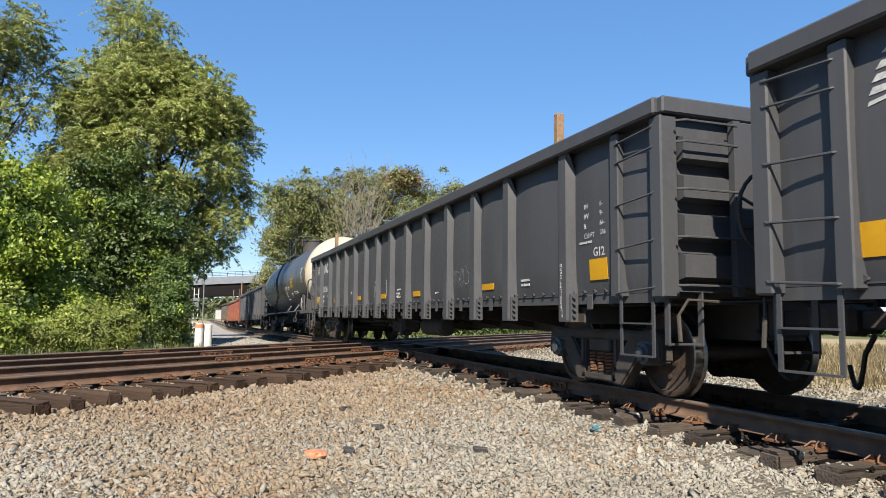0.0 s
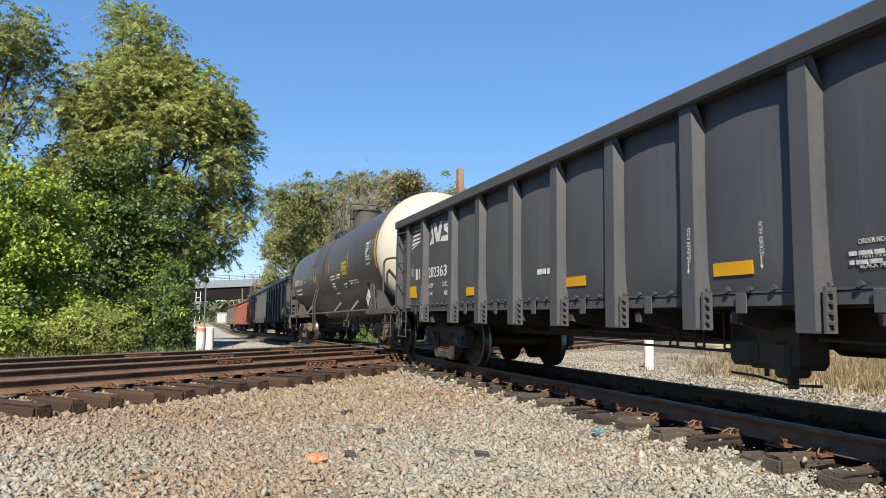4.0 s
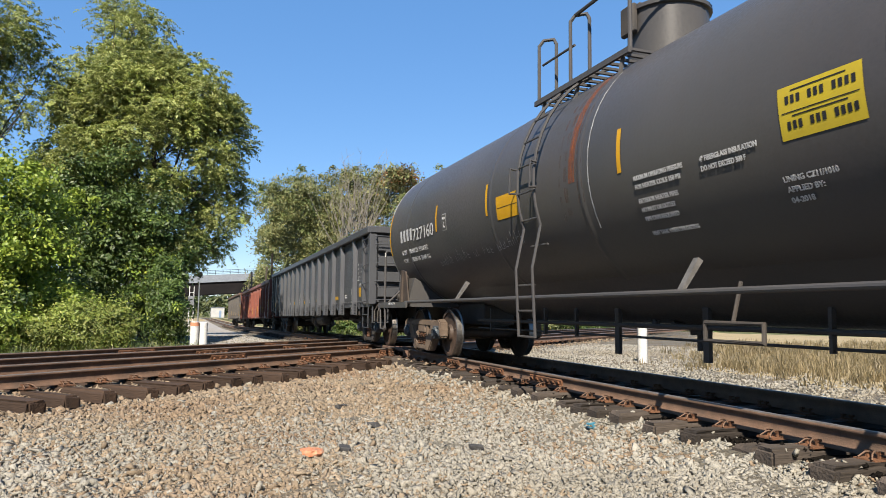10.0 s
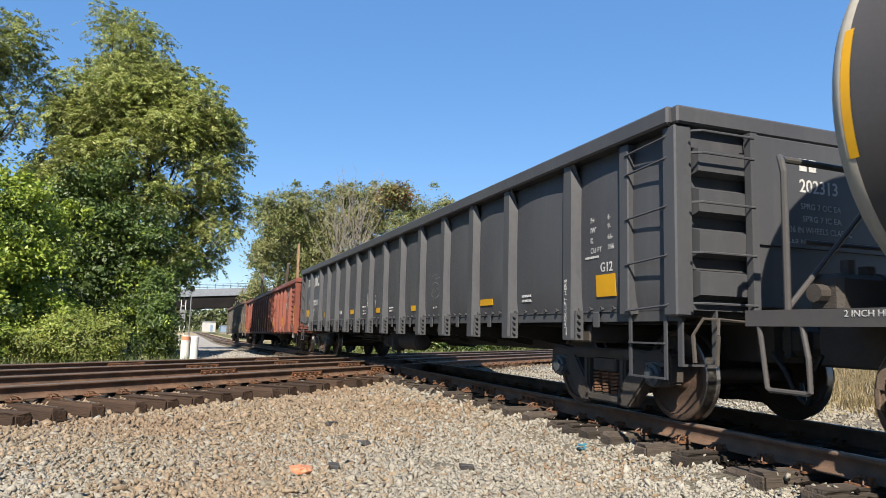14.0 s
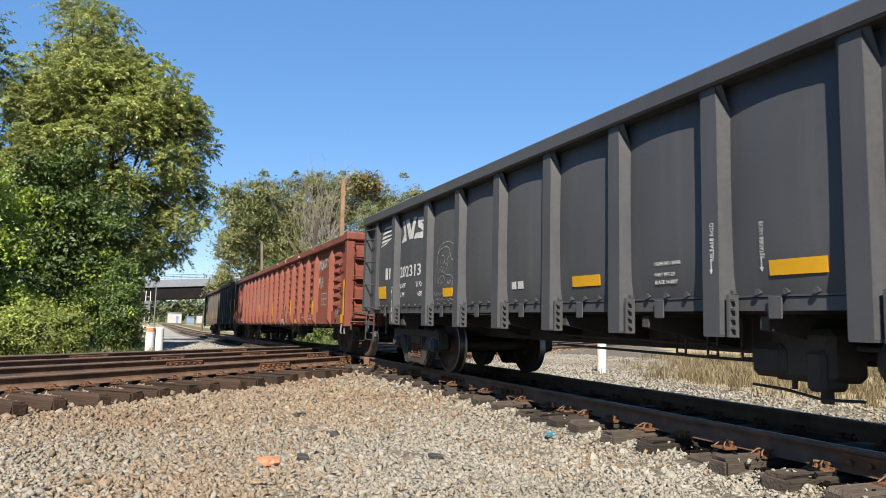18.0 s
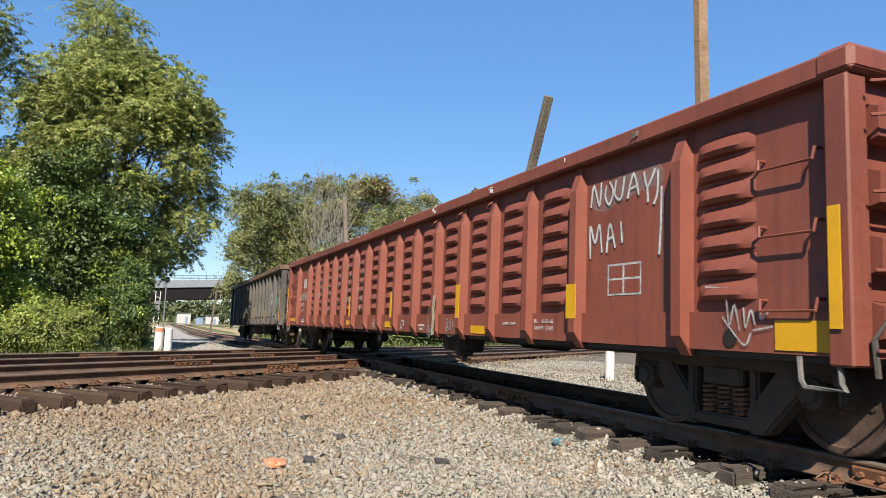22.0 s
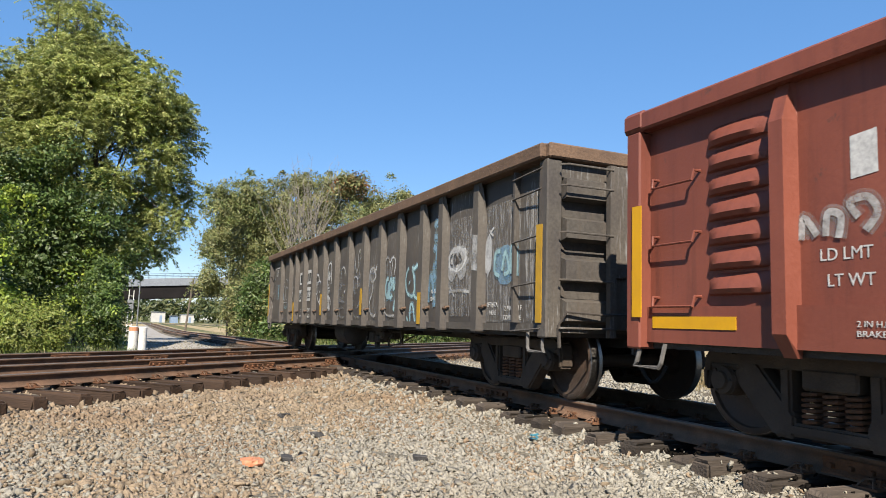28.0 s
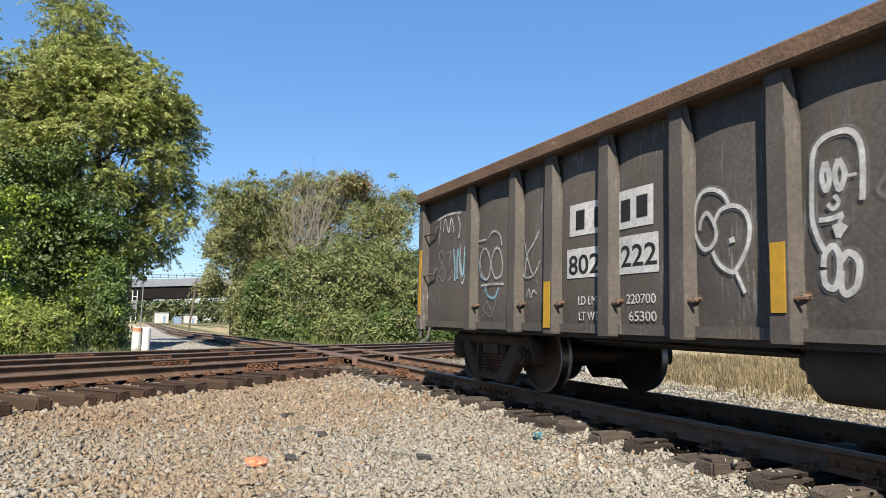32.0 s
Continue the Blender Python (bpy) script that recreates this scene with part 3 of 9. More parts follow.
def tie_mesh(length, mat, seed):
    """A timber with rounded, slightly gnawed edges and splits at its ends."""
    rng = random.Random(seed)
    bm = B()
    box(bm, -length / 2, length / 2, -0.115, 0.115, -0.175, 0)
    bmesh.ops.bevel(bm, geom=[e for e in bm.edges], offset=0.026, segments=2, affect='EDGES')
    for v in bm.verts:
        end = abs(v.co.x) > length / 2 - 0.06
        k = 0.014 if end else 0.006
        v.co += Vector((rng.uniform(-k, k), rng.uniform(-k, k), rng.uniform(-k, k) * 0.6))
    return mesh_of("tie", bm, mat)


def tie_plate_mesh():
    bm = B()
    box(bm, -0.19, 0.19, -0.09, 0.09, 0, 0.016)
    for sx in (-1, 1):
        box(bm, sx * 0.08 - 0.008, sx * 0.08 + 0.008, -0.09, 0.09, 0.016, 0.03)
        for sy in (-0.045, 0.05):
            box(bm, sx * 0.095 - 0.01, sx * 0.095 + 0.01, sy - 0.01, sy + 0.01, 0.0, 0.05)
            box(bm, sx * 0.085 - 0.022, sx * 0.085 + 0.022, sy - 0.017, sy + 0.017, 0.048, 0.066)
    return mesh_of("tie_plate", bm, M["rust"])


def clip_mesh():
    """A bowed spring clip that holds the rail's foot."""
    bm = B()
    pipe(bm, [(0.16, -0.06, 0.015), (0.10, -0.05, 0.05), (0.07, -0.02, 0.055), (0.09, 0.02, 0.065), (0.15, 0.05, 0.05), (0.18, 0.07, 0.015)], 0.007, 5)
    return mesh_of("rail_clip", bm, M["rail"])


def joint_bar_mesh(n=6):
    bm = B()
    L = 0.155 * n
    prism(bm, [(-0.062, -0.165), (-0.018, -0.145), (-0.018, -0.052), (-0.034, -0.044), (-0.042, -0.06), (-0.030, -0.125), (-0.062, -0.150)], 'y', -L / 2, L / 2)
    for i in range(n):
        y = -L / 2 + (i + 0.5) * L / n
        rod(bm, (-0.035, y, -0.1), (-0.075, y, -0.1), 0.022, 6)
    return mesh_of("joint_bar", bm, M["rust"])


TIES = [tie_mesh(2.60, M["tie"], k) for k in range(5)]
TIES_DARK = [tie_mesh(3.1, M["tie_dark"], k + 20) for k in range(5)]
TIE_PLATE, CLIP_M, JOINT6, JOINT4 = tie_plate_mesh(), clip_mesh(), joint_bar_mesh(6), joint_bar_mesh(4)


def heading(d):
    """Turns the local Y axis onto a plan direction."""
    return Matrix.Rotation(math.atan2(-d[0], d[1]), 4, 'Z')


def main_track():
    t = tagged(new("railway_track_main"), "single main track with worn rails on weathered timber ties", "railway track", kind="structure")
    ys = np.concatenate([np.arange(-14, 25, 1.3), np.arange(25, 200, 5)])
    for s in (-0.7525, 0.7525):
        part("rail", rail_mesh([(float(track_x(y)) + s, float(y), float(track_z(y))) for y in ys]), M["rail"], t)
    rng = random.Random(4)
    for y, dx, dz, tip, turn in MAIN_TIES:
        cx, cz = float(track_x(y)), float(track_z(y)) - RAIL_H - 0.014
        part("tie", TIES[rng.randrange(5)], None, t, at=pose(cx - 0.02 + dx, y, cz + dz, tip, 0, turn))
        if y < 30:
            for s in (-0.7525, 0.7525):
                part("tie_plate", TIE_PLATE, None, t, at=pose(cx + s, y, cz + 0.002))
                if s < 0:
                    part("rail_clip", CLIP_M, None, t, at=pose(cx + s - 0.02, y, cz + 0.006) @ Matrix.Rotation(math.pi, 4, 'Z'))
    for y, me in ((8.9, JOINT6), (10.8, JOINT6), (3.2, JOINT6), (12.6, JOINT4)):
        part("joint_bar", me, None, t, at=pose(float(track_x(y)) - 0.7525, y, float(track_z(y))))
    return t


def crossing_track(name, o1, o2, label):
    t = tagged(new(name), label, "railway track", kind="structure")
    for o in (o1, o2):
        pts = []
        for u in np.concatenate([np.arange(-22, 30, 2.0), np.arange(30, 150, 8)]):
            q = CROSS_A + u * CROSS_D + o * CROSS_N
            pts.append((float(q[0]), float(q[1]), -0.006 if u < 14 else -0.006 - 0.003 * (u - 14)))
        part("rail", rail_mesh(pts), M["rail"], t)
    rng = random.Random(int(o1 * 10) + 2)
    h = heading(CROSS_D)
    for u in CROSS_TIES:
        q = CROSS_A + u * CROSS_D + ((o1 + o2) / 2) * CROSS_N
        z = -RAIL_H - 0.02 - (0 if u < 14 else 0.003 * (u - 14))
        if not (8.2 < u < 13.5 and o1 < 1):
            part("tie", TIES_DARK[rng.randrange(5)], None, t, at=Matrix.Translation((float(q[0]), float(q[1]), z)) @ h @ pose((0.32 if o1 < 1 else -0.2) + rng.uniform(-0.05, 0.08) - max(0.0, u - 1.5) * 0.06 * (o1 < 1), 0, rng.uniform(-0.015, 0), 0, 0, rng.uniform(-1.5, 1.5)))
            for o in (o1, o2):
                q = CROSS_A + u * CROSS_D + o * CROSS_N
                if u < 20:
                    part("tie_plate", TIE_PLATE, None, t, at=Matrix.Translation((float(q[0]), float(q[1]), z + 0.002)) @ h)
                    if o == o1 and o1 < 1:
                        part("rail_clip", CLIP_M, None, t, at=Matrix.Translation((float(q[0]), float(q[1]), z + 0.006)) @ h @ Matrix.Rotation(0, 4, 'Z'))
    for o, us in ((o1, (5.3, 8.1)), (o2, (4.4, 8.9))):
        for u in us:
            q = CROSS_A + u * CROSS_D + o * CROSS_N
            part("joint_bar", JOINT6, None, t, at=Matrix.Translation((float(q[0]), float(q[1]), -0.004)) @ heading(-CROSS_D))
    return t


def diamond():
    """The heavy cast frogs where the tracks cross."""
    t = tagged(new("crossing_frog"), "heavy rusty cast steel frogs where the tracks cross", "railway crossing", kind="structure")
    for s in (-0.7525, 0.7525):
        for o in CROSS_RAILS:
            # where this main rail meets that crossing rail
            x = 5.575 + s
            base = CROSS_A + o * CROSS_N
            u = (x - base[0]) / CROSS_D[0]
            y = base[1] + u * CROSS_D[1]
            bm = B()
            box(bm, -0.17, -0.045, -0.95, 0.95, -0.17, 0.003, bev=0.012)
            box(bm, 0.085, 0.20, -0.95, 0.95, -0.17, 0.001, bev=0.012)
            box(bm, -0.17, 0.20, -0.9, 0.9, -0.176, -0.055)
            for yy in (-0.6, -0.2, 0.3, 0.7):
                rod(bm, (-0.17, yy, -0.1), (-0.2, yy, -0.1), 0.025, 6)
            part("frog_casting", bm, M["frog"], t, at=pose(x, y, float(track_z(y)) + 0.001))
    return t


M["frog"] = mk("worn_cast_frog", [(0.116, 0.069, 0.050), (0.156, 0.105, 0.078), (0.087, 0.050, 0.035)], 3, 0.75, 0.1, bump=0.3, bscale=50)
main_track()
crossing_track("railway_track_crossing", 0.0, 1.505, "rusty crossing track on dark creosoted ties")
crossing_track("railway_track_crossing", 2.9, 4.25, "second rusty crossing track on dark ties")
diamond()

# ---- plants ----


def leaves(name, pts, nrm, size, mat, parent=None, seed=0, label="", aspect=0.40, axis=None):
    """Many small pointed leaves, each a bent kite of two triangles."""
    rng = np.random.default_rng(seed)
    n = len(pts)
    nr = nrm + rng.normal(0, 0.8 if axis is None else 0.5, (n, 3))
    nr /= np.linalg.norm(nr, axis=1, keepdims=True) + 1e-9
    t = np.cross(nr, rng.normal(size=(n, 3)) if axis is None else np.cross(axis, nr))
    t /= np.linalg.norm(t, axis=1, keepdims=True) + 1e-9
    b = np.cross(nr, t)
    s = (size * rng.uniform(0.6, 1.35, n))[:, None]
    V = np.stack([pts - t * s, pts + b * s * aspect + nr * s * 0.12, pts + t * s, pts - b * s * aspect + nr * s * 0.12], 1).reshape(-1, 3)
    i = 4 * np.arange(n)[:, None]
    F = np.concatenate([i + np.array([[0, 1, 2]]), i + np.array([[0, 2, 3]])], 0)
    F = F.reshape(2, n, 3).transpose(1, 0, 2).reshape(-1, 3)
    me = raw_mesh(name, V, F, mat)
    ob = new(name, me)
    if parent is not None:
        ob.parent = parent
    if label:
        ob["label"] = label
    return ob


def clumps(blobs, n_clump, per, spread, seed, droop=0.3, shell=0.55, boughs=0):
    """Leaf places: boughs set near the skin of several uneven lobes. Blobs: x, y, z, rx, ry, rz."""
    rng = np.random.default_rng(seed)
    bl = np.array(blobs, float)
    if boughs:
        w = bl[:, 3] * bl[:, 5]
        k = rng.choice(len(bl), boughs, p=w / w.sum())
        d = rng.normal(size=(boughs, 3)) * np.array((1, 1, 0.9))
        d /= np.linalg.norm(d, axis=1, keepdims=True)
        size = np.minimum(bl[k, 3], bl[k, 5])[:, None] * rng.uniform(0.26, 0.5, (boughs, 1))
        bl = np.concatenate([np.hstack([bl[k, :3] + d * bl[k, 3:] * rng.uniform(0.72, 1.02, (boughs, 1)), size * np.array((1.15, 1.15, 0.72))]), bl * np.array((1, 1, 1, 0.7, 0.7, 0.7))])
    w = (bl[:, 3] * bl[:, 5]) ** 1.0
    k = rng.choice(len(bl), n_clump, p=w / w.sum())
    d = rng.normal(size=(n_clump, 3))
    d /= np.linalg.norm(d, axis=1, keepdims=True)
    r = rng.uniform(shell, 1.0, (n_clump, 1)) ** 0.8 * rng.choice((1.0, 1.0, 1.05, 1.12, 0.9), (n_clump, 1))
    c = bl[k, :3] + d * bl[k, 3:] * r
    sc = spread * np.clip(rng.lognormal(0, 0.45, n_clump), 0.4, 2.2)
    m = rng.poisson(per, n_clump)
    idx = np.repeat(np.arange(n_clump), m)
    off = np.clip(rng.normal(size=(len(idx), 3)), -1.7, 1.7) * np.array((1, 1, 0.6)) * sc[idx, None]
    off[:, 2] -= droop * (off[:, 0] ** 2 + off[:, 1] ** 2) / (sc[idx] + 1e-6)
    p = c[idx] + off
    nr = d[idx] * 0.6 + off / (np.linalg.norm(off, axis=1, keepdims=True) + 1e-6) * 0.5 + np.array((0, 0, 0.55))
    return p, nr, c


def sprays(blobs, n, per, length, seed, droop=0.5, boughs=0, shell=0.7, leaf=0.06):
    """Leaflets set in two rows along drooping twigs that stand out of the boughs."""
    rng = np.random.default_rng(seed)
    bl = np.array(blobs, float)
    if boughs:
        w = bl[:, 3] * bl[:, 5]
        k = rng.choice(len(bl), boughs, p=w / w.sum())
        d = rng.normal(size=(boughs, 3)) * np.array((1, 1, 0.9))
        d /= np.linalg.norm(d, axis=1, keepdims=True)
        size = np.minimum(bl[k, 3], bl[k, 5])[:, None] * rng.uniform(0.22, 0.48, (boughs, 1))
        bl = np.concatenate([np.hstack([bl[k, :3] + d * bl[k, 3:] * rng.uniform(0.70, 1.0, (boughs, 1)), size * np.array((1.2, 1.2, 0.62))]), bl * np.array((1, 1, 1, 0.62, 0.62, 0.62))])
    w = bl[:, 3] * bl[:, 5]
    k = rng.choice(len(bl), n, p=w / w.sum())
    d = rng.normal(size=(n, 3))
    d /= np.linalg.norm(d, axis=1, keepdims=True)
    c = bl[k, :3] + d * bl[k, 3:] * rng.uniform(shell, 1.0, (n, 1))
    go = d * np.array((0.9, 0.9, 0.6)) + rng.normal(0, 0.4, (n, 3)) + np.array((0, 0, 0.15))
    go /= np.linalg.norm(go, axis=1, keepdims=True)
    ln = length * rng.uniform(0.5, 1.3, n)
    i = np.repeat(np.arange(n), per)
    s = rng.uniform(0.05, 1.0, len(i))[:, None]
    L, g = ln[i][:, None], go[i]
    down = np.array((0, 0, -1.0))
    p = c[i] + g * L * s + down * droop * L * s * s
    run = g + down * 2 * droop * s
    run /= np.linalg.norm(run, axis=1, keepdims=True)
    out = np.cross(run, np.array((0, 0, 1.0)) + rng.normal(0, 0.3, (len(i), 3)))
    out /= np.linalg.norm(out, axis=1, keepdims=True) + 1e-9
    out *= rng.choice((-1.0, 1.0), (len(i), 1))
    ax = run * 0.55 + out + down * 0.35 + rng.normal(0, 0.22, (len(i), 3))
    ax /= np.linalg.norm(ax, axis=1, keepdims=True)
    nr = np.cross(ax, run) * np.sign(np.cross(ax, run)[:, 2:3] + 1e-9) + np.array((0, 0, 0.5)) + d[i] * 0.35
    return p + ax * leaf, nr, ax, c


def limbs(bm, base, tips, r0, rng, top):
    """A tapering trunk with limbs that reach to the boughs."""
    base = Vector(base)
    trunk = [base]
    for i in range(1, 6):
        f = i / 5
        trunk.append(base + Vector(((top[0] - base.x) * f + rng.uniform(-.2, .2), (top[1] - base.y) * f + rng.uniform(-.2, .2), (top[2] - base.z) * f)))
    for i in range(5):
        rod(bm, trunk[i], trunk[i + 1], r0 * (1 - i / 6), 8, r0 * (1 - (i + 1) / 6))
    for tp in tips:
        f = rng.uniform(0.25, 0.85)
        s = base.lerp(Vector(top), f)
        tp = Vector(tp)
        mid = s.lerp(tp, 0.5) + Vector((rng.uniform(-.3, .3), rng.uniform(-.3, .3), rng.uniform(0, .5)))
        r = r0 * 0.3 * (1.1 - f)
        rod(bm, s, mid, r, 5, r * 0.7)
        rod(bm, mid, tp, r * 0.7, 5, r * 0.25)


def tree(blobs, base, top, r0, mats, n_clump, per, spread, size, seed, label, name="tree", droop=0.3, n_limb=26, shell=0.55, boughs=0, twig=0.0, aspect=0.40):
    rng = random.Random(seed)
    t = tagged(new(name), label, "tree" if name == "tree" else "bush")
    t.location = base
    inv = Vector(base)
    for j, (mat, share) in enumerate(mats):
        if twig:
            p, nr, ax, c = sprays(blobs, int(n_clump * share), per, twig, seed + j * 7, droop, boughs, shell, size)
        else:
            p, nr, c = clumps(blobs, int(n_clump * share), per, spread, seed + j * 7, droop, shell, boughs)
            ax = None
        leaves("crown", p - np.array(base), nr, size, mat, t, seed + j, aspect=aspect, axis=ax)
        if j == 0:
            bm = B()
            tips = [Vector(c[rng.randrange(len(c))]) - inv for _ in range(n_limb)]
            limbs(bm, (0, 0, 0), tips, r0, rng, Vector(top) - inv)
            part("trunk", bm, M["bark"], t)
    return t


def farther(k, blobs):
    return [tuple((c - o) * k + o for c, o in zip(b[:3], (0, 0, 0.84))) + tuple(r * k for r in b[3:]) for b in blobs]


# the big tree beside the crossing, with taller ones behind it


def crown_lobes(c, r, n, size, seed):
    """Lobes spread over a full crown, round above and heavier below."""
    rng = random.Random(seed)
    out = []
    for k in range(n):
        z = 1 - 2 * (k + 0.5) / n
        a = k * 2.39996
        q = math.sqrt(1 - z * z)
        d = Vector((q * math.cos(a), q * math.sin(a), z))
        f = 1.0 if d.z > 0 else 1 / (abs(d.x) ** 3 + abs(d.y) ** 3 + abs(d.z) ** 3) ** (1 / 3)
        w = size * rng.uniform(0.8, 1.2)
        out.append((c[0] + d.x * f * (r[0] - w * 0.8), c[1] + d.y * f * (r[1] - w * 0.8), c[2] + d.z * f * (r[2] - w * 0.7), w, w, w * 0.85))
    return out


tree(crown_lobes((-1.95, 31.0, 7.05), (4.2, 3.2, 4.85), 36, 1.3, 5),
     (-1.9, 33, -0.55), (-1.9, 32, 10.5), 0.26, [(L_TREE, 1.0), (L_BUSH, 0.06)], 11500, 30, 0.27, 0.068, 21, "large leafy tree with drooping olive-green foliage", droop=0.45, shell=0.6, boughs=190, n_limb=30, twig=0.58, aspect=0.36)
tree(farther(1.2, [(-3.3, 33, 13.4, 1.9, 1.6, 2.4), (-3.5, 33, 10.6, 2.0, 1.6, 1.8), (-1.9, 33, 13.4, 1.0, 0.8, 1.5)]), (-4.1, 39.6, -0.6), (-3.9, 39.6, 15.6), 0.3, [(L_TREE, 1.0)], 1500, 30, 0.36, 0.075, 31, "tall thin-crowned tree standing behind the big tree", droop=0.5, shell=0.3, boughs=26, n_limb=50, twig=0.75, aspect=0.33)
tree([(-8.4, 29, 10.6, 1.5, 1.6, 1.8), (-9.4, 29, 6.4, 2.2, 2.0, 2.4), (-6.7, 29.5, 10.9, 1.2, 1.1, 1.7), (-6.3, 29, 8.4, 1.2, 0.9, 1.3), (-7.6, 29, 7.4, 1.2, 0.9, 1.3), (-5.7, 30, 10.4, 0.7, 0.8, 1.2)], (-8.5, 29, -0.5), (-8.0, 29, 11), 0.22, [(L_TREE, 1.1), (L_DARK, 0.12)], 1500, 30, 0.34, 0.072, 37, "leafy tree with an open, feathery crown", droop=0.5, shell=0.3, n_limb=40, boughs=24, twig=0.7, aspect=0.33)
tree([(-5.4, 22.8, 2.0, 1.5, 1.2, 2.3), (-4.3, 23.4, 3.2, 1.2, 1.0, 1.8), (-6.8, 22.5, 3.4, 1.8, 1.4, 2.7), (-4.0, 23.4, 1.2, 0.9, 0.8, 1.4), (-4.9, 23.2, 4.8, 1.0, 0.8, 1.0)], (-5.4, 23.2, -0.45), (-5.2, 23.2, 4.5), 0.16,
     [(L_VINE, 1.0), (L_DARK, 0.12)], 420, 150, 0.22, 0.062, 41, "bright green vines smothering a small tree", name="vine_covered_tree", droop=0.2, shell=0.75, boughs=70, aspect=0.55)
# the half shade on this shrub comes from its share of dark leaves
tree(farther(1.09, [(-0.75, 24.2, 0.8, 0.45, 0.5, 1.0), (-0.8, 24.8, 1.9, 0.42, 0.5, 0.7), (-0.6, 25.4, 0.4, 0.35, 0.4, 0.7)]), (-0.85, 26.8, -0.45), (-0.85, 26.8, 2.2), 0.08, [(L_DARK, 0.9), (L_VINE, 0.14)], 110, 150, 0.19, 0.06, 43, "vine-hung shrub with half shade mixed in as dark leaves", name="vine_shrub", droop=0.2, shell=0.7)
tree([(-2.6, 20.3, 0.25, 1.15, 0.8, 0.75), (-2.05, 20.4, 0.35, 0.62, 0.6, 0.68), (-3.6, 20.2, 0.05, 0.7, 0.6, 0.5)], (-2.5, 20.4, -0.36), (-2.4, 20.4, 0.6), 0.05, [(L_BUSH, 1.0)], 190, 170, 0.15, 0.042, 47, "round light green bush beside the crossing tracks", name="bush", droop=0.0)
tree([(-5.5, 19.6, 0.15, 1.3, 0.8, 0.6), (-4.6, 19.9, 0.3, 0.8, 0.6, 0.6)], (-5.2, 19.8, -0.36), (-5.2, 19.8, 0.5), 0.05, [(L_VINE, 0.6), (L_BUSH, 0.5)], 120, 120, 0.18, 0.055, 53, "low tangle of weeds and vines", name="bush", droop=0.0)
# dark leaf colour stands in for the shade below the crown
tree([(-6.6, 29.4, 2.4, 2.2, 0.9, 3.2), (-4.2, 28.4, 2.6, 1.7, 0.8, 3.4), (-2.6, 28.0, 2.6, 1.5, 0.7, 3.2), (-1.3, 28.2, 2.2, 0.9, 0.7, 2.7), (-0.3, 28.6, 2.4, 0.6, 0.6, 1.5), (-3.2, 27.9, 5.2, 1.3, 0.6, 1.4), (-1.4, 27.9, 5.0, 1.0, 0.5, 1.2), (-9.4, 29.8, 2.0, 2.2, 1.0, 2.6)], (-3.0, 29.4, -0.55), (-3.0, 29.4, 3.5), 0.1, [(L_DARK, 0.95), (L_VINE, 0.1)], 640, 100, 0.27, 0.075, 57, "foliage at the foot of the big tree, its shade put into dark leaf colour", name="thicket", droop=0.1, shell=0.6, boughs=60, aspect=0.5)
# trees on the far side of the line
tree([(9.6, 78, 11.2, 2.7, 2.6, 3.6), (9.0, 79, 8.2, 1.5, 2.0, 3.0), (12.2, 78, 12.6, 2.6, 2.6, 3.0), (10.8, 77, 5.4, 2.2, 2, 4.0), (7.7, 71, 11.6, 1.5, 1.6, 2.6), (10.0, 71, 12.9, 2.0, 2.0, 2.7), (6.9, 70, 6.0, 1.4, 1.6, 5.0), (12.4, 73, 7.6, 3.0, 2.0, 4.6)], (10, 78.5, -1.2), (10, 78.5, 12), 0.35, [(L_FAR, 1.0), (L_SOFT, 0.4)], 480, 88, 0.42, 0.15, 61, "broad olive-green tree behind the line", shell=0.55, boughs=50)
tree([(14.2, 71, 12.6, 2.2, 2.2, 3.4), (16.6, 71, 13.6, 2.0, 2.0, 3.0), (13.4, 70, 8.0, 2.4, 2.2, 3.4), (18.4, 71, 12.8, 1.6, 1.8, 2.8), (13.0, 72, 13.2, 1.8, 2.0, 2.6), (15.4, 72, 13.8, 2.0, 2.0, 3.0), (19.0, 71, 14.0, 1.9, 2.0, 3.0), (17.6, 72, 8.0, 3.5, 2.0, 5.0)], (15, 71.5, -1.0), (15, 71.5, 13), 0.3, [(L_FAR, 1.0)], 420, 88, 0.5, 0.15, 67, "half-bare tree with thinning autumn foliage", shell=0.35)
tree([(19.6, 65, 10.6, 2.0, 2.0, 3.4), (22.2, 65, 11.2, 1.7, 1.8, 2.6), (24.0, 66, 11.4, 1.8, 2.0, 2.2), (20.5, 65, 6.5, 3.4, 2.2, 3.4), (21.6, 71, 14.4, 1.7, 1.8, 2.6), (24.7, 71, 14.7, 1.6, 1.8, 2.4), (26.8, 71, 13.6, 1.6, 1.6, 2.4), (24.0, 71, 8.0, 3.5, 2.0, 5.0)], (21, 65.5, -0.9), (21, 65.5, 10), 0.3, [(L_FAR, 1.0), (L_SOFT, 0.3)], 380, 90, 0.5, 0.15, 71, "leafy tree turning yellow, behind the line", shell=0.5, boughs=50)
tree([(20.3, 68, 15.0, 0.9, 0.9, 1.0), (18.9, 68, 14.6, 0.8, 0.8, 1.0)], (20, 68.5, -0.9), (20, 68.5, 14), 0.1, [(L_AUT, 0.4), (L_FAR, 0.6)], 50, 70, 0.42, 0.17, 73, "slim tree with reddish autumn leaves at its top")
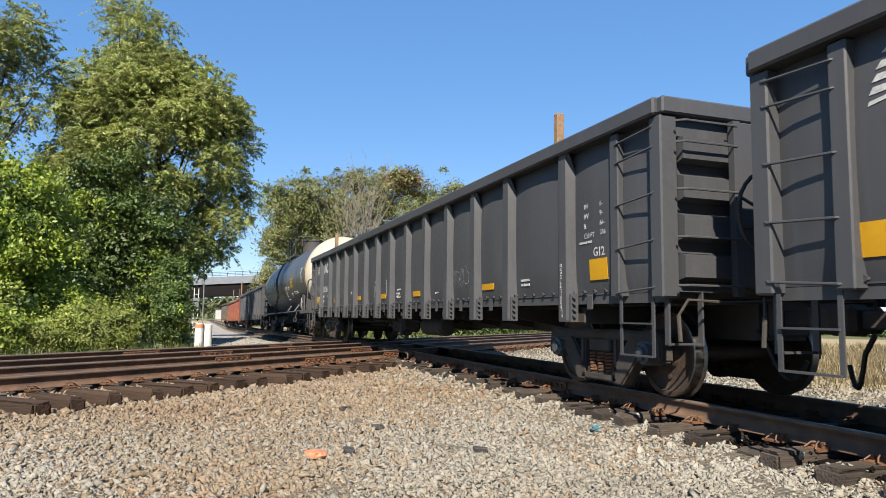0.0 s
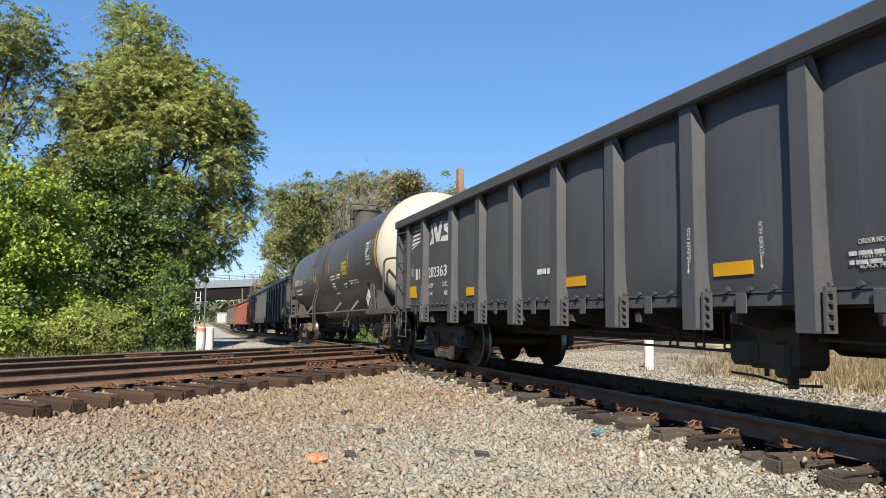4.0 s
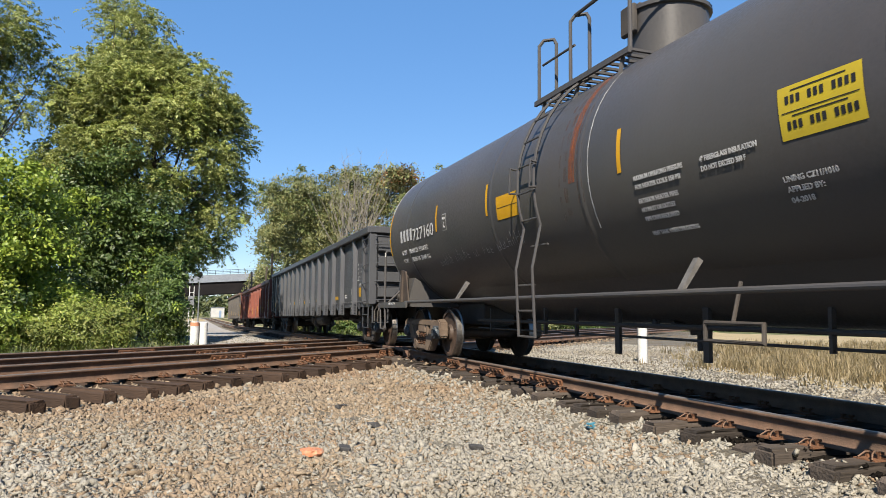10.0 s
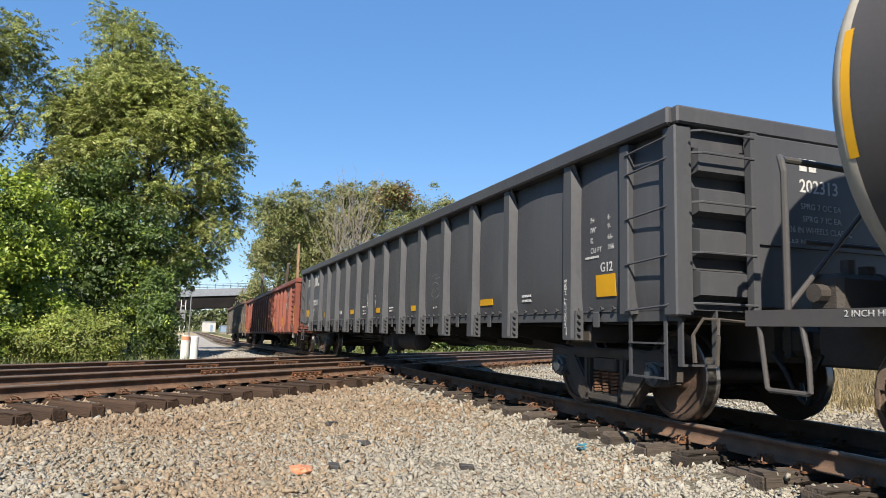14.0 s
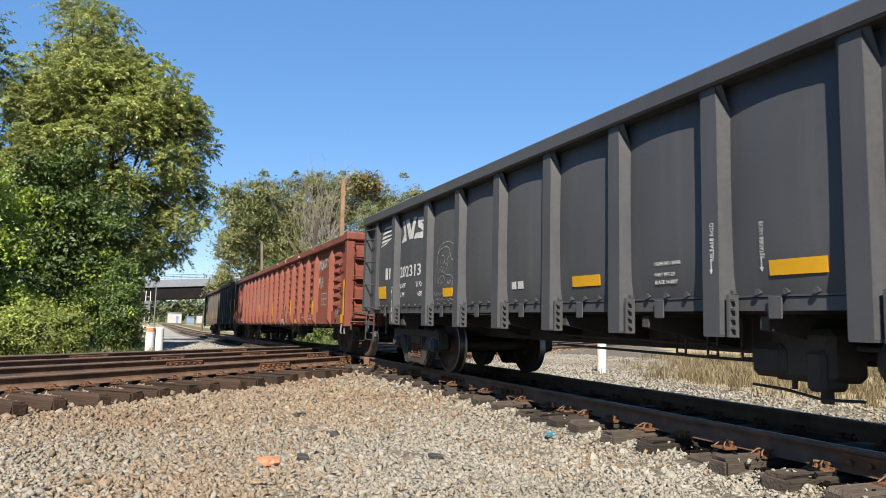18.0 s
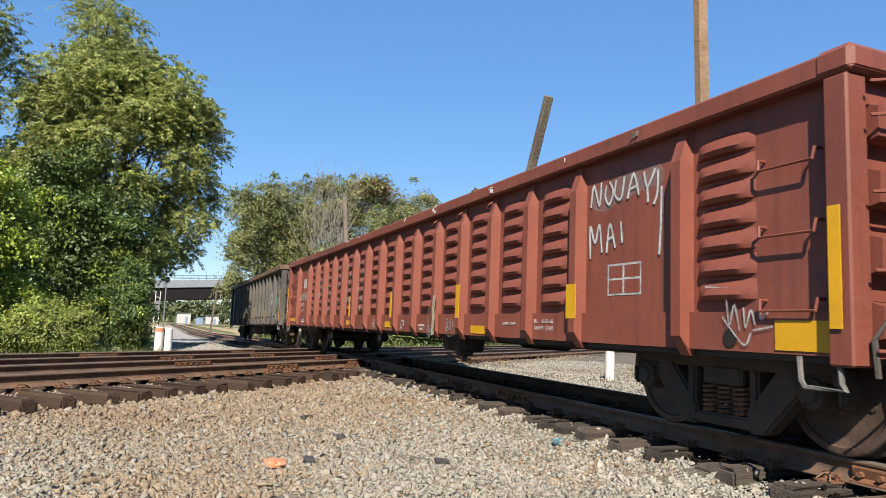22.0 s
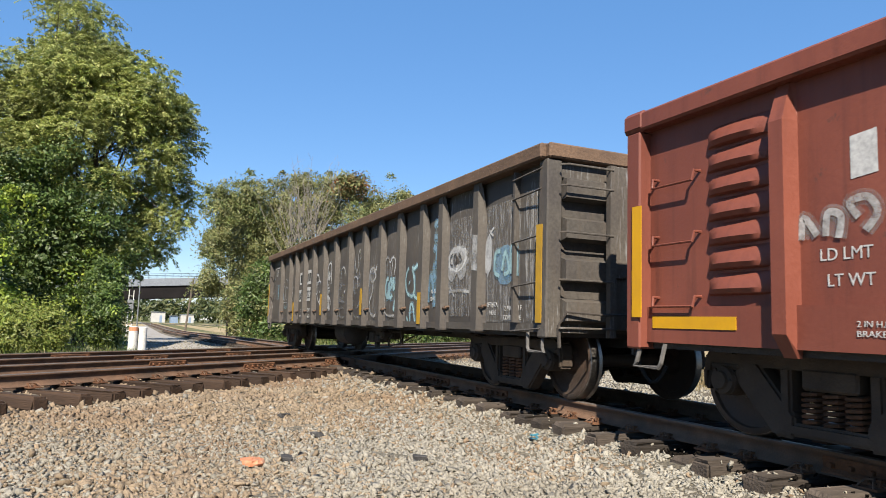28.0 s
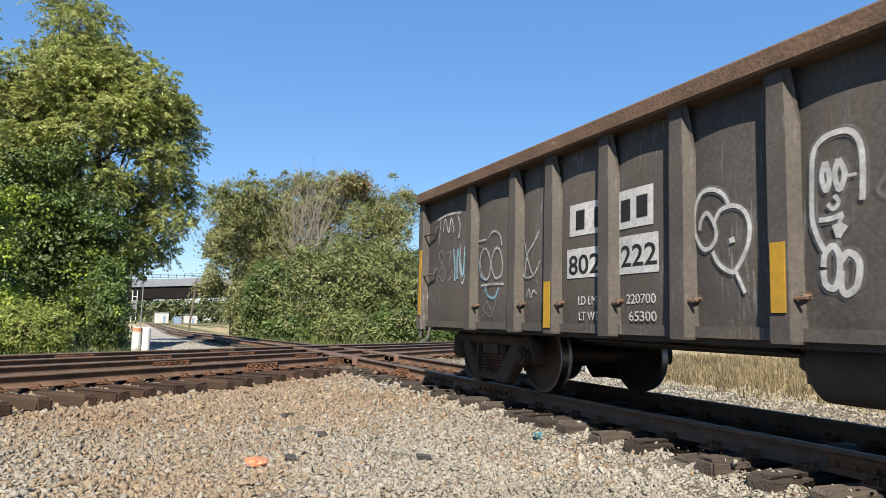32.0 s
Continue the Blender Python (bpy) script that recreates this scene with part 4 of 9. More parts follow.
for k, (x, y, w, h) in enumerate([(9.6, 66, 1.9, 5.0), (9.9, 56, 2.0, 6.0), (12.4, 51, 2.4, 6.6), (15.6, 51.5, 2.7, 7.6), (19.2, 54, 3.0, 8.0), (23.6, 56, 3.2, 7.4), (28.5, 58, 3.6, 8.0), (34, 60, 4.0, 8.0), (10.0, 49, 1.6, 1.8), (13.6, 47, 1.9, 2.0), (18.0, 48, 2.2, 2.4)]):
    z = float(track_z(y)) - 0.36
    tree([(x, y, z + h * 0.55, w, w * 0.8, h * 0.5), (x + w * 0.4, y - 0.6, z + h * 0.35, w * 0.8, w * 0.6, h * 0.4), (x - w * 0.3, y, z + h * 0.8, w * 0.5, w * 0.5, h * 0.3)], (x, y, z), (x, y, z + h * 0.8), 0.09,
         [(L_SOFT if k in (2, 3, 4, 9) else L_DARK if k % 3 else L_FAR, 1.0), (L_FAR, 0.2)], int(64 + 18 * h), 76, 0.38, 0.13, 80 + k, "dense wild shrub growing beside the line", name="shrub", droop=0.25, n_limb=10, shell=0.65)


def bare_twigs():
    """The pale leafless branches that stand out of the far tree."""
    rng = random.Random(9)
    bm = B()
    for _ in range(95):
        a = Vector((14.2 + rng.uniform(-1.0, 1.6), 64.5 + rng.uniform(-0.5, 0.5), rng.uniform(5, 9.5)))
        d = Vector((rng.uniform(-0.6, 0.5) + (a.x - 14.4) * 0.15, rng.uniform(-0.3, 0.2), 1)).normalized()
        ln = rng.uniform(2.8, 6.4)
        b = a + d * ln * 0.6
        c = b + (d + Vector((rng.uniform(-.3, .3), 0, 0.2))).normalized() * ln * 0.5
        rod(bm, a, b, 0.034, 4, 0.024)
        rod(bm, b, c, 0.024, 4, 0.007)
        for _ in range(3):
            e = b.lerp(c, rng.random())
            rod(bm, e, e + Vector((rng.uniform(-.6, .6), rng.uniform(-.3, .3), rng.uniform(.4, 1.1))), 0.016, 3, 0.005)
    t = tagged(new("bare_tree"), "grey leafless tree with upright branches among the foliage", "tree")
    part("branch", bm, M["twig"], t)
    bm = B()
    rod(bm, (14.3, 64.5, -1.2), (14.3, 64.5, 6.4), 0.2, 8, 0.12)
    part("trunk", bm, M["twig"], t)


bare_twigs()


def grass(name, n, area, h, mat, seed, label, dens=None):
    """Blades in tufts, as one body of stuff."""
    rng = np.random.default_rng(seed)
    nt = max(1, n // 14)
    tx, ty = rng.uniform(area[0], area[1], nt), rng.uniform(area[2], area[3], nt)
    if dens is not None:
        k = dens(tx, ty, rng)
        tx, ty = tx[k], ty[k]
    x = np.repeat(tx, 14) + rng.normal(0, 0.07, len(tx) * 14)
    y = np.repeat(ty, 14) + rng.normal(0, 0.07, len(tx) * 14)
    m = len(x)
    hh = h * rng.uniform(0.4, 1.2, m) * np.repeat(rng.uniform(0.6, 1.25, len(tx)), 14)
    z = ground_z(x, y)
    a = rng.uniform(0, 2 * math.pi, m)
    lean = rng.uniform(0.1, 0.9, m) * hh
    w = rng.uniform(0.006, 0.014, m) * max(1.0, area[2] / 14)
    p0, dirx, diry = np.stack([x, y, z - 0.02], 1), np.cos(a), np.sin(a)
    sd = np.stack([-diry, dirx, np.zeros(m)], 1) * w[:, None]
    mid = p0 + np.stack([dirx * lean * 0.35, diry * lean * 0.35, hh * 0.6], 1)
    tip = p0 + np.stack([dirx * lean, diry * lean, hh], 1)
    V = np.stack([p0 - sd, p0 + sd, mid + sd * 0.7, mid - sd * 0.7, tip], 1).reshape(-1, 3)
    i = 5 * np.arange(m)[:, None]
    F = np.stack([i + np.array([[0, 1, 2]]), i + np.array([[0, 2, 3]]), i + np.array([[3, 2, 4]])], 1).reshape(-1, 3)
    return tagged(new(name, raw_mesh(name, V, F, mat)), label, "grass", kind="stuff")


grass("dry_grass", 130000, (10.0, 34, 2.5, 26), 0.27, L_DRY, 1, "straw-coloured dry grass growing beyond the line", lambda x, y, r: (cross_off(x, y) < -1.2) & (r.random(len(x)) < np.clip(26 / np.hypot(x, y) - 0.5, 0.12, 1)) & (x > 10.7 + np.abs(r.normal(0, 0.9, len(x))) * np.sign(r.random(len(x)) - 0.35) + np.clip(y - 12.6, 0, 40) * 0.85))
grass("green_grass", 24000, (7.4, 40, 24, 62), 0.38, L_GRASS, 3, "rough green grass behind the crossing", lambda x, y, r: cross_off(x, y) > 5.9)
grass("green_grass", 12000, (-7.5, 0.3, 15, 26), 0.32, L_GRASS, 4, "green grass fringe at the foot of the trees", lambda x, y, r: (cross_off(x, y) > 5.4) & (cross_off(x, y) < 8.5))
grass("dry_grass", 5000, (-7.5, 0.2, 14, 24), 0.25, L_DRY, 6, "dry grass fringe beside the crossing tracks", lambda x, y, r: (cross_off(x, y) > 5.2) & (cross_off(x, y) < 6.6))

# ---- small fixed things ----


def bollard(x, y, h, r, label, band=False):
    z = float(ground_z(x, y))
    b = tagged(new("bollard"), label, "bollard", group="white bollards")
    b.location = (x, y, z)
    bm = B()
    lathe(bm, [(-0.1, r), (h - 0.03, r), (h, r - 0.025), (h + 0.005, 0.001), (-0.1, 0.001)], 'z', 20)
    part("post", bm, M["white_paint"], b, smooth=True)
    if band:
        bm = B()
        lathe(bm, [(h - 0.15, r + 0.001), (h - 0.15, r + 0.004), (h - 0.02, r + 0.004), (h - 0.02, r + 0.001)], 'z', 20)
        part("band", bm, M["orange"], b, "orange band", smooth=True)


bollard(0.16, 25.0, 0.88, 0.14, "white painted pipe bollard with an orange band", True)
bollard(0.44, 25.1, 0.86, 0.14, "plain white painted pipe bollard")
bollard(10.85, 15.0, 1.2, 0.12, "white painted pipe bollard standing beyond the line")


def marker_disc():
    x, y = 0.985, 5.83
    z = float(ground_z(x, y))
    bm = B()
    rng = random.Random(5)
    lathe(bm, [(0, 0.001), (0, 0.10), (0.02, 0.105), (0.045, 0.09), (0.05, 0.001)], 'z', 14, closed=False)
    for v in bm.verts:
        v.co += Vector((rng.uniform(-.008, .008), rng.uniform(-.008, .008), rng.uniform(-.006, .006)))
    bmesh.ops.remove_doubles(bm, verts=bm.verts, dist=0.002)
    ob = tagged(new("painted_stone", mesh_of("painted_stone", bm, M["orange"])), "flat stone painted orange lying in the ballast", "marker")
    ob.location = (x, y, z + 0.012)
    bm = B()
    for k in range(5):
        a = rng.uniform(0, 6.28)
        box(bm, -0.05, 0.05, -0.012, 0.012, 0.02, 0.026, pose(0.04 * math.cos(a), 0.04 * math.sin(a), 0.012 * k, rng.uniform(-30, 30), rng.uniform(-30, 30), rng.uniform(0, 180)))
    ob = tagged(new("plastic_scrap", mesh_of("plastic_scrap", bm, M["blue"])), "crumpled scrap of blue plastic on the stones", "litter")
    ob.location = (3.93, 6.35, float(ground_z(3.93, 6.35)) + 0.015)
    for k, (x, y, r) in enumerate(((2.42, 5.77, 0.05), (1.78, 8.57, 0.06), (1.28, 5.92, 0.06), (1.86, 7.2, 0.05))):
        bm = B()
        box(bm, -r * 1.2, r * 1.2, -r * 0.7, r * 0.7, -r * 0.3, r * 0.6)
        for v in bm.verts:
            v.co += Vector((rng.uniform(-.4, .4), rng.uniform(-.4, .4), rng.uniform(-.25, .25))) * r
        bmesh.ops.bevel(bm, geom=list(bm.edges), offset=r * 0.12, segments=1, affect='EDGES')
        ob = tagged(new("dark_stone", mesh_of("dark_stone", bm, M["basalt"])), "single dark broken stone among the pale ballast", "stone", group="dark stones")
        ob.matrix_basis = pose(x, y, float(ground_z(x, y)) + 0.02, 0, 0, 40 * k)


M["basalt"] = mk("dark_broken_stone", [(0.030, 0.029, 0.030), (0.055, 0.053, 0.052)], 20, 0.85, bump=0.3)
marker_disc()


def bridge():
    b = tagged(new("road_bridge"), "long road bridge with pale concrete parapet and dark steel girders", "bridge")
    b.location = (0, 200, 0)

    def sl(bm, z0, z1, y0, y1, x0=-60, x1=70):
        prism(bm, [(x0, z0 + x0 * 0.085 * 0.85), (x1, z0 + x1 * 0.085 * 0.85), (x1, z1 + x1 * 0.085 * 0.85), (x0, z1 + x0 * 0.085 * 0.85)], 'y', y0, y1)
    bm = B()
    sl(bm, 8.0, 10.0, -0.2, 10)
    part("deck", bm, M["concrete"], b)
    for y in (0.3, 3, 6, 9):
        bm = B()
        sl(bm, 4.7, 8.0, y, y + 0.5)
        part("girder", bm, M["girder"], b)
    bm = B()
    for x in range(-60, 71, 2):
        z = 10.0 + x * 0.072
        box(bm, x - 0.05, x + 0.05, 0, 0.1, z, z + 1.25)
    for dz in (0.4, 0.8, 1.25):
        sl(bm, 10.0 + dz - 0.04, 10.0 + dz + 0.04, 0, 0.1)
    part("railing", bm, M["girder"], b)
    for x in (-28, 34):
        for y in (1, 8):
            bm = B()
            rod(bm, (x, y, -2), (x, y, 4.7 + x * 0.072), 0.6, 12)
            part("pier", bm, M["concrete"], b)


bridge()


def signal_mast(x, y, h, label, lamp=True, lean=0.0):
    z = float(track_z(y)) - 0.4
    s = tagged(new("signal_mast"), label, "signal")
    s.location = (x, y, z)
    bm = B()
    rod(bm, (0, 0, 0), (lean, 0, h), 0.06, 10, 0.05)
    part("mast", bm, M["galv"], s)
    if lamp:
        bm = B()
        rod(bm, (0, -0.1, h - 0.1), (0, -0.16, h - 0.1), 0.24, 18)
        part("target", bm, M["girder"], s)
        bm = B()
        for k in range(8):
            rod(bm, (-0.75, 0, 0.5 + k * 0.4), (-0.4, 0, 0.5 + k * 0.4), 0.025, 5)
        rod(bm, (-0.75, 0, 0), (-0.75, 0, 3.8), 0.035, 5)
        rod(bm, (-0.4, 0, 0), (-0.4, 0, 3.8), 0.035, 5)
        part("ladder", bm, M["white_paint"], s)
        bm = B()
        box(bm, -0.85, -0.35, -0.2, 0.2, 2.2, 3.0, bev=0.03)
        part("cabinet", bm, M["galv"], s)


signal_mast(0.62, 62, 4.9, "railway signal mast with a round dark target and ladder")
pole = tagged(new("utility_pole"), "leaning pale timber pole beside the line", "pole")
pole.location = (7.8, 112, -1.7)
bm = B()
rod(bm, (0, 0, 0), (0.75, 0, 8.2), 0.16, 8, 0.12)
part("shaft", bm, M["oldwood"], pole)


def shed(x, y, w, d, h, mat, label):
    z = float(track_z(y)) - 0.4
    s = tagged(new("shed"), label, "building")
    s.location = (x, y, z)
    bm = B()
    box(bm, -w / 2, w / 2, 0, d, 0, h)
    part("wall", bm, mat, s)
    bm = B()
    prism(bm, [(-w / 2 - 0.3, h), (w / 2 + 0.3, h), (w / 2 + 0.3, h + 0.12), (0, h + 0.2), (-w / 2 - 0.3, h + 0.12)], 'y', -0.3, d + 0.3)
    part("roof", bm, M["concrete"], s)
    bm = B()
    box(bm, w * 0.1, w * 0.28, -0.05, 0.02, 0, h * 0.7)
    part("door", bm, M["paleblue"], s)


shed(10.2, 290, 5.0, 8, 4.0, M["shed"], "long low white sheet-metal shed beyond the bridge approach")
shed(15.2, 275, 2.6, 7, 2.6, M["paleblue"], "low pale blue shed beside the white one")
shed(21.5, 300, 5.0, 7, 3.4, M["shed"], "low cream-white building standing before the far woods")


L_WOODS = leaf_mat("far_woods_leaf", (0.055, 0.080, 0.030), (0.080, 0.100, 0.036), (0.12, 0.12, 0.045))


def far_woods():
    rng = np.random.default_rng(77)
    bl = []
    for k in range(170):
        a = radians(-24 + 74 * (k + rng.random()) / 170)
        r = rng.uniform(340, 420)
        bl.append((r * math.sin(a), r * math.cos(a), rng.uniform(2, 6), rng.uniform(8, 13), 6, rng.uniform(6, 9)))
    p, nr, c = clumps(bl, 2600, 18, 1.7, 5, 0.1, 0.2)
    ob = leaves("far_woods", p, nr, 1.3, L_WOODS, None, 9)
    tagged(ob, "distant band of green woods beyond the bridge", "woods", kind="stuff")
    # a hedge that closes the grass on the far side
    bl = []
    for k in range(60):
        a = radians(22 + 50 * (k + rng.random()) / 60)
        r = rng.uniform(80, 100)
        bl.append((r * math.sin(a), r * math.cos(a), rng.uniform(-0.7, 0.4), rng.uniform(3.0, 4.4), 2, rng.uniform(1.0, 1.9)))
    p, nr, c = clumps(bl, 900, 36, 0.6, 6, 0.1, 0.2)
    ob = leaves("hedge", p, nr, 0.26, L_DARK, None, 10)
    tagged(ob, "dark green overgrown hedge beyond the dry grass", "hedge", kind="stuff")


far_woods()

# ---- train: trucks ----
WHEEL_R = 0.457
AXLE = 0.915


def wheelset_mesh():
    bm = B()
    for s in (-1, 1):
        x = 0.7525 * s
        prof = [(x - 0.068 * s, 0.478), (x - 0.058 * s, 0.484), (x - 0.045 * s, 0.470), (x - 0.035 * s, 0.460), (x + 0.062 * s, 0.452), (x + 0.07 * s, 0.440), (x + 0.07 * s, 0.395),
                (x + 0.045 * s, 0.385), (x + 0.012 * s, 0.30), (x + 0.030 * s, 0.17), (x + 0.085 * s, 0.145), (x + 0.085 * s, 0.085), (x - 0.10 * s, 0.085), (x - 0.10 * s, 0.14),
                (x - 0.02 * s, 0.18), (x - 0.035 * s, 0.30), (x - 0.05 * s, 0.38), (x - 0.068 * s, 0.39)]
        lathe(bm, prof, 'x', 40)
    lathe(bm, [(-1.0, 0.07), (-0.6, 0.08), (0.6, 0.08), (1.0, 0.07), (1.0, 0.001), (-1.0, 0.001)], 'x', 14)
    for s in (-1, 1):
        for k in range(1):          # a casting dimple, so that the turning shows
            a = 2.1 * k + 0.4
            rod(bm, (0.7525 * s + 0.02 * s, 0.24 * math.cos(a), 0.24 * math.sin(a)), (0.7525 * s + 0.034 * s, 0.24 * math.cos(a), 0.24 * math.sin(a)), 0.03, 8)
    me = mesh_of("wheelset", bm, M["wheel"], True)
    me.materials.append(M["tread"])
    for p in me.polygons:
        r = math.hypot(p.center.y, p.center.z)
        if r > 0.4535 or (0.443 < r and abs(p.center.x) > 0.814):
            p.material_index = 1
    return me


def side_frame_mesh(mat, s):
    bm = B()
    x0, x1 = 0.92 * s, 1.09 * s

    def pr(pts):
        prism(bm, pts, 'x', x0, x1)
    pr([(-1.16, 0.50), (-1.14, 0.66), (-1.02, 0.72), (-0.80, 0.69), (-0.55, 0.70), (0.55, 0.70), (0.80, 0.69), (1.02, 0.72), (1.14, 0.66), (1.16, 0.50), (1.06, 0.50), (1.05, 0.57), (0.78, 0.57), (0.60, 0.58), (-0.60, 0.58), (-0.78, 0.57), (-1.05, 0.57), (-1.06, 0.50)])
    for q in (-1, 1):
        pr([(q * 0.80, 0.62), (q * 0.60, 0.62), (q * 0.27, 0.25), (q * 0.28, 0.08), (q * 0.46, 0.08), (q * 0.84, 0.48)])
        pr([(q * 0.40, 0.60), (q * 0.30, 0.60), (q * 0.30, 0.20), (q * 0.40, 0.22)])
        pr([(q * 1.17, 0.55), (q * 1.09, 0.55), (q * 1.10, 0.36), (q * 1.16, 0.38)])
        pr([(q * 0.80, 0.55), (q * 0.72, 0.55), (q * 0.75, 0.42), (q * 0.80, 0.44)])
    pr([(-0.40, 0.10), (0.40, 0.10), (0.36, 0.20), (-0.36, 0.20)])
    bmesh.ops.bevel(bm, geom=[e for e in bm.edges if e.is_manifold and e.calc_face_angle(0) > 0.6], offset=0.022, segments=2, affect='EDGES')
    return mesh_of("side_frame", bm, mat)


def spring_mesh(s):
    bm = B()
    for y in (-0.17, 0.0, 0.17):
        pts = []
        for k in range(6 * 8 + 1):
            a = k * 2 * math.pi / 8
            pts.append((1.0 * s + 0.072 * math.cos(a), y + 0.072 * math.sin(a), 0.20 + k * 0.235 / 48))
        pipe(bm, pts, 0.017, 5)
    return mesh_of("spring", bm, M["rust"])


def cap_mesh(mat):
    bm = B()
    rod(bm, (-0.9, 0, 0), (-1.10, 0, 0), 0.125, 18)
    lathe(bm, [(-1.10, 0.118), (-1.13, 0.112), (-1.14, 0.075), (-1.165, 0.068), (-1.172, 0.001), (-1.10, 0.001)], 'x', 20)
    for k in range(3):
        a = k * 2.094 + 1.0
        rod(bm, (-1.13, 0.092 * math.cos(a), 0.092 * math.sin(a)), (-1.148, 0.092 * math.cos(a), 0.092 * math.sin(a)), 0.013, 6)
    box(bm, -1.10, -0.92, -0.15, 0.15, 0.085, 0.14, bev=0.015)
    return mesh_of("bearing_cap", bm, mat)


def bolster_mesh(mat):
    bm = B()
    box(bm, -1.08, 1.08, -0.22, 0.22, 0.44, 0.60, bev=0.02)
    box(bm, -0.45, 0.45, -0.26, 0.26, 0.56, 0.74, bev=0.02)
    for y in (-0.5, 0.5):                       # brake beams
        rod(bm, (-0.8, y, 0.36), (0.8, y, 0.36), 0.04, 6)
        for s in (-1, 1):
            box(bm, 0.7525 * s - 0.05, 0.7525 * s + 0.05, y - 0.06, y + 0.06, 0.24, 0.5)
    return mesh_of("truck", bm, mat)


WHEELSET = wheelset_mesh()
FRAMES = {k: [side_frame_mesh(M[k], s) for s in (-1, 1)] for k in ("truck", "truck_dark", "truck_tan")}
SPRINGS = [spring_mesh(s) for s in (-1, 1)]
CAP_BLUE, CAP_DARK = cap_mesh(M["cap"]), cap_mesh(M["truck"])
BOLSTERS = {k: bolster_mesh(M[k]) for k in ("truck", "truck_dark", "truck_tan")}
WHEELS = []         # every wheelset with its car's name, to be turned


def truck(car, y, kind, cap):
    t = part("truck", BOLSTERS[kind], None, car, "four-wheel truck of dusty cast steel", pose(0, y, 0))
    for k in (0, 1):
        part("side_frame", FRAMES[kind][k], None, t)
        part("spring", SPRINGS[k], None, t, "nested rusty coil springs")
    for q in (-AXLE, AXLE):
        w = part("wheelset", WHEELSET, None, t, "pair of worn steel wheels on an axle", pose(0, q, WHEEL_R))
        WHEELS.append((w, q, car))
        part("bearing_cap", cap, None, t, at=pose(0, q, WHEEL_R))
        part("bearing_cap", cap, None, t, at=pose(0, q, WHEEL_R) @ Matrix.Rotation(math.pi, 4, 'Z'))


# ---- train: gondola cars ----


def rung(bm, pts, r=0.012):
    pipe(bm, pts, r, 6)


def coupler(car, y, q, mat):
    bm = B()
    box(bm, -0.09, 0.09, y - 0.05 * q, y + 0.42 * q, 0.76, 0.92, bev=0.02)
    box(bm, -0.20, 0.06, y + 0.36 * q, y + 0.66 * q, 0.70, 0.98, bev=0.05)
    box(bm, 0.10, 0.2, y + 0.36 * q, y + 0.55 * q, 0.72, 0.96, bev=0.03)
    box(bm, -0.24, 0.24, y - 0.06 * q, y + 0.02 * q, 0.66, 1.02, bev=0.02)
    part("coupler", bm, mat, car, "heavy cast knuckle coupler")
    bm = B()
    pts = [(-0.42, y - 0.02 * q, 0.72)]
    for k in range(1, 8):
        f = k / 7
        pts.append((-0.42 + 0.2 * f, y + (0.05 + 0.34 * f) * q, 0.72 - 0.45 * math.sin(f * 2.5)))
    pipe(bm, pts, 0.022, 6)
    part("air_hose", bm, M["rubber"], car)
    bm = B()        # uncoupling lever
    pipe(bm, [(-1.42, y + 0.1 * q, 0.86), (-1.36, y + 0.16 * q, 1.0), (-0.9, y + 0.2 * q, 0.98), (-0.1, y + 0.22 * q, 1.02), (0, y + 0.3 * q, 0.95)], 0.014, 6)
    pipe(bm, [(-1.42, y + 0.1 * q, 0.86), (-1.42, y + 0.12 * q, 0.62)], 0.02, 6)
    part("uncoupling_lever", bm, mat, car)


M["strut"] = mk("scuffed_grey_strut", [(0.069, 0.066, 0.063), (0.105, 0.100, 0.095)], 8, 0.6, bump=0.1)
M["rubber"] = mk("black_rubber", [(0.010, 0.010, 0.010), (0.016, 0.016, 0.016)], 10, 0.6, bump=0.1)


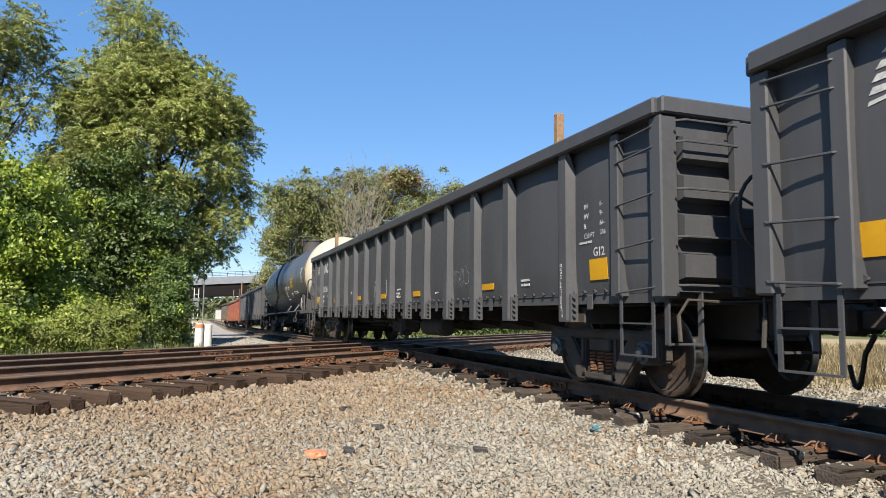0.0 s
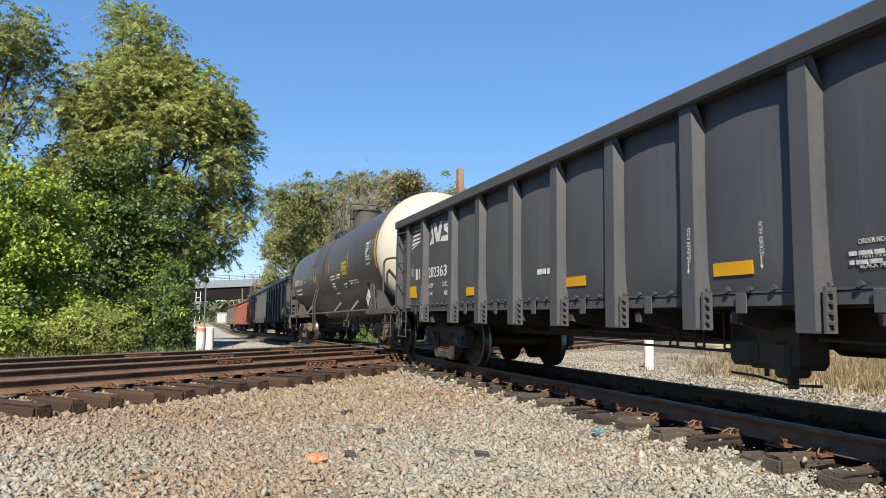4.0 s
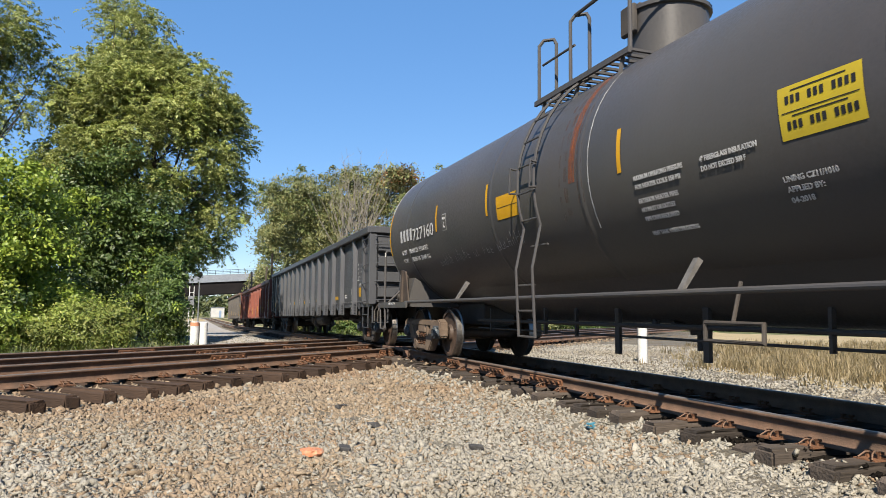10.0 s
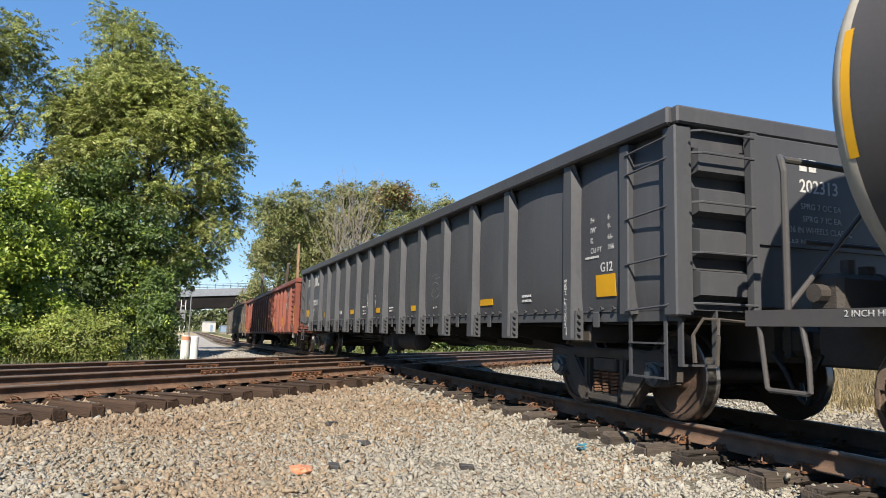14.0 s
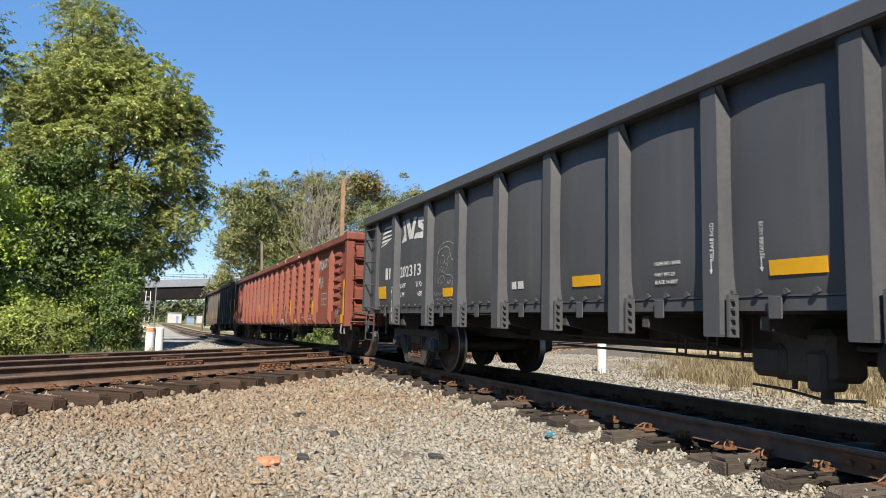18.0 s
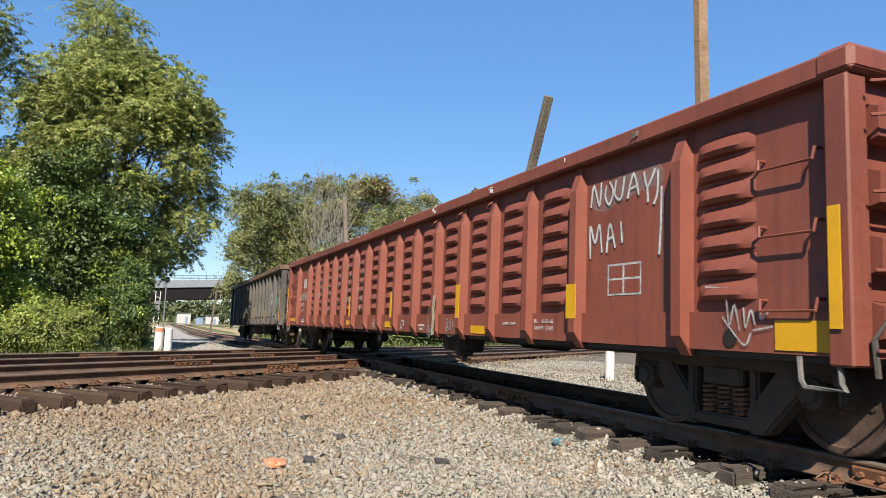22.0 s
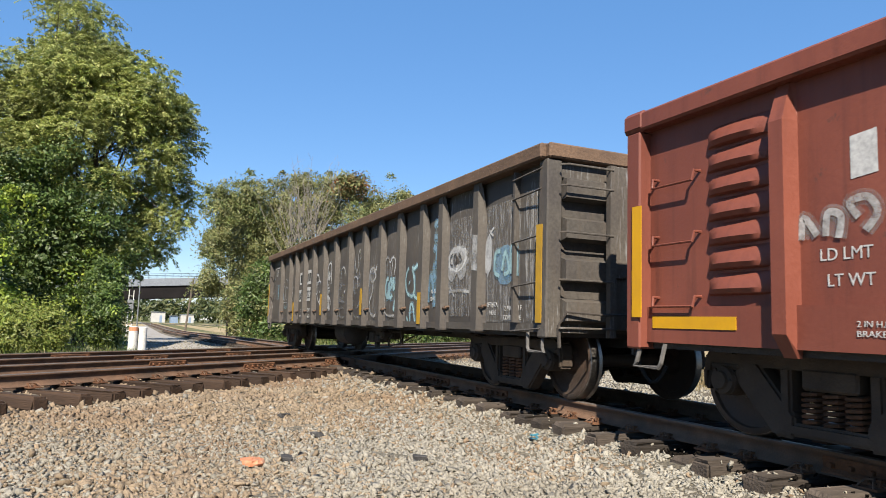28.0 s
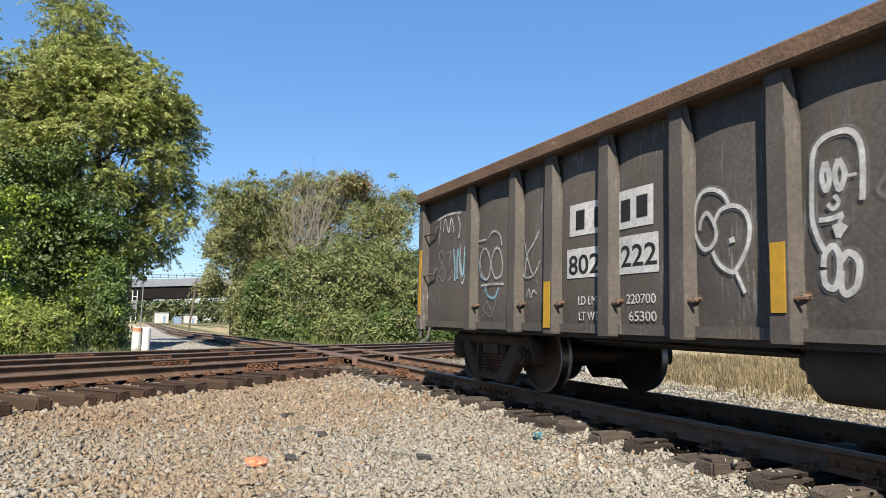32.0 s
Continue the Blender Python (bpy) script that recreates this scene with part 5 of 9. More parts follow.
def underframe(car, hl, mat, tc, valve=None):
    bm = B()
    box(bm, -0.3, 0.3, -hl + 0.1, hl - 0.1, 0.62, 0.98)
    part("centre_sill", bm, mat, car)
    for y in np.arange(-hl + 1.0, hl - 0.5, 1.33):
        if abs(abs(y) - tc) < 1.3:
            continue
        bm = B()
        prism(bm, [(-1.4, 0.94), (1.4, 0.94), (1.4, 0.84), (0.3, 0.66), (-0.3, 0.66), (-1.4, 0.84)], 'y', float(y) - 0.04, float(y) + 0.04)
        part("crossbearer", bm, mat, car)
    for q in (-tc, tc):
        bm = B()
        box(bm, -1.38, 1.38, q - 0.2, q + 0.2, 0.76, 0.96, bev=0.02)
        part("bolster", bm, mat, car)
    if valve is None:
        return
    # control valve with its drip leg, release handle and pipes; valve: where it hangs
    bm = B()
    box(bm, -1.02, -0.60, valve - 0.36, valve + 0.20, 0.46, 0.86, bev=0.05)
    part("brake_valve", bm, mat, car, "control valve hung under the floor")
    bm = B()
    box(bm, -1.08, -0.72, valve + 0.02, valve + 0.34, 0.48, 0.74, bev=0.05)
    part("valve_cover", bm, mat, car)
    bm = B()
    box(bm, -1.06, -0.78, valve - 0.32, valve - 0.16, 0.40, 0.70, bev=0.03)
    part("valve_cover", bm, mat, car)
    for y, r, low in ((valve - 0.22, 0.045, 0.31), (valve + 0.06, 0.022, 0.39)):
        bm = B()
        rod(bm, (-0.9, y, 0.48), (-0.9, y, low), r, 10)
        part("drip_leg", bm, mat, car)
    bm = B()
    pipe(bm, [(-0.95, valve - 0.55, 0.36), (-0.95, valve - 0.22, 0.34), (-0.95, valve + 0.10, 0.385), (-0.95, valve + 0.42, 0.40)], 0.012, 6)
    part("release_handle", bm, mat, car)
    bm = B()
    pipe(bm, [(-0.85, valve + 0.2, 0.66), (-0.85, valve + 0.9, 0.66), (-0.80, valve + 1.1, 0.70), (-0.75, min(valve + 3.6, tc - 1.2), 0.72)], 0.018, 6)
    pipe(bm, [(-0.85, valve + 0.2, 0.58), (-0.85, valve + 1.2, 0.585), (-0.8, min(valve + 3.6, tc - 1.2), 0.60)], 0.014, 6)
    pipe(bm, [(-0.8, valve - 0.4, 0.72), (-0.7, valve - 1.2, 0.70), (-0.55, max(valve - 3.0, 1.2 - tc), 0.72)], 0.02, 6)
    part("brake_pipe", bm, mat, car)
    for k in (0.55, 0.95, 1.35):
        bm = B()
        pipe(bm, [(-0.86, valve + k - 0.06, 0.94), (-0.86, valve + k - 0.06, 0.60), (-0.86, valve + k + 0.06, 0.60), (-0.86, valve + k + 0.06, 0.94)], 0.014, 6)
        part("pipe_hanger", bm, mat, car)
    bm = B()
    rod(bm, (0.75, valve - 0.6, 0.72), (0.75, valve + 0.7, 0.72), 0.2, 16)
    part("air_reservoir", bm, mat, car, smooth=True)


def hand_brake(car, y, x, z, mat, q=1, r=0.28, reach=0.22):
    bm = B()
    pts = [(x + r * math.cos(a), y + reach * q, z + r * math.sin(a)) for a in np.linspace(0, 2 * math.pi, 29)]
    pipe(bm, pts, 0.018, 8)
    part("brake_wheel_rim", bm, mat, car)
    bm = B()
    for k in range(5):
        a = k * math.pi * 0.4 + 0.3
        m = Vector((x + r * 0.55 * math.cos(a + 0.2), y + (reach - 0.05) * q, z + r * 0.55 * math.sin(a + 0.2)))
        pipe(bm, [(x, y + (reach - 0.07) * q, z), m, (x + r * math.cos(a), y + reach * q, z + r * math.sin(a))], 0.014, 6)
    rod(bm, (x, y, z), (x, y + (reach - 0.04) * q, z), 0.045, 10)
    part("brake_wheel_spokes", bm, mat, car)
    bm = B()
    y0, y1 = sorted((y, y + (reach - 0.10) * q))
    box(bm, x - 0.16, x + 0.16, y0, y1, z - 0.25, z + 0.2, bev=0.02)
    box(bm, x - 0.05, x + 0.05, y0 + 0.02, y1 - 0.02, z - 0.46, z - 0.25, bev=0.01)
    rod(bm, (x - 0.02, y + 0.06 * q, z - 0.44), (x - 0.02, y + 0.06 * q, z - 0.80), 0.014, 6)
    part("hand_brake", bm, mat, car, "hand brake gear box with its chain rod")


def corner_ladders(car, hl, q, hw, top, sill, mat, end=True, side=True, slim=False):
    """Side ladder, end ladder and stirrup step at the corner that faces the camera's side. q: which end."""
    y = hl * q
    xs = -hw - 0.12
    zs = [sill + 0.02 + f * (top - 0.30 - sill) for f in (0, 0.29, 0.58, 0.87, 1.0)]
    for z in zs:
        if side:
            bm = B()
            rung(bm, [(xs + 0.09, y - 0.03 * q, z + 0.03), (xs, y - 0.05 * q, z + 0.03), (xs - 0.01, y - 0.08 * q, z + 0.015), (xs - 0.01, y - 0.68 * q, z - 0.02), (xs + 0.02, y - 0.72 * q, z - 0.02)])
            part("ladder_rung", bm, mat, car)
        if end:
            bm = B()
            ye = y + 0.20 * q
            rung(bm, [(-hw - 0.02, ye - 0.06 * q, z + 0.03), (-hw + 0.05, ye, z + 0.03), (-hw + 0.64, ye, z + 0.03)])
            part("ladder_rung", bm, mat, car)
    if side:
        bm = B()
        if slim:
            box(bm, xs - 0.005, -hw + 0.01, y - 0.69 * q, y - 0.65 * q, sill + 0.1, top - 0.2)
        else:
            box(bm, xs - 0.005, -hw + 0.01, y - 0.80 * q, y - 0.65 * q, sill - 0.04, top - 0.18, bev=0.012)
        part("ladder_stile", bm, mat, car)
    if end:
        bm = B()
        box(bm, -hw + 0.6, -hw + 0.68, y + 0.125 * q, y + 0.2 * q, sill - 0.04, top - 0.2)
        part("ladder_stile", bm, mat, car)
    if not side or slim:
        bm = B()
        pipe(bm, [(xs + 0.04, y - 0.38 * q, sill - 0.01), (xs + 0.02, y - 0.35 * q, sill - 0.17), (xs + 0.02, y - 0.32 * q, sill - 0.21), (xs + 0.02, y - 0.02 * q, sill - 0.21), (xs + 0.02, y - 0.05 * q, sill - 0.17), (xs + 0.04, y - 0.08 * q, sill - 0.01)], 0.02, 6)
        part("step", bm, M["strut"], car, "bent stirrup step below the corner")
        return
    bm = B()
    low = max(0.44, sill - 0.62)
    for yy in (y - 0.14 * q, y - 0.66 * q):
        box(bm, xs + 0.02, xs + 0.034, yy - 0.02, yy + 0.02, low, sill + 0.02)
    for z in (low, (low + sill) / 2):
        box(bm, xs + 0.0, xs + 0.05, min(y - 0.14 * q, y - 0.66 * q), max(y - 0.14 * q, y - 0.66 * q), z, z + 0.016)
    part("step", bm, mat, car, "stirrup step below the corner")
    bm = B()
    for yy in (y - 0.04 * q,):
        box(bm, xs + 0.1, xs + 0.5, yy - 0.008, yy + 0.008, max(0.5, sill - 0.5), max(0.5, sill - 0.5) + 0.02)
        box(bm, xs + 0.1, xs + 0.12, yy - 0.03, yy + 0.03, max(0.5, sill - 0.5), sill)
        box(bm, xs + 0.48, xs + 0.5, yy - 0.03, yy + 0.03, max(0.5, sill - 0.5), sill)
    part("step", bm, mat, car)


BULGE = 0.06


def bulge(y, z, edges, sill, top):
    """How far the side sheet bows out between two posts."""
    for a, b in zip(edges, edges[1:]):
        if a <= y <= b:
            u, v = (y - a) / (b - a), min(1.0, max(0.0, (z - sill) / (top - 0.1 - sill)))
            return BULGE * min(1.0, (b - a) / 1.2) * (1 - (2 * u - 1) ** 2) ** 0.8 * (4 * v * (1 - v)) ** 0.5
    return 0.0


def side_sheet(hl, hw, sill, top, edges, s, paint):
    bm = B()
    zs = np.linspace(sill, top - 0.1, 11)
    ys = []
    for a, b in zip(edges, edges[1:]):
        ys += [float(v) for v in np.linspace(a, b, 9)[:-1]]
    ys.append(edges[-1])
    for off in (0.008, -0.008):
        g = [[bm.verts.new((s * (hw + off + bulge(y, float(z), edges, sill, top)), y, float(z))) for z in zs] for y in ys]
        for a, b in zip(g, g[1:]):
            for k in range(len(zs) - 1):
                bm.faces.new((a[k], a[k + 1], b[k + 1], b[k]))
    bmesh.ops.recalc_face_normals(bm, faces=bm.faces)
    return bm


PAINTED = ("lettering", "graffiti", "painted_mark", "writing_bar", "reflector_plate", "chalk_drawing", "mark_patch", "mark_letter", "rust_patch", "arrow")


def lay_on_side(car, edges, sill, top, hw):
    """Lets all that is painted on the side follow the bow of its sheet."""
    for ob in car.children:
        if ob.name.split(".")[0] in PAINTED:
            m = ob.matrix_basis
            back = m.inverted()
            if len(ob.data.vertices) <= 16:
                bm = bmesh.new()
                bm.from_mesh(ob.data)
                long = [e for e in bm.edges if e.calc_length() > 0.14]
                if long:
                    bmesh.ops.subdivide_edges(bm, edges=long, cuts=7, use_grid_fill=True)
                    bm.to_mesh(ob.data)
                bm.free()
            for v in ob.data.vertices:
                p = m @ v.co
                if -hw - 0.11 < p.x < -hw:
                    p.x -= bulge(p.y, p.z, edges, sill, top) + 0.002
                    v.co = back @ p


def gondola(name, hl, top, sill, posts, paint, chord, hw, drop, label, tkind, cap, tc, ribs=False, post_w=0.17, taper=0.0, lip=0.135):
    """An open-topped car with outside posts. hl: half length; drop: how low the posts reach."""
    car = tagged(new(name), label, "gondola car")
    bm = B()
    box(bm, -hw + 0.02, hw - 0.02, -hl + 0.1, hl - 0.1, sill - 0.05, sill + 0.03)
    part("floor", bm, M["truck_dark"], car, "scrap-worn steel floor")
    for s in (-1, 1):
        edges = [-hl + 0.05] + sorted(posts) + [hl - 0.05]
        if ribs:
            bm = B()
            box(bm, s * hw - 0.008, s * hw + 0.008, -hl + 0.02, hl - 0.02, sill, top - 0.1)
        else:
            bm = side_sheet(hl, hw, sill, top, edges, s, paint)
        part("side_wall", bm, paint, car, smooth=not ribs)
        bm = B()
        a, b = s * (hw - 0.05), s * (hw + lip)
        box(bm, min(a, b), max(a, b), -hl - 0.02, hl + 0.02, top - 0.17, top, bev=0.02)
        part("top_chord", bm, chord, car)
        bm = B()
        if drop > 0.1:
            box(bm, s * (hw - 0.02) - 0.03, s * (hw - 0.02) + 0.03, -hl + 0.05, hl - 0.05, sill - 0.10, sill - 0.005)
        else:
            box(bm, s * (hw + 0.02) - 0.03, s * (hw + 0.02) + 0.03, -hl + 0.05, hl - 0.05, sill, sill + (0.30 if ribs else 0.09))
        part("side_sill", bm, paint, car)
        y = s * hl
        bm = B()
        box(bm, -hw + 0.02, hw - 0.02, y - 0.02 * s - 0.008, y - 0.02 * s + 0.008, sill, top - 0.1)
        part("end_wall", bm, paint, car)
        bm = B()
        box(bm, -hw - 0.13, hw + 0.13, y - 0.05, y + 0.10 if s > 0 else y + 0.05, top - 0.168, top - 0.002, bev=0.018)
        if s < 0:
            bm.free()
            bm = B()
            box(bm, -hw - 0.13, hw + 0.13, y - 0.10, y + 0.05, top - 0.168, top - 0.002, bev=0.018)
        part("end_chord", bm, chord, car)
        for z in np.linspace(sill + 0.10, top - 0.62, 4):
            bm = B()
            z = float(z)
            prism(bm, [(y, z), (y + 0.115 * s, z + 0.03), (y + 0.12 * s, z + 0.23), (y, z + 0.27)], 'x', -hw + 0.08, hw - 0.08 if ribs else -hw + 0.70)
            part("end_rib", bm, paint, car)
        if not ribs:
            bm = B()
            box(bm, -hw + 0.70, hw - 0.10, min(y, y + 0.11 * s), max(y, y + 0.11 * s), sill + 0.04, top - 0.175, bev=0.012)
            part("end_panel", bm, paint, car)
            bm = B()
            box(bm, -hw + 0.72, hw - 0.12, min(y, y + 0.135 * s), max(y, y + 0.135 * s), sill + 0.62, sill + 0.66)
            part("end_rib", bm, paint, car)
        for sx in (-1, 1):
            bm = B()
            box(bm, sx * (hw + 0.13), sx * (hw - 0.06), y - 0.12 * s, y + 0.06 * s, sill - 0.06, top - 0.172, bev=0.015)
            part("corner_post", bm, paint, car)
    # outside posts
    bm = B()
    w = post_w / 2
    top_in = 0.035 if ribs else 0.13
    flare = 0.022 if ribs else 0.045
    v = []
    zb, zt = sill - drop, top - 0.165
    ring = [(zb, 0.13 if not ribs else 0.02, w * 0.92), (zb + (0.02 if not ribs else 0.16), 0.13, w), (zt - 0.28, 0.13, w), (zt, top_in, w * 0.9)]
    if taper:
        ring[-2:] = [(zt - taper, 0.13, w), (zt, 0.13, w * 0.85)]
    for z, d, ww in ring:
        root = -0.105 if (z == zt and not ribs) else 0.0
        v.append([bm.verts.new(p) for p in ((root, -ww - flare, z), (-d, -ww, z), (-d, ww, z), (root, ww + flare, z))])
    for a, b in zip(v, v[1:]):
        for i in range(3):
            bm.faces.new((a[i], a[i + 1], b[i + 1], b[i]))
    bm.faces.new(v[0][::-1])
    bm.faces.new(v[-1])
    bmesh.ops.recalc_face_normals(bm, faces=bm.faces)
    me = mesh_of("post", bm, paint)
    for y in posts:
        part("post", me, None, car, at=pose(-hw - 0.006, y, 0))
        part("post", me, None, car, at=pose(hw + 0.006, y, 0) @ Matrix.Rotation(math.pi, 4, 'Z'))
    underframe(car, hl, M["truck_dark"], tc, None if taper else -2.58 if ribs else 0.37)
    for q in (-1, 1):
        coupler(car, hl * q, q, M["truck_dark"])
        truck(car, tc * q, tkind, cap)
        corner_ladders(car, hl, q, hw, top, sill, paint, end=(q < 0), side=not ribs and not (taper and q > 0), slim=taper > 0)
    return car


def black_fittings(car, hl, hw, sill, posts):
    """Bolts along the sill, post brackets and small drain plates of the newer black cars."""
    ps = sorted(posts)
    bolt = B()
    rod(bolt, (0, 0, 0), (-0.045, 0, 0), 0.014, 6)
    rod(bolt, (-0.03, 0, 0), (-0.045, 0, 0), 0.024, 6)
    bolt_me = mesh_of("bolt", bolt, M["black"])
    br = B()
    box(br, -0.10, 0, -0.012, 0.012, -0.30, 0.02)
    for z in (-0.02, -0.09, -0.16, -0.23):
        rod(br, (-0.07, -0.012, z), (-0.07, -0.05, z), 0.018, 6)
    br_me = mesh_of("post_bracket", br, M["black"])
    pl = B()
    box(pl, -0.012, 0, -0.06, 0.06, -0.16, 0.0, bev=0.005)
    pl_me = mesh_of("drain_plate", pl, M["black"])
    edges = [-hl + 0.7] + ps + [hl - 0.7]
    for a, b in zip(edges, edges[1:]):
        n = 5 if b - a < 1.45 else 6
        for k in range(n):
            part("bolt", bolt_me, None, car, at=pose(-hw - 0.008, a + (k + 0.5) * (b - a) / n, sill + 0.035))
        if b - a < 1.45:
            part("drain_plate", pl_me, None, car, at=pose(-hw - 0.03, (a + b) / 2 + 0.1, sill - 0.0))
    for y in ps:
        part("post_bracket", br_me, None, car, at=pose(-hw - 0.02, y - 0.15, sill))
    bm = B()
    box(bm, -hw - 0.02, -hw - 0.006, -hl + 0.7, hl - 0.7, sill + 0.0, sill + 0.015)
    part("sill_strip", bm, M["black"], car)


def plates(car, hw, rows, mat, name="reflector_plate"):
    for y0, y1, z0, z1, dx in rows:
        bm = B()
        plate(bm, -hw - 0.009 - dx, y0, y1, z0, z1)
        part(name, bm, mat, car, "yellow reflective strip" if mat != M["white"] else "")


def marks(car, x, rows, mat, name="painted_mark"):
    """Painted blocks in place of emblems and unreadable writing: corner lists of (y, z)."""
    for pts in rows:
        bm = B()
        f = bm.faces.new([bm.verts.new((x, y, z)) for y, z in pts])
        bmesh.ops.recalc_face_normals(bm, faces=[f])
        part(name, bm, mat, car)


def bars(car, x, y, z, w, h, mat, n=1, gap=0.05, seed=0):
    """Lines of small unreadable writing as plain bars, running from y towards -Y."""
    rng = random.Random(seed)
    for k in range(n):
        p = y
        while p > y - w * (0.75 + 0.25 * rng.random()):
            q = rng.uniform(0.25, 0.9) * h * 4
            bm = B()
            plate(bm, x, p - q, p, z - k * (h + gap), z - k * (h + gap) + h, 0.003)
            part("writing_bar", bm, mat, car)
            p -= q + h * 0.6


SPRAY = {M["white"]: M["spray"], M["dim_white"]: M["spray"], M["blue_spray"]: M["blue_worn"]}


def scribble(car, x, y0, y1, z0, z1, w, mat, seed, loops=3, name="graffiti"):
    """A sprayed tag: wobbly rounded outlines side by side, some doubled, with a few loose strokes."""
    rng = random.Random(seed)
    cz, rz, span = (z0 + z1) / 2, (z1 - z0) / 2, y1 - y0

    def stroke(pts, width, k):
        bm = B()
        ribbon(bm, pts, width, x - 0.0006 * k)
        part(name, bm, SPRAY.get(mat, mat) if width > 0.0105 else mat, car)
        if width > 0.0105:
            bm = B()
            ribbon(bm, pts, width * 2.6, x - 0.0006 * k + 0.0004)
            part(name, bm, M["blue_mist"] if mat == M["blue_spray"] else M["mist"], car)
    for k in range(loops):
        ry = span / loops * rng.uniform(0.4, 0.75)
        cy = y0 + span * (k + 0.5) / loops
        h = rz * rng.uniform(0.55, 1.0)
        oz = cz + (rz - h) * rng.uniform(-1, 1)
        p, q, r = rng.uniform(0, 6.28), rng.uniform(0, 6.28), rng.uniform(0, 6.28)
        a0, a1 = rng.uniform(0, 6.28), rng.uniform(4.2, 6.6)

        def at(t, f):
            g = f * (1 + 0.22 * math.sin(2 * t + p) + 0.14 * math.sin(3 * t + q) + 0.08 * math.sin(5 * t + r))
            return (cy + ry * g * math.cos(t), oz + h * g * math.sin(t))
        stroke([at(t, 0.85) for t in np.linspace(a0, a0 + a1, 44)], w * rng.uniform(0.6, 1.0), k)
        if rng.random() < 0.6:
            stroke([at(t, 0.5) for t in np.linspace(a0 + 1, a0 + 1 + a1 * 0.7, 30)], w * 0.6, k)
        if rng.random() < 0.5:
            a, b = at(a0, 0.7), at(a0 + 2.6, 0.9)
            stroke([(a[0] + (b[0] - a[0]) * f + 0.05 * math.sin(5 * f), a[1] + (b[1] - a[1]) * f) for f in np.linspace(0, 1, 10)], w * 0.7, k)


def smooth_line(pts, n=6):
    """Rounds a hand-drawn stroke."""
    out = []
    for i in range(len(pts) - 1):
        a, b, c, d = (Vector(pts[max(0, min(len(pts) - 1, i + k))]) for k in (-1, 0, 1, 2))
        for j in range(n):
            t = j / n
            out.append(tuple(0.5 * (2 * b + (c - a) * t + (2 * a - 5 * b + 4 * c - d) * t * t + (3 * b - a - 3 * c + d) * t ** 3)))
    return out + [tuple(pts[-1])]


M["clear_white"] = mk("fresh_white_spray", [(0.40, 0.40, 0.395), (0.33, 0.33, 0.325)], 7, 0.7, bump=0.0, thin=(0.65, 1.2))
M["cyan"] = mk("pale_cyan_spray", [(0.27, 0.39, 0.40), (0.22, 0.34, 0.37)], 7, 0.7, bump=0.0, thin=(0.5, 1.15))
M["thin_blue"] = mk("thin_blue_spray", [(0.13, 0.235, 0.33), (0.16, 0.25, 0.32)], 5, 0.7, bump=0.0, thin=(0.35, 0.85))
M["scraped"] = mk("scraped_paint", [(0.27, 0.262, 0.25), (0.18, 0.172, 0.165)], 3, 0.8, bump=0.0, along=(7, 7, 0.6), thin=(-0.55, 1.1))
SPRAYS = {"W": ("clear_white", "mist"), "w": ("spray", "mist"), "d": ("mist", "haze"), "b": ("blue_worn", "blue_mist"), "B": ("thin_blue", "blue_mist"), "C": ("cyan", "blue_mist"), "c": ("blue_mist", "haze")}
LAYER = [0]


def spray(car, pts, w, kind, x, name="graffiti"):
    """One sprayed stroke through a few (y, z) points: a core with a soft edge."""
    LAYER[0] = (LAYER[0] + 1) % 9
    dx = 0.0004 * LAYER[0]
    line = smooth_line(pts)
    core, edge = SPRAYS[kind]
    for mat, width, d in ((core, w, 0.0044), (edge, w * 2.1, 0.0)):
        if name == "chalk_drawing":
            mat = "dim_white"
            if d == 0.0:
                continue
        bm = B()
        ribbon(bm, line, width, x - dx - d)
        part(name, bm, M[mat], car)


def blot(car, y, z, ry, rz, mat, seed, x=None):
    """A filled sprayed shape with an uneven edge and runs."""
    rng = random.Random(seed)
    bm = B()
    pts = [(y + ry * math.cos(a) * rng.uniform(0.86, 1.08), z + rz * math.sin(a) * rng.uniform(0.86, 1.08)) for a in np.linspace(0, 2 * math.pi, 22)[:-1]]
    bm.faces.new([bm.verts.new((x if x else -HW - 0.0135, a, b)) for a, b in pts])
    bmesh.ops.recalc_face_normals(bm, faces=bm.faces)
    part("graffiti", bm, mat, car)


BLACK_POSTS = [-8.28, -6.7, -5.48, -4.26, -3.04, -1.83, -0.61, 0.61, 1.83, 3.04, 4.26, 5.48, 6.7, 8.28]
HW = 1.425


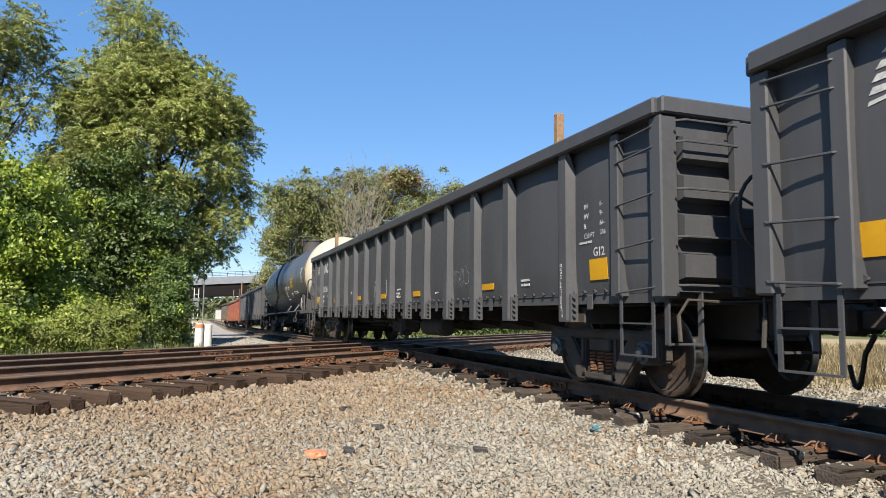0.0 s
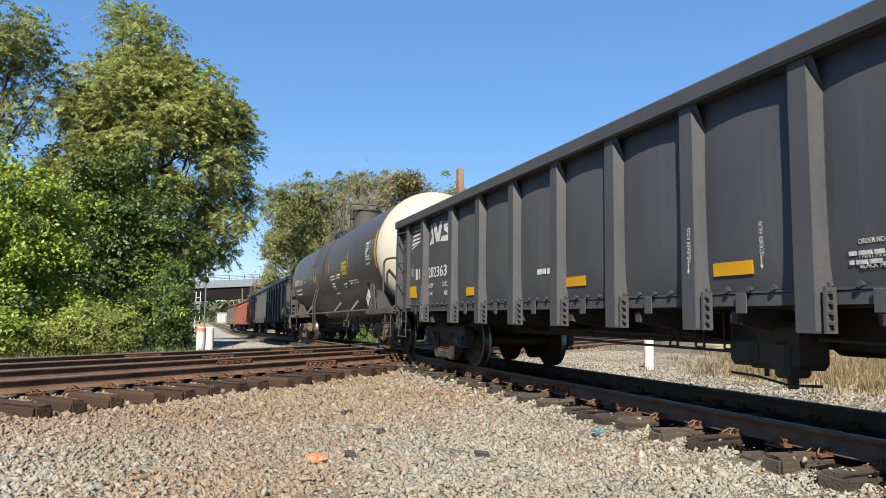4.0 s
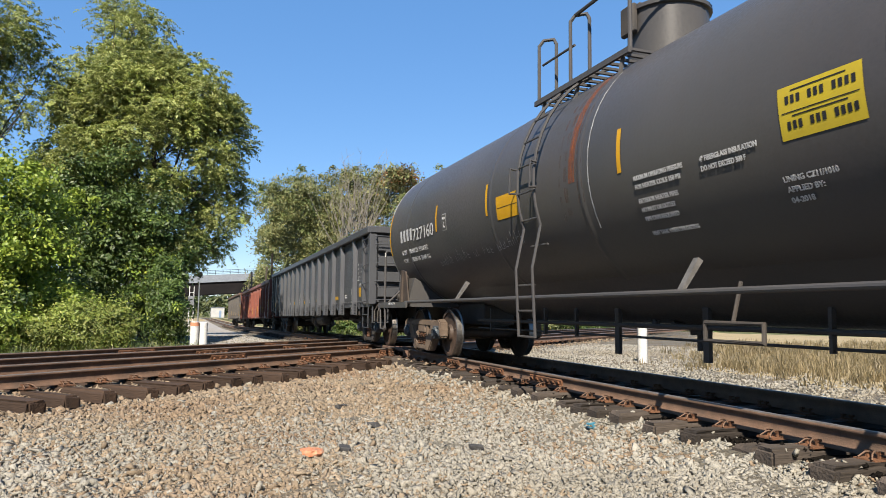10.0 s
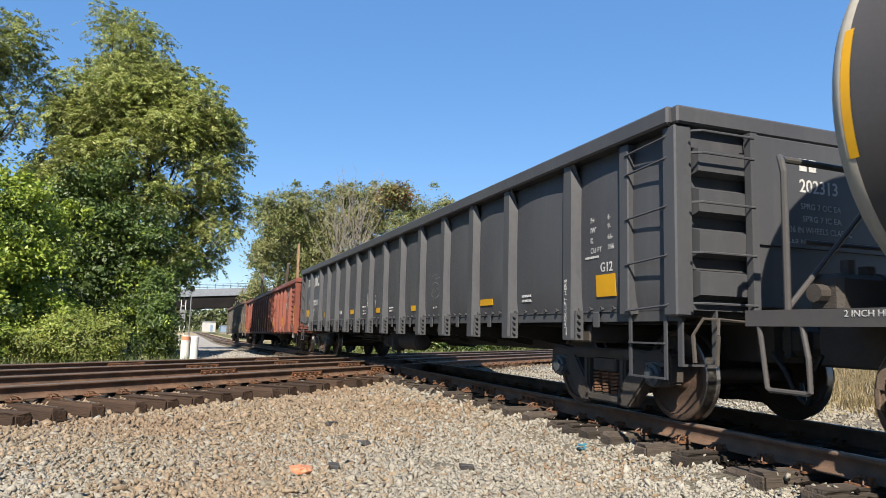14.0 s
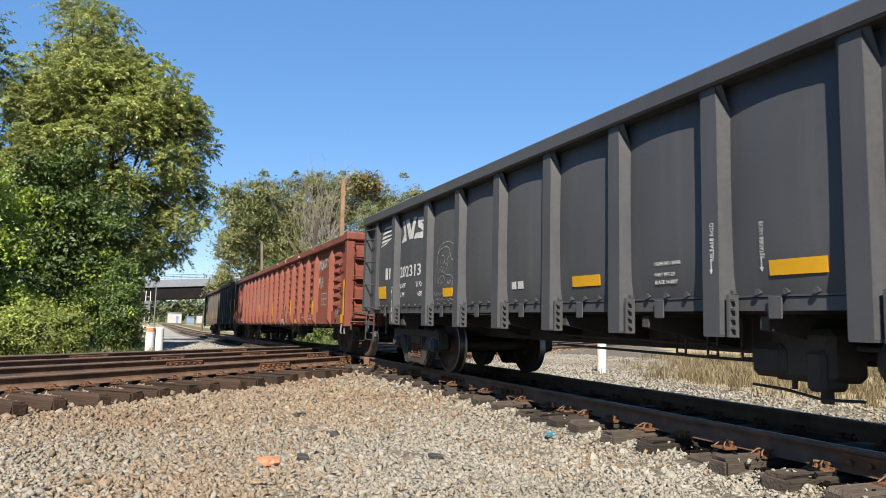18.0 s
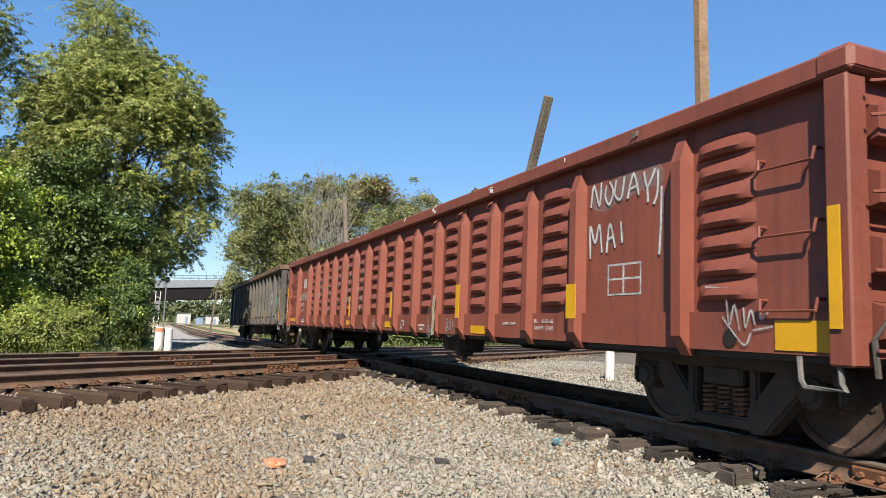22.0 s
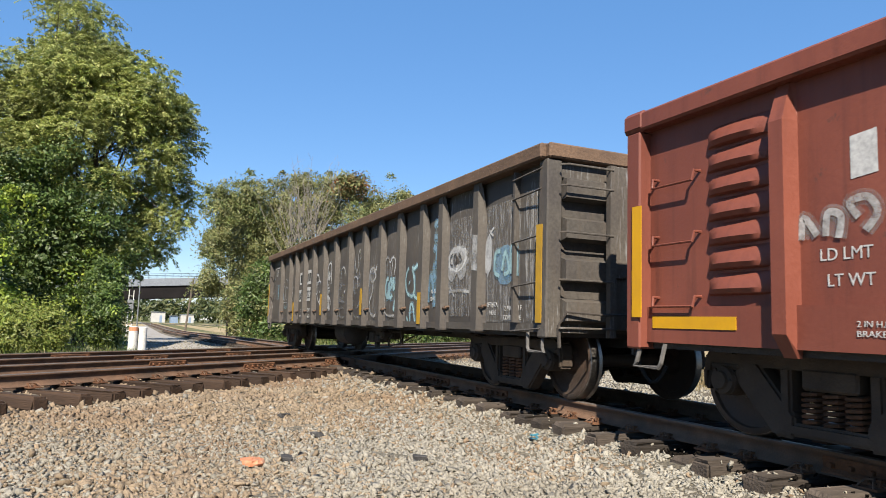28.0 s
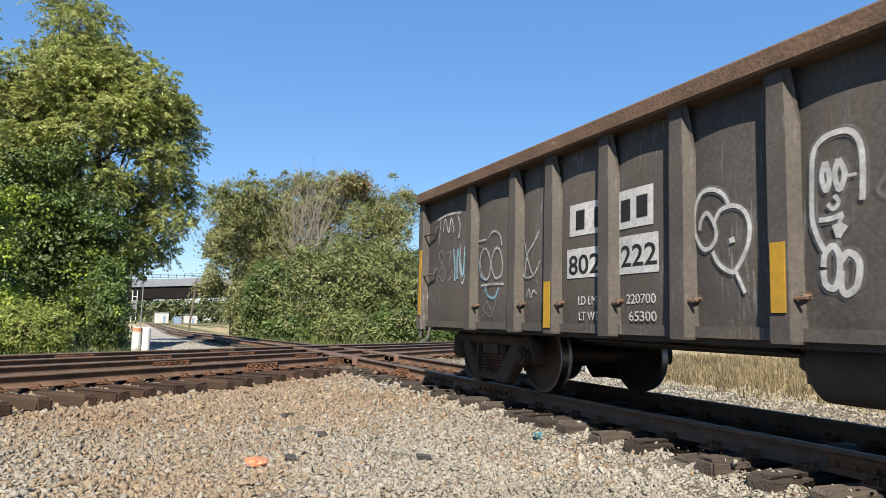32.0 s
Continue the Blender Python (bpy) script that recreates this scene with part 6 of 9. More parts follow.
def black_gondola(number, shift, label):
    car = gondola("gondola_car", 10.06, 2.915, 1.08, BLACK_POSTS, M["black"], M["black"], HW, 0.30, label, "truck_dark", CAP_BLUE, 8.28, lip=0.18)
    black_fittings(car, 10.06, HW, 1.08, BLACK_POSTS)
    x = -HW - 0.0095
    plates(car, HW, [(9.0 - 0.185 + 0.03, 9.53 - 0.185, 1.25, 1.48, 0), (5.78, 6.12, 1.22, 1.35, 0), (2.45 + shift, 2.93 + shift, 1.24, 1.35, 0), (-0.05 + shift, 0.41 + shift, 1.23, 1.34, 0), (-2.61 + shift, -2.13 + shift, 1.22, 1.32, 0),
                     (-6.12, -5.65, 1.23, 1.32, 0), (-9.1, -8.74, 1.24, 1.47, 0)], M["yellow"])
    marks(car, x, [[(8.53, 2.61), (8.52, 2.57), (9.06, 2.56), (9.01, 2.6)], [(8.52, 2.54), (8.53, 2.5), (9.1, 2.46), (9.06, 2.51)], [(8.54, 2.44), (8.61, 2.41), (9.13, 2.38), (9.09, 2.43)], [(8.61, 2.37), (8.69, 2.33), (9.15, 2.3), (9.12, 2.35)], [(8.75, 2.32), (8.85, 2.28), (9.16, 2.23), (9.15, 2.26)]], M["white"])      # slanted stripes of the emblem
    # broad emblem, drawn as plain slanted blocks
    marks(car, x, [[(8.08, 2.21), (7.76, 2.23), (7.81, 2.41), (7.94, 2.61), (8.06, 2.59), (7.91, 2.37)], [(7.88, 2.62), (7.68, 2.6), (7.44, 2.24), (7.62, 2.24)], [(7.57, 2.25), (7.43, 2.24), (7.31, 2.6), (7.46, 2.61)], [(7.25, 2.58), (6.87, 2.56), (6.89, 2.48), (7.19, 2.49)], [(7.26, 2.56), (7.13, 2.5), (6.98, 2.42), (6.9, 2.35), (6.95, 2.28), (7.08, 2.36), (7.22, 2.42)], [(7.39, 2.23), (6.98, 2.21), (6.89, 2.28), (6.92, 2.35), (7.03, 2.32), (7.32, 2.32)]], M["white"])
    lettering(car, number, x, 8.12, 1.605, 0.195, M["white"], 1.06, bold=0.004)
    marks(car, x, [[(8.86, 1.82), (8.73, 1.81), (8.73, 1.605), (8.86, 1.60)], [(8.67, 1.81), (8.54, 1.80), (8.54, 1.605), (8.67, 1.605)]], M["white"])
    lettering(car, "LD LMT", x, 8.10, 1.415, 0.085, M["white"], 0.34)
    lettering(car, "217200", x, 7.27, 1.415, 0.085, M["white"], 0.36)
    lettering(car, "LT WT", x, 8.10, 1.26, 0.085, M["white"], 0.28)
    lettering(car, "68800", x, 7.20, 1.26, 0.085, M["white"], 0.30)
    up = SIDE @ Matrix.Rotation(radians(90), 4, 'Z')
    for yp in (8.25, -8.25):
        lettering(car, "JACK-LIFT HERE", -HW - 0.14, yp - 0.03, 0.90, 0.045, M["white"], 0.55, basis=up)
    for k, (a, b) in enumerate((("IH", 2.05), ("IW", 1.94), ("IL", 1.83), ("CU FT", 1.72))):
        lettering(car, a, x, -8.635, b - 0.01, 0.062, M["white"])
    ye = -10.06 - 0.113
    marks_end = ((-0.14, 2.45), (-0.02, 2.45))
    for xx, z in marks_end:
        bm = B()
        box(bm, xx, xx + 0.09, ye - 0.002, ye + 0.001, z, z + 0.12)
        part("writing_bar", bm, M["white"], car)
    lettering(car, number, -0.145, ye, 2.245, 0.13, M["white"], 0.49, basis=FRONT, bold=0.002)
    for tx, xx, z, w in (("SPRG 7 OC EA", -0.14, 2.08, 0.52), ("SPRG 7 IC EA", -0.12, 1.96, 0.50), ("36 IN WHEELS CLASS C", -0.286, 1.85, 0.80), ("AAR NG 24 BRAKE BEAM", -0.333, 1.73, 0.88)):
        lettering(car, tx, xx, ye, z, 0.06, M["white"], w, basis=FRONT)
    lettering(car, "G12", x, -8.835, 1.50, 0.10, M["white"], 0.225, bold=0.002)
    for b, z in (("6-", 2.04), ("9-", 1.94), ("66-", 1.83), ("356", 1.725)):
        lettering(car, b, x, -8.98, z, 0.055, M["white"])
    bars(car, x, -8.52, 1.655, 0.33, 0.025, M["white"], 1, 0.03, 3)
    lettering(car, "RELEASE ROD", -HW - 0.14, 0.57, 1.36, 0.04, M["white"], 0.30, basis=up)
    lettering(car, "RETAINER VALVE", x, 0.17 if shift else -0.17, 1.36, 0.04, M["white"], 0.27, basis=up)
    lettering(car, "BLT 01-17", x, -3.5 + 0.5 * shift, 1.235, 0.035, M["white"], 0.18)
    for yy, z, xx in ((0.60, 1.26, -HW - 0.139), (0.20 if shift else -0.14, 1.26, x), (8.22, 0.82, -HW - 0.139), (-8.28, 0.82, -HW - 0.139)):
        marks(car, xx, [[(yy + 0.006, z + 0.03), (yy - 0.006, z + 0.03), (yy - 0.006, z + 0.1), (yy + 0.006, z + 0.1)], [(yy, z), (yy - 0.018, z + 0.035), (yy + 0.018, z + 0.035)]], M["white"], "arrow")
    for k, tx in enumerate(("ORDER NO 160048", "PAINT MFG DF", "BLACK 14-8827")):
        lettering(car, tx, x, 1.36 if shift else -0.98, 1.375 - k * 0.065 - (0.03 if k else 0), 0.035, M["white"], 0.0215 * len(tx))
    for yy in (-7.0, 4.5, -0.9):
        bars(car, x, yy, 1.30, 0.3, 0.03, M["white"], 2, 0.03, int(yy * 10))
    return car

# ---- the cars ----
gon_a = black_gondola("202340", 0.0, "black painted gondola car with white emblem stripes")
hand_brake(gon_a, 10.08, -0.90, 1.75, M["truck_dark"], r=0.38, reach=0.48)
gon_b = black_gondola("202363", 0.0, "long black gondola car with outside posts and white numbers")
gon_c = black_gondola("202313", -0.28, "black gondola car with a chalk drawing near its end")
X_BLK = -HW - 0.0095
RING_Y = -3.77
scribble(gon_b, X_BLK, -5.15, -4.4, 1.3, 1.66, 0.007, M["dim_white"], 5, 4)
scribble(gon_b, X_BLK, 8.95, 9.35, 1.6, 1.9, 0.014, M["dim_white"], 8, 4)
bars(gon_b, X_BLK, 3.6, 1.42, 0.35, 0.07, M["white"], 1)
bm = B()
ribbon(bm, [(RING_Y + 0.20 * math.cos(a), 1.55 + 0.135 * math.sin(a)) for a in np.linspace(0.5, 6.0, 30)], 0.006, X_BLK)
part("chalk_drawing", bm, M["dim_white"], gon_c)
bm = B()
ribbon(bm, [(RING_Y + a, 1.47 + b * 0.7) for a, b in ((0.18, 0.0), (0.10, 0.16), (0.02, 0.06), (-0.08, 0.18), (-0.2, 0.1))], 0.006, X_BLK)
part("chalk_drawing", bm, M["dim_white"], gon_c)
bm = B()
ribbon(bm, [(RING_Y + a, 1.74 + b * 0.8) for a, b in ((0.16, 0.06), (0.02, 0.12), (-0.1, 0.08), (-0.02, 0.0), (-0.2, 0.03))], 0.006, X_BLK)
part("chalk_drawing", bm, M["dim_white"], gon_c)
for line in [[(6.4, 1.42), (6.39, 1.57), (6.31, 1.72), (6.3, 1.87), (6.19, 1.99), (6.0, 2.04), (5.83, 2.03), (5.7, 1.96), (5.64, 1.87), (5.68, 1.79), (5.61, 1.69), (5.58, 1.6), (5.62, 1.52), (5.67, 1.48)], [(6.31, 1.78), (6.27, 1.9), (6.17, 1.94), (6.04, 1.97), (5.9, 1.95), (5.85, 1.88), (5.89, 1.8)], [(6.15, 1.83), (6.16, 1.73), (6.1, 1.61), (6.05, 1.58), (5.96, 1.63), (5.9, 1.72), (5.93, 1.81)], [(6.12, 1.84), (6.04, 1.83), (6.02, 1.75), (6.08, 1.72)], [(6.02, 1.74), (5.98, 1.7), (5.94, 1.72)], [(6.09, 1.66), (6.05, 1.65), (6.02, 1.66)], [(6.28, 1.37), (6.26, 1.46), (6.18, 1.52), (6.08, 1.54), (6.02, 1.47), (6.01, 1.38)], [(6.0, 1.57), (5.94, 1.55), (5.84, 1.54), (5.76, 1.5), (5.74, 1.41), (5.79, 1.37)], [(5.83, 1.86), (5.8, 1.78), (5.7, 1.74), (5.68, 1.69)], [(6.31, 1.43), (6.27, 1.59), (6.2, 1.64), (6.12, 1.59)], [(6.2, 1.41), (6.19, 1.47)], [(6.14, 1.38), (6.12, 1.45), (6.17, 1.42)], [(5.94, 1.38), (5.91, 1.45), (5.87, 1.4), (5.82, 1.46), (5.79, 1.39), (5.74, 1.44), (5.68, 1.4), (5.6, 1.42)]]:
    spray(gon_c, line, 0.007, "d", X_BLK, "chalk_drawing")
for line in [[(6.5, 1.27), (6.47, 1.3), (6.45, 1.25), (6.38, 1.26), (6.35, 1.3), (6.32, 1.25), (6.26, 1.28), (6.23, 1.24), (6.16, 1.29), (6.11, 1.26)], [(6.44, 1.18), (6.38, 1.2), (6.32, 1.18), (6.26, 1.21), (6.2, 1.17), (6.13, 1.2), (6.05, 1.17), (5.98, 1.21), (5.92, 1.16), (5.85, 1.2), (5.78, 1.17), (5.72, 1.2), (5.64, 1.17)]]:
    spray(gon_c, line, 0.006, "d", X_BLK, "chalk_drawing")
bars(gon_c, X_BLK, 3.98, 1.26, 0.26, 0.09, M["white"], 1, 0.02, 4)


def stake(car, y, ztop, lean, mat, w=0.14, x=-1.27, z0=1.12, name="stake"):
    bm = B()
    a, b = Vector((x, y, z0)), Vector((x, y + lean, ztop))
    d = b - a
    m = Matrix.Translation((a + b) / 2) @ d.to_track_quat('Z', 'Y').to_matrix().to_4x4()
    box(bm, -0.05, 0.05, -w / 2, w / 2, -d.length / 2, d.length / 2, m, 0.008)
    part(name, bm, mat, car, "rough timber stake standing inside the car")




def near_reservoir(car, y0, y1):
    """An air reservoir slung under the floor on the near side."""
    bm = B()
    lathe(bm, [(y0, 0.001), (y0 + 0.01, 0.13), (y0 + 0.07, 0.19), (y1 - 0.07, 0.19), (y1 - 0.01, 0.13), (y1, 0.001)], 'y', 20)
    part("air_reservoir", bm, M["truck_dark"], car, at=pose(-0.9, 0, 0.64), smooth=True)
    for y in (y0 + 0.3, y1 - 0.3):
        bm = B()
        box(bm, -0.93, -0.87, y - 0.03, y + 0.03, 0.80, 0.98)
        part("reservoir_hanger", bm, M["truck_dark"], car)


near_reservoir(gon_b, -2.65, -1.4)
near_reservoir(gon_c, -1.57, -0.32)
stake(gon_b, -7.7, 3.44, 0.0, M["wood"], 0.10)
stake(gon_b, 6.9, 3.50, 0.12, M["wood"])

# red car
RED_POSTS = [-8.48, -6.9, -5.88, -4.9, -3.92, -2.94, -1.96, -0.98, 0, 0.98, 1.96, 2.94, 3.92, 4.9, 5.88, 6.9, 8.48]
red = gondola("gondola_car", 10.02, 2.77, 0.74, RED_POSTS, M["red"], M["red"], HW, 0.06, "faded red-brown gondola car with ribbed side panels", "truck", CAP_DARK, 8.49, ribs=True, post_w=0.115)


def rib_mesh(w):
    """A pressed rib: a wedge that swells out of the panel and dies away at both ends."""
    bm = B()
    n = 8
    rows = []
    for i in range(n + 1):
        f = i / n
        y = (f - 0.5) * w
        k = math.sin(math.pi * min(1, max(0, f))) ** 0.45 if 0 < f < 1 else 0.0
        rows.append([bm.verts.new(p) for p in ((0, y, 0.10), (-0.055 * k, y, 0.045), (-0.088 * k, y, -0.03), (-0.06 * k, y, -0.065), (0, y, -0.08))])
    for a, b in zip(rows, rows[1:]):
        for j in range(4):
            bm.faces.new((a[j], a[j + 1], b[j + 1], b[j]))
    bmesh.ops.remove_doubles(bm, verts=bm.verts, dist=0.0005)
    bmesh.ops.recalc_face_normals(bm, faces=bm.faces)
    me = mesh_of("rib", bm, M["red"], True)
    return me


M["cream"] = mk("cream_paint_splash", [(0.30, 0.27, 0.19), (0.24, 0.20, 0.13)], 6, 0.7, bump=0.0, thin=(0.6, 1.2))
M["hole_shade"] = mk("hole_shade_dark", [(0.008, 0.007, 0.006), (0.012, 0.010, 0.009)], 5, 0.9, bump=0)
RIB_S, RIB_L = rib_mesh(0.62), rib_mesh(0.62)
for a, b in zip(RED_POSTS, RED_POSTS[1:]):
    if b - a > 1.2:
        continue                # plain lettered panels
    for k in range(7):
        part("rib", RIB_S, None, red, at=pose(-HW - 0.004, (a + b) / 2, 1.20 + k * 0.195))
for yc in (-8.92, 8.92):
    for k in range(7):
        part("rib", RIB_L, None, red, at=pose(-HW - 0.004, yc, 1.20 + k * 0.195))
for sx in (-1, 1):
    for q in (-1, 1):
        bm = B()
        box(bm, min(sx * (HW + 0.145), sx * (HW - 0.35)), max(sx * (HW + 0.145), sx * (HW - 0.35)), min(q * 9.84, q * 10.13), max(q * 9.84, q * 10.13), 2.592, 2.79, bev=0.04)
        part("corner_cap", bm, M["red"], red)
XR = -HW - 0.012
XS = -HW - 0.056
plates(red, HW, [(-6.98, -6.80, 0.98, 1.34, 0.125), (-4.72, -4.24, 0.77, 0.88, 0.045), (-3.98, -3.86, 0.98, 1.46, 0.125), (-0.92, -0.80, 0.98, 1.46, 0.125), (-0.74, -0.30, 0.80, 0.91, 0.045),
                 (2.06, 2.16, 1.0, 1.45, 0.125), (2.3, 2.6, 0.82, 0.92, 0.045), (-9.9, -9.42, 0.765, 0.975, 0.045), (8.92, 9.82, 0.86, 0.96, 0.045), (9.86, 9.98, 0.95, 1.92, 0.135), (-10.02, -9.93, 0.92, 1.72, 0.135),
                 (6.0, 6.3, 0.84, 0.94, 0.045)], M["yellow"])
# faded owner's marks on the far lettered panel, as plain blocks, and the readable weights
marks(red, XR, [[(8.02, 2.12), (7.84, 2.14), (7.84, 1.86), (8.02, 1.84)], [(7.78, 2.12), (7.62, 2.14), (7.62, 1.86), (7.78, 1.84)]], M["white"])
for line_ in [[(8.38, 1.48), (8.36, 1.63), (8.26, 1.5)], [(8.2, 1.49), (8.18, 1.64), (8.09, 1.61), (8.11, 1.47)], [(7.97, 1.59), (8.03, 1.69), (7.91, 1.71), (7.85, 1.61), (7.93, 1.5)], [(7.75, 1.69), (7.74, 1.49)], [(7.68, 1.69), (7.64, 1.48)], [(7.55, 1.71), (7.54, 1.47)], [(7.28, 1.58), (7.35, 1.65), (7.26, 1.7), (7.22, 1.64), (7.28, 1.58), (7.35, 1.52), (7.27, 1.46), (7.2, 1.51), (7.28, 1.58)]]:
    spray(red, line_, 0.05, "w", XR, "faded_mark")
lettering(red, "LD LMT", XR, 8.25, 1.33, 0.085, M["white"], 0.36)
lettering(red, "LT WT", XR, 8.2, 1.16, 0.085, M["white"], 0.32)
lettering(red, "201000", XR, 7.55, 1.33, 0.085, M["white"], 0.38)
lettering(red, "72090", XR, 7.50, 1.16, 0.085, M["white"], 0.33)
lettering(red, "2 IN H.F. COMP", XS, 7.98, 0.90, 0.04, M["white"], 0.4)
lettering(red, "BRAKE SHOES", XS, 7.98, 0.84, 0.04, M["white"], 0.4)
lettering(red, "IL  65-6", XS, -6.0, 0.93, 0.045, M["white"], 0.42)
lettering(red, "CU FT  3242", XS, -6.0, 0.85, 0.045, M["white"], 0.42)
lettering(red, "2 IN H.F. COMP", XS, -5.2, 0.90, 0.035, M["white"], 0.34)
lettering(red, "RETAINING", XS, -2.14, 0.84, 0.04, M["white"], 0.28)
lettering(red, "VALVE", XS, -2.2, 0.78, 0.04, M["white"], 0.17)
bm = B()
ribbon(bm, [(0.41 + 0.09 * math.cos(a), 0.865 + 0.075 * math.sin(a)) for a in np.linspace(0, 6.3, 22)], 0.014, XS)
part("painted_ring", bm, M["white"], red)
lettering(red, "S", XS, 0.45, 0.835, 0.07, M["white"])
marks(red, XS, [[(-1.20, 0.780), (-1.23, 0.780), (-1.29, 0.916), (-1.26, 0.916)], [(-1.26, 0.940), (-1.43, 0.940), (-1.44, 0.908), (-1.27, 0.908)], [(-1.38, 0.908), (-1.41, 0.908), (-1.43, 0.844), (-1.33, 0.844)], [(-1.21, 0.780), (-1.32, 0.796), (-1.32, 0.820), (-1.21, 0.812)]], M["dim_white"], "painted_mark")
scribble(red, XS, -3.6, -3.35, 0.78, 0.98, 0.012, M["dim_white"], 33, 3)
for line_ in [[(-7.07, 2.14), (-7.12, 2.36), (-7.22, 2.14), (-7.25, 2.38)], [(-7.34, 2.33), (-7.32, 2.21), (-7.39, 2.13), (-7.45, 2.25), (-7.39, 2.36)], [(-7.5, 2.36), (-7.48, 2.21), (-7.58, 2.16), (-7.63, 2.37)], [(-7.68, 2.14), (-7.77, 2.37), (-7.85, 2.15)], [(-7.72, 2.23), (-7.84, 2.25)], [(-7.92, 2.36), (-7.97, 2.21), (-8.08, 2.36)], [(-7.97, 2.21), (-7.98, 2.06)], [(-8.12, 2.34), (-8.11, 2.13), (-8.06, 2.03)], [(-7.07, 1.6), (-7.06, 1.94), (-7.15, 1.76), (-7.22, 1.94), (-7.27, 1.65)], [(-7.35, 1.64), (-7.4, 1.93), (-7.49, 1.68)], [(-7.36, 1.77), (-7.47, 1.8)], [(-7.58, 1.93), (-7.6, 1.72)], [(-8.17, 2.18), (-8.16, 1.82), (-8.14, 1.56)]]:
    spray(red, line_, 0.026, "W", XR)
blot_at = [(-7.3, 2.2), (-7.62, 2.27), (-7.95, 2.3)]
for k, (y, z) in enumerate(blot_at):
    blot(red, y, z, 0.26, 0.13, M["mist"], 90 + k, XR + 0.002)
marks(red, XR, [[(-7.36, 1.52), (-7.88, 1.52), (-7.88, 1.21), (-7.36, 1.21)]], M["dim_white"], "data_panel")
marks(red, XR - 0.001, [[(-7.385, 1.50), (-7.60, 1.50), (-7.60, 1.38), (-7.385, 1.38)], [(-7.63, 1.50), (-7.86, 1.50), (-7.86, 1.38), (-7.63, 1.38)], [(-7.385, 1.36), (-7.60, 1.36), (-7.60, 1.23), (-7.385, 1.23)],
                        [(-7.63, 1.36), (-7.86, 1.36), (-7.86, 1.23), (-7.63, 1.23)]], M["red"], "data_panel")
for y, z0, z1, w, x in ((-3.02, 0.72, 1.33, 0.11, -HW - 0.139), (-2.60, 0.72, 1.14, 0.07, XS - 0.002), (-2.70, 0.70, 0.86, 0.16, XS - 0.003)):
    bm = B()
    ribbon(bm, [(y + 0.015 * math.sin(i * 1.7), z0 + (z1 - z0) * i / 7) for i in range(8)], w, x)
    part("paint_splash", bm, M["cream"] if x < XS - 0.01 else M["mist"], red, "splash of cream paint run down the side")
for line_ in [[(-3.36, 0.86), (-3.42, 0.92), (-3.55, 0.92), (-3.66, 0.84), (-3.62, 0.74), (-3.48, 0.71), (-3.37, 0.77), (-3.36, 0.86)], [(-3.40, 0.84), (-3.50, 0.80), (-3.62, 0.86)], [(-3.42, 0.76), (-3.52, 0.88), (-3.60, 0.76)]]:
    spray(red, line_, 0.012, "d", XS)
rib_rng = random.Random(17)
for y, lo, hi in ((1.47, 0, 6), (2.45, 1, 6), (3.43, 1, 6), (4.41, 0, 5), (5.39, 2, 5)):
    for k in range(lo, hi):
        z = 1.20 + k * 0.195
        a = y + rib_rng.uniform(-0.12, 0.12)
        for d in (0.15, 0.02, -0.12):
            e = a + d + rib_rng.uniform(-0.03, 0.03)
            spray(red, [(e, z + 0.05), (e + rib_rng.uniform(-0.04, 0.04), z - 0.01), (e + rib_rng.uniform(-0.05, 0.05), z - 0.075)], rib_rng.uniform(0.016, 0.028), rib_rng.choice("wddb"), -HW - 0.084)
for y, z in ((-9.55, 2.14), (-9.55, 1.64), (-9.55, 1.10), (9.55, 2.12), (9.55, 1.62), (9.55, 1.10)):
    bm = B()
    rung(bm, [(-HW, y - 0.24, z + 0.02), (-HW - 0.08, y - 0.24, z + 0.02), (-HW - 0.09, y - 0.23, z - 0.06), (-HW - 0.09, y + 0.23, z - 0.06), (-HW - 0.08, y + 0.24, z + 0.02), (-HW, y + 0.24, z + 0.02)], 0.013)
    part("grab_iron", bm, M["red"], red)
for line_ in [[(-8.97, 1.14), (-9.0, 0.94), (-9.05, 1.09), (-9.1, 0.9)], [(-9.14, 1.07), (-9.16, 0.92), (-9.21, 1.05), (-9.25, 0.94)], [(-9.29, 1.09), (-9.31, 0.98), (-9.38, 1.05)], [(-8.75, 1.24), (-8.99, 1.22)], [(-8.93, 1.0), (-9.04, 0.88), (-9.15, 0.79), (-9.21, 0.88)], [(-9.23, 0.9), (-9.41, 0.93)]]:
    spray(red, line_, 0.013, "w", XS)
# flat disc in the dark of a hole's inside; the sill is uncut
bm = B()
rod(bm, (XS - 0.001, -9.0, 0.84), (XS - 0.004, -9.0, 0.84), 0.07, 16)
part("drain_hole", bm, M["hole_shade"], red, "flat disc on the sill, dark as the shade inside a round hole")
for y in RED_POSTS[3:6]:
    bm = B()
    rung(bm, [(-HW - 0.11, y - 0.03, 2.52), (-HW - 0.17, y - 0.03, 2.48), (-HW - 0.17, y + 0.03, 2.44), (-HW - 0.12, y + 0.03, 2.42)], 0.01)
    part("tie_down_hook", bm, M["red"], red)
stake(red, -8.52, 4.3, 0.06, M["wood"], 0.085)
stake(red, -4.62, 3.74, -1.25, M["oldwood"], 0.085)
stake(red, 3.35, 4.12, 0.92, M["oldwood"], 0.085)
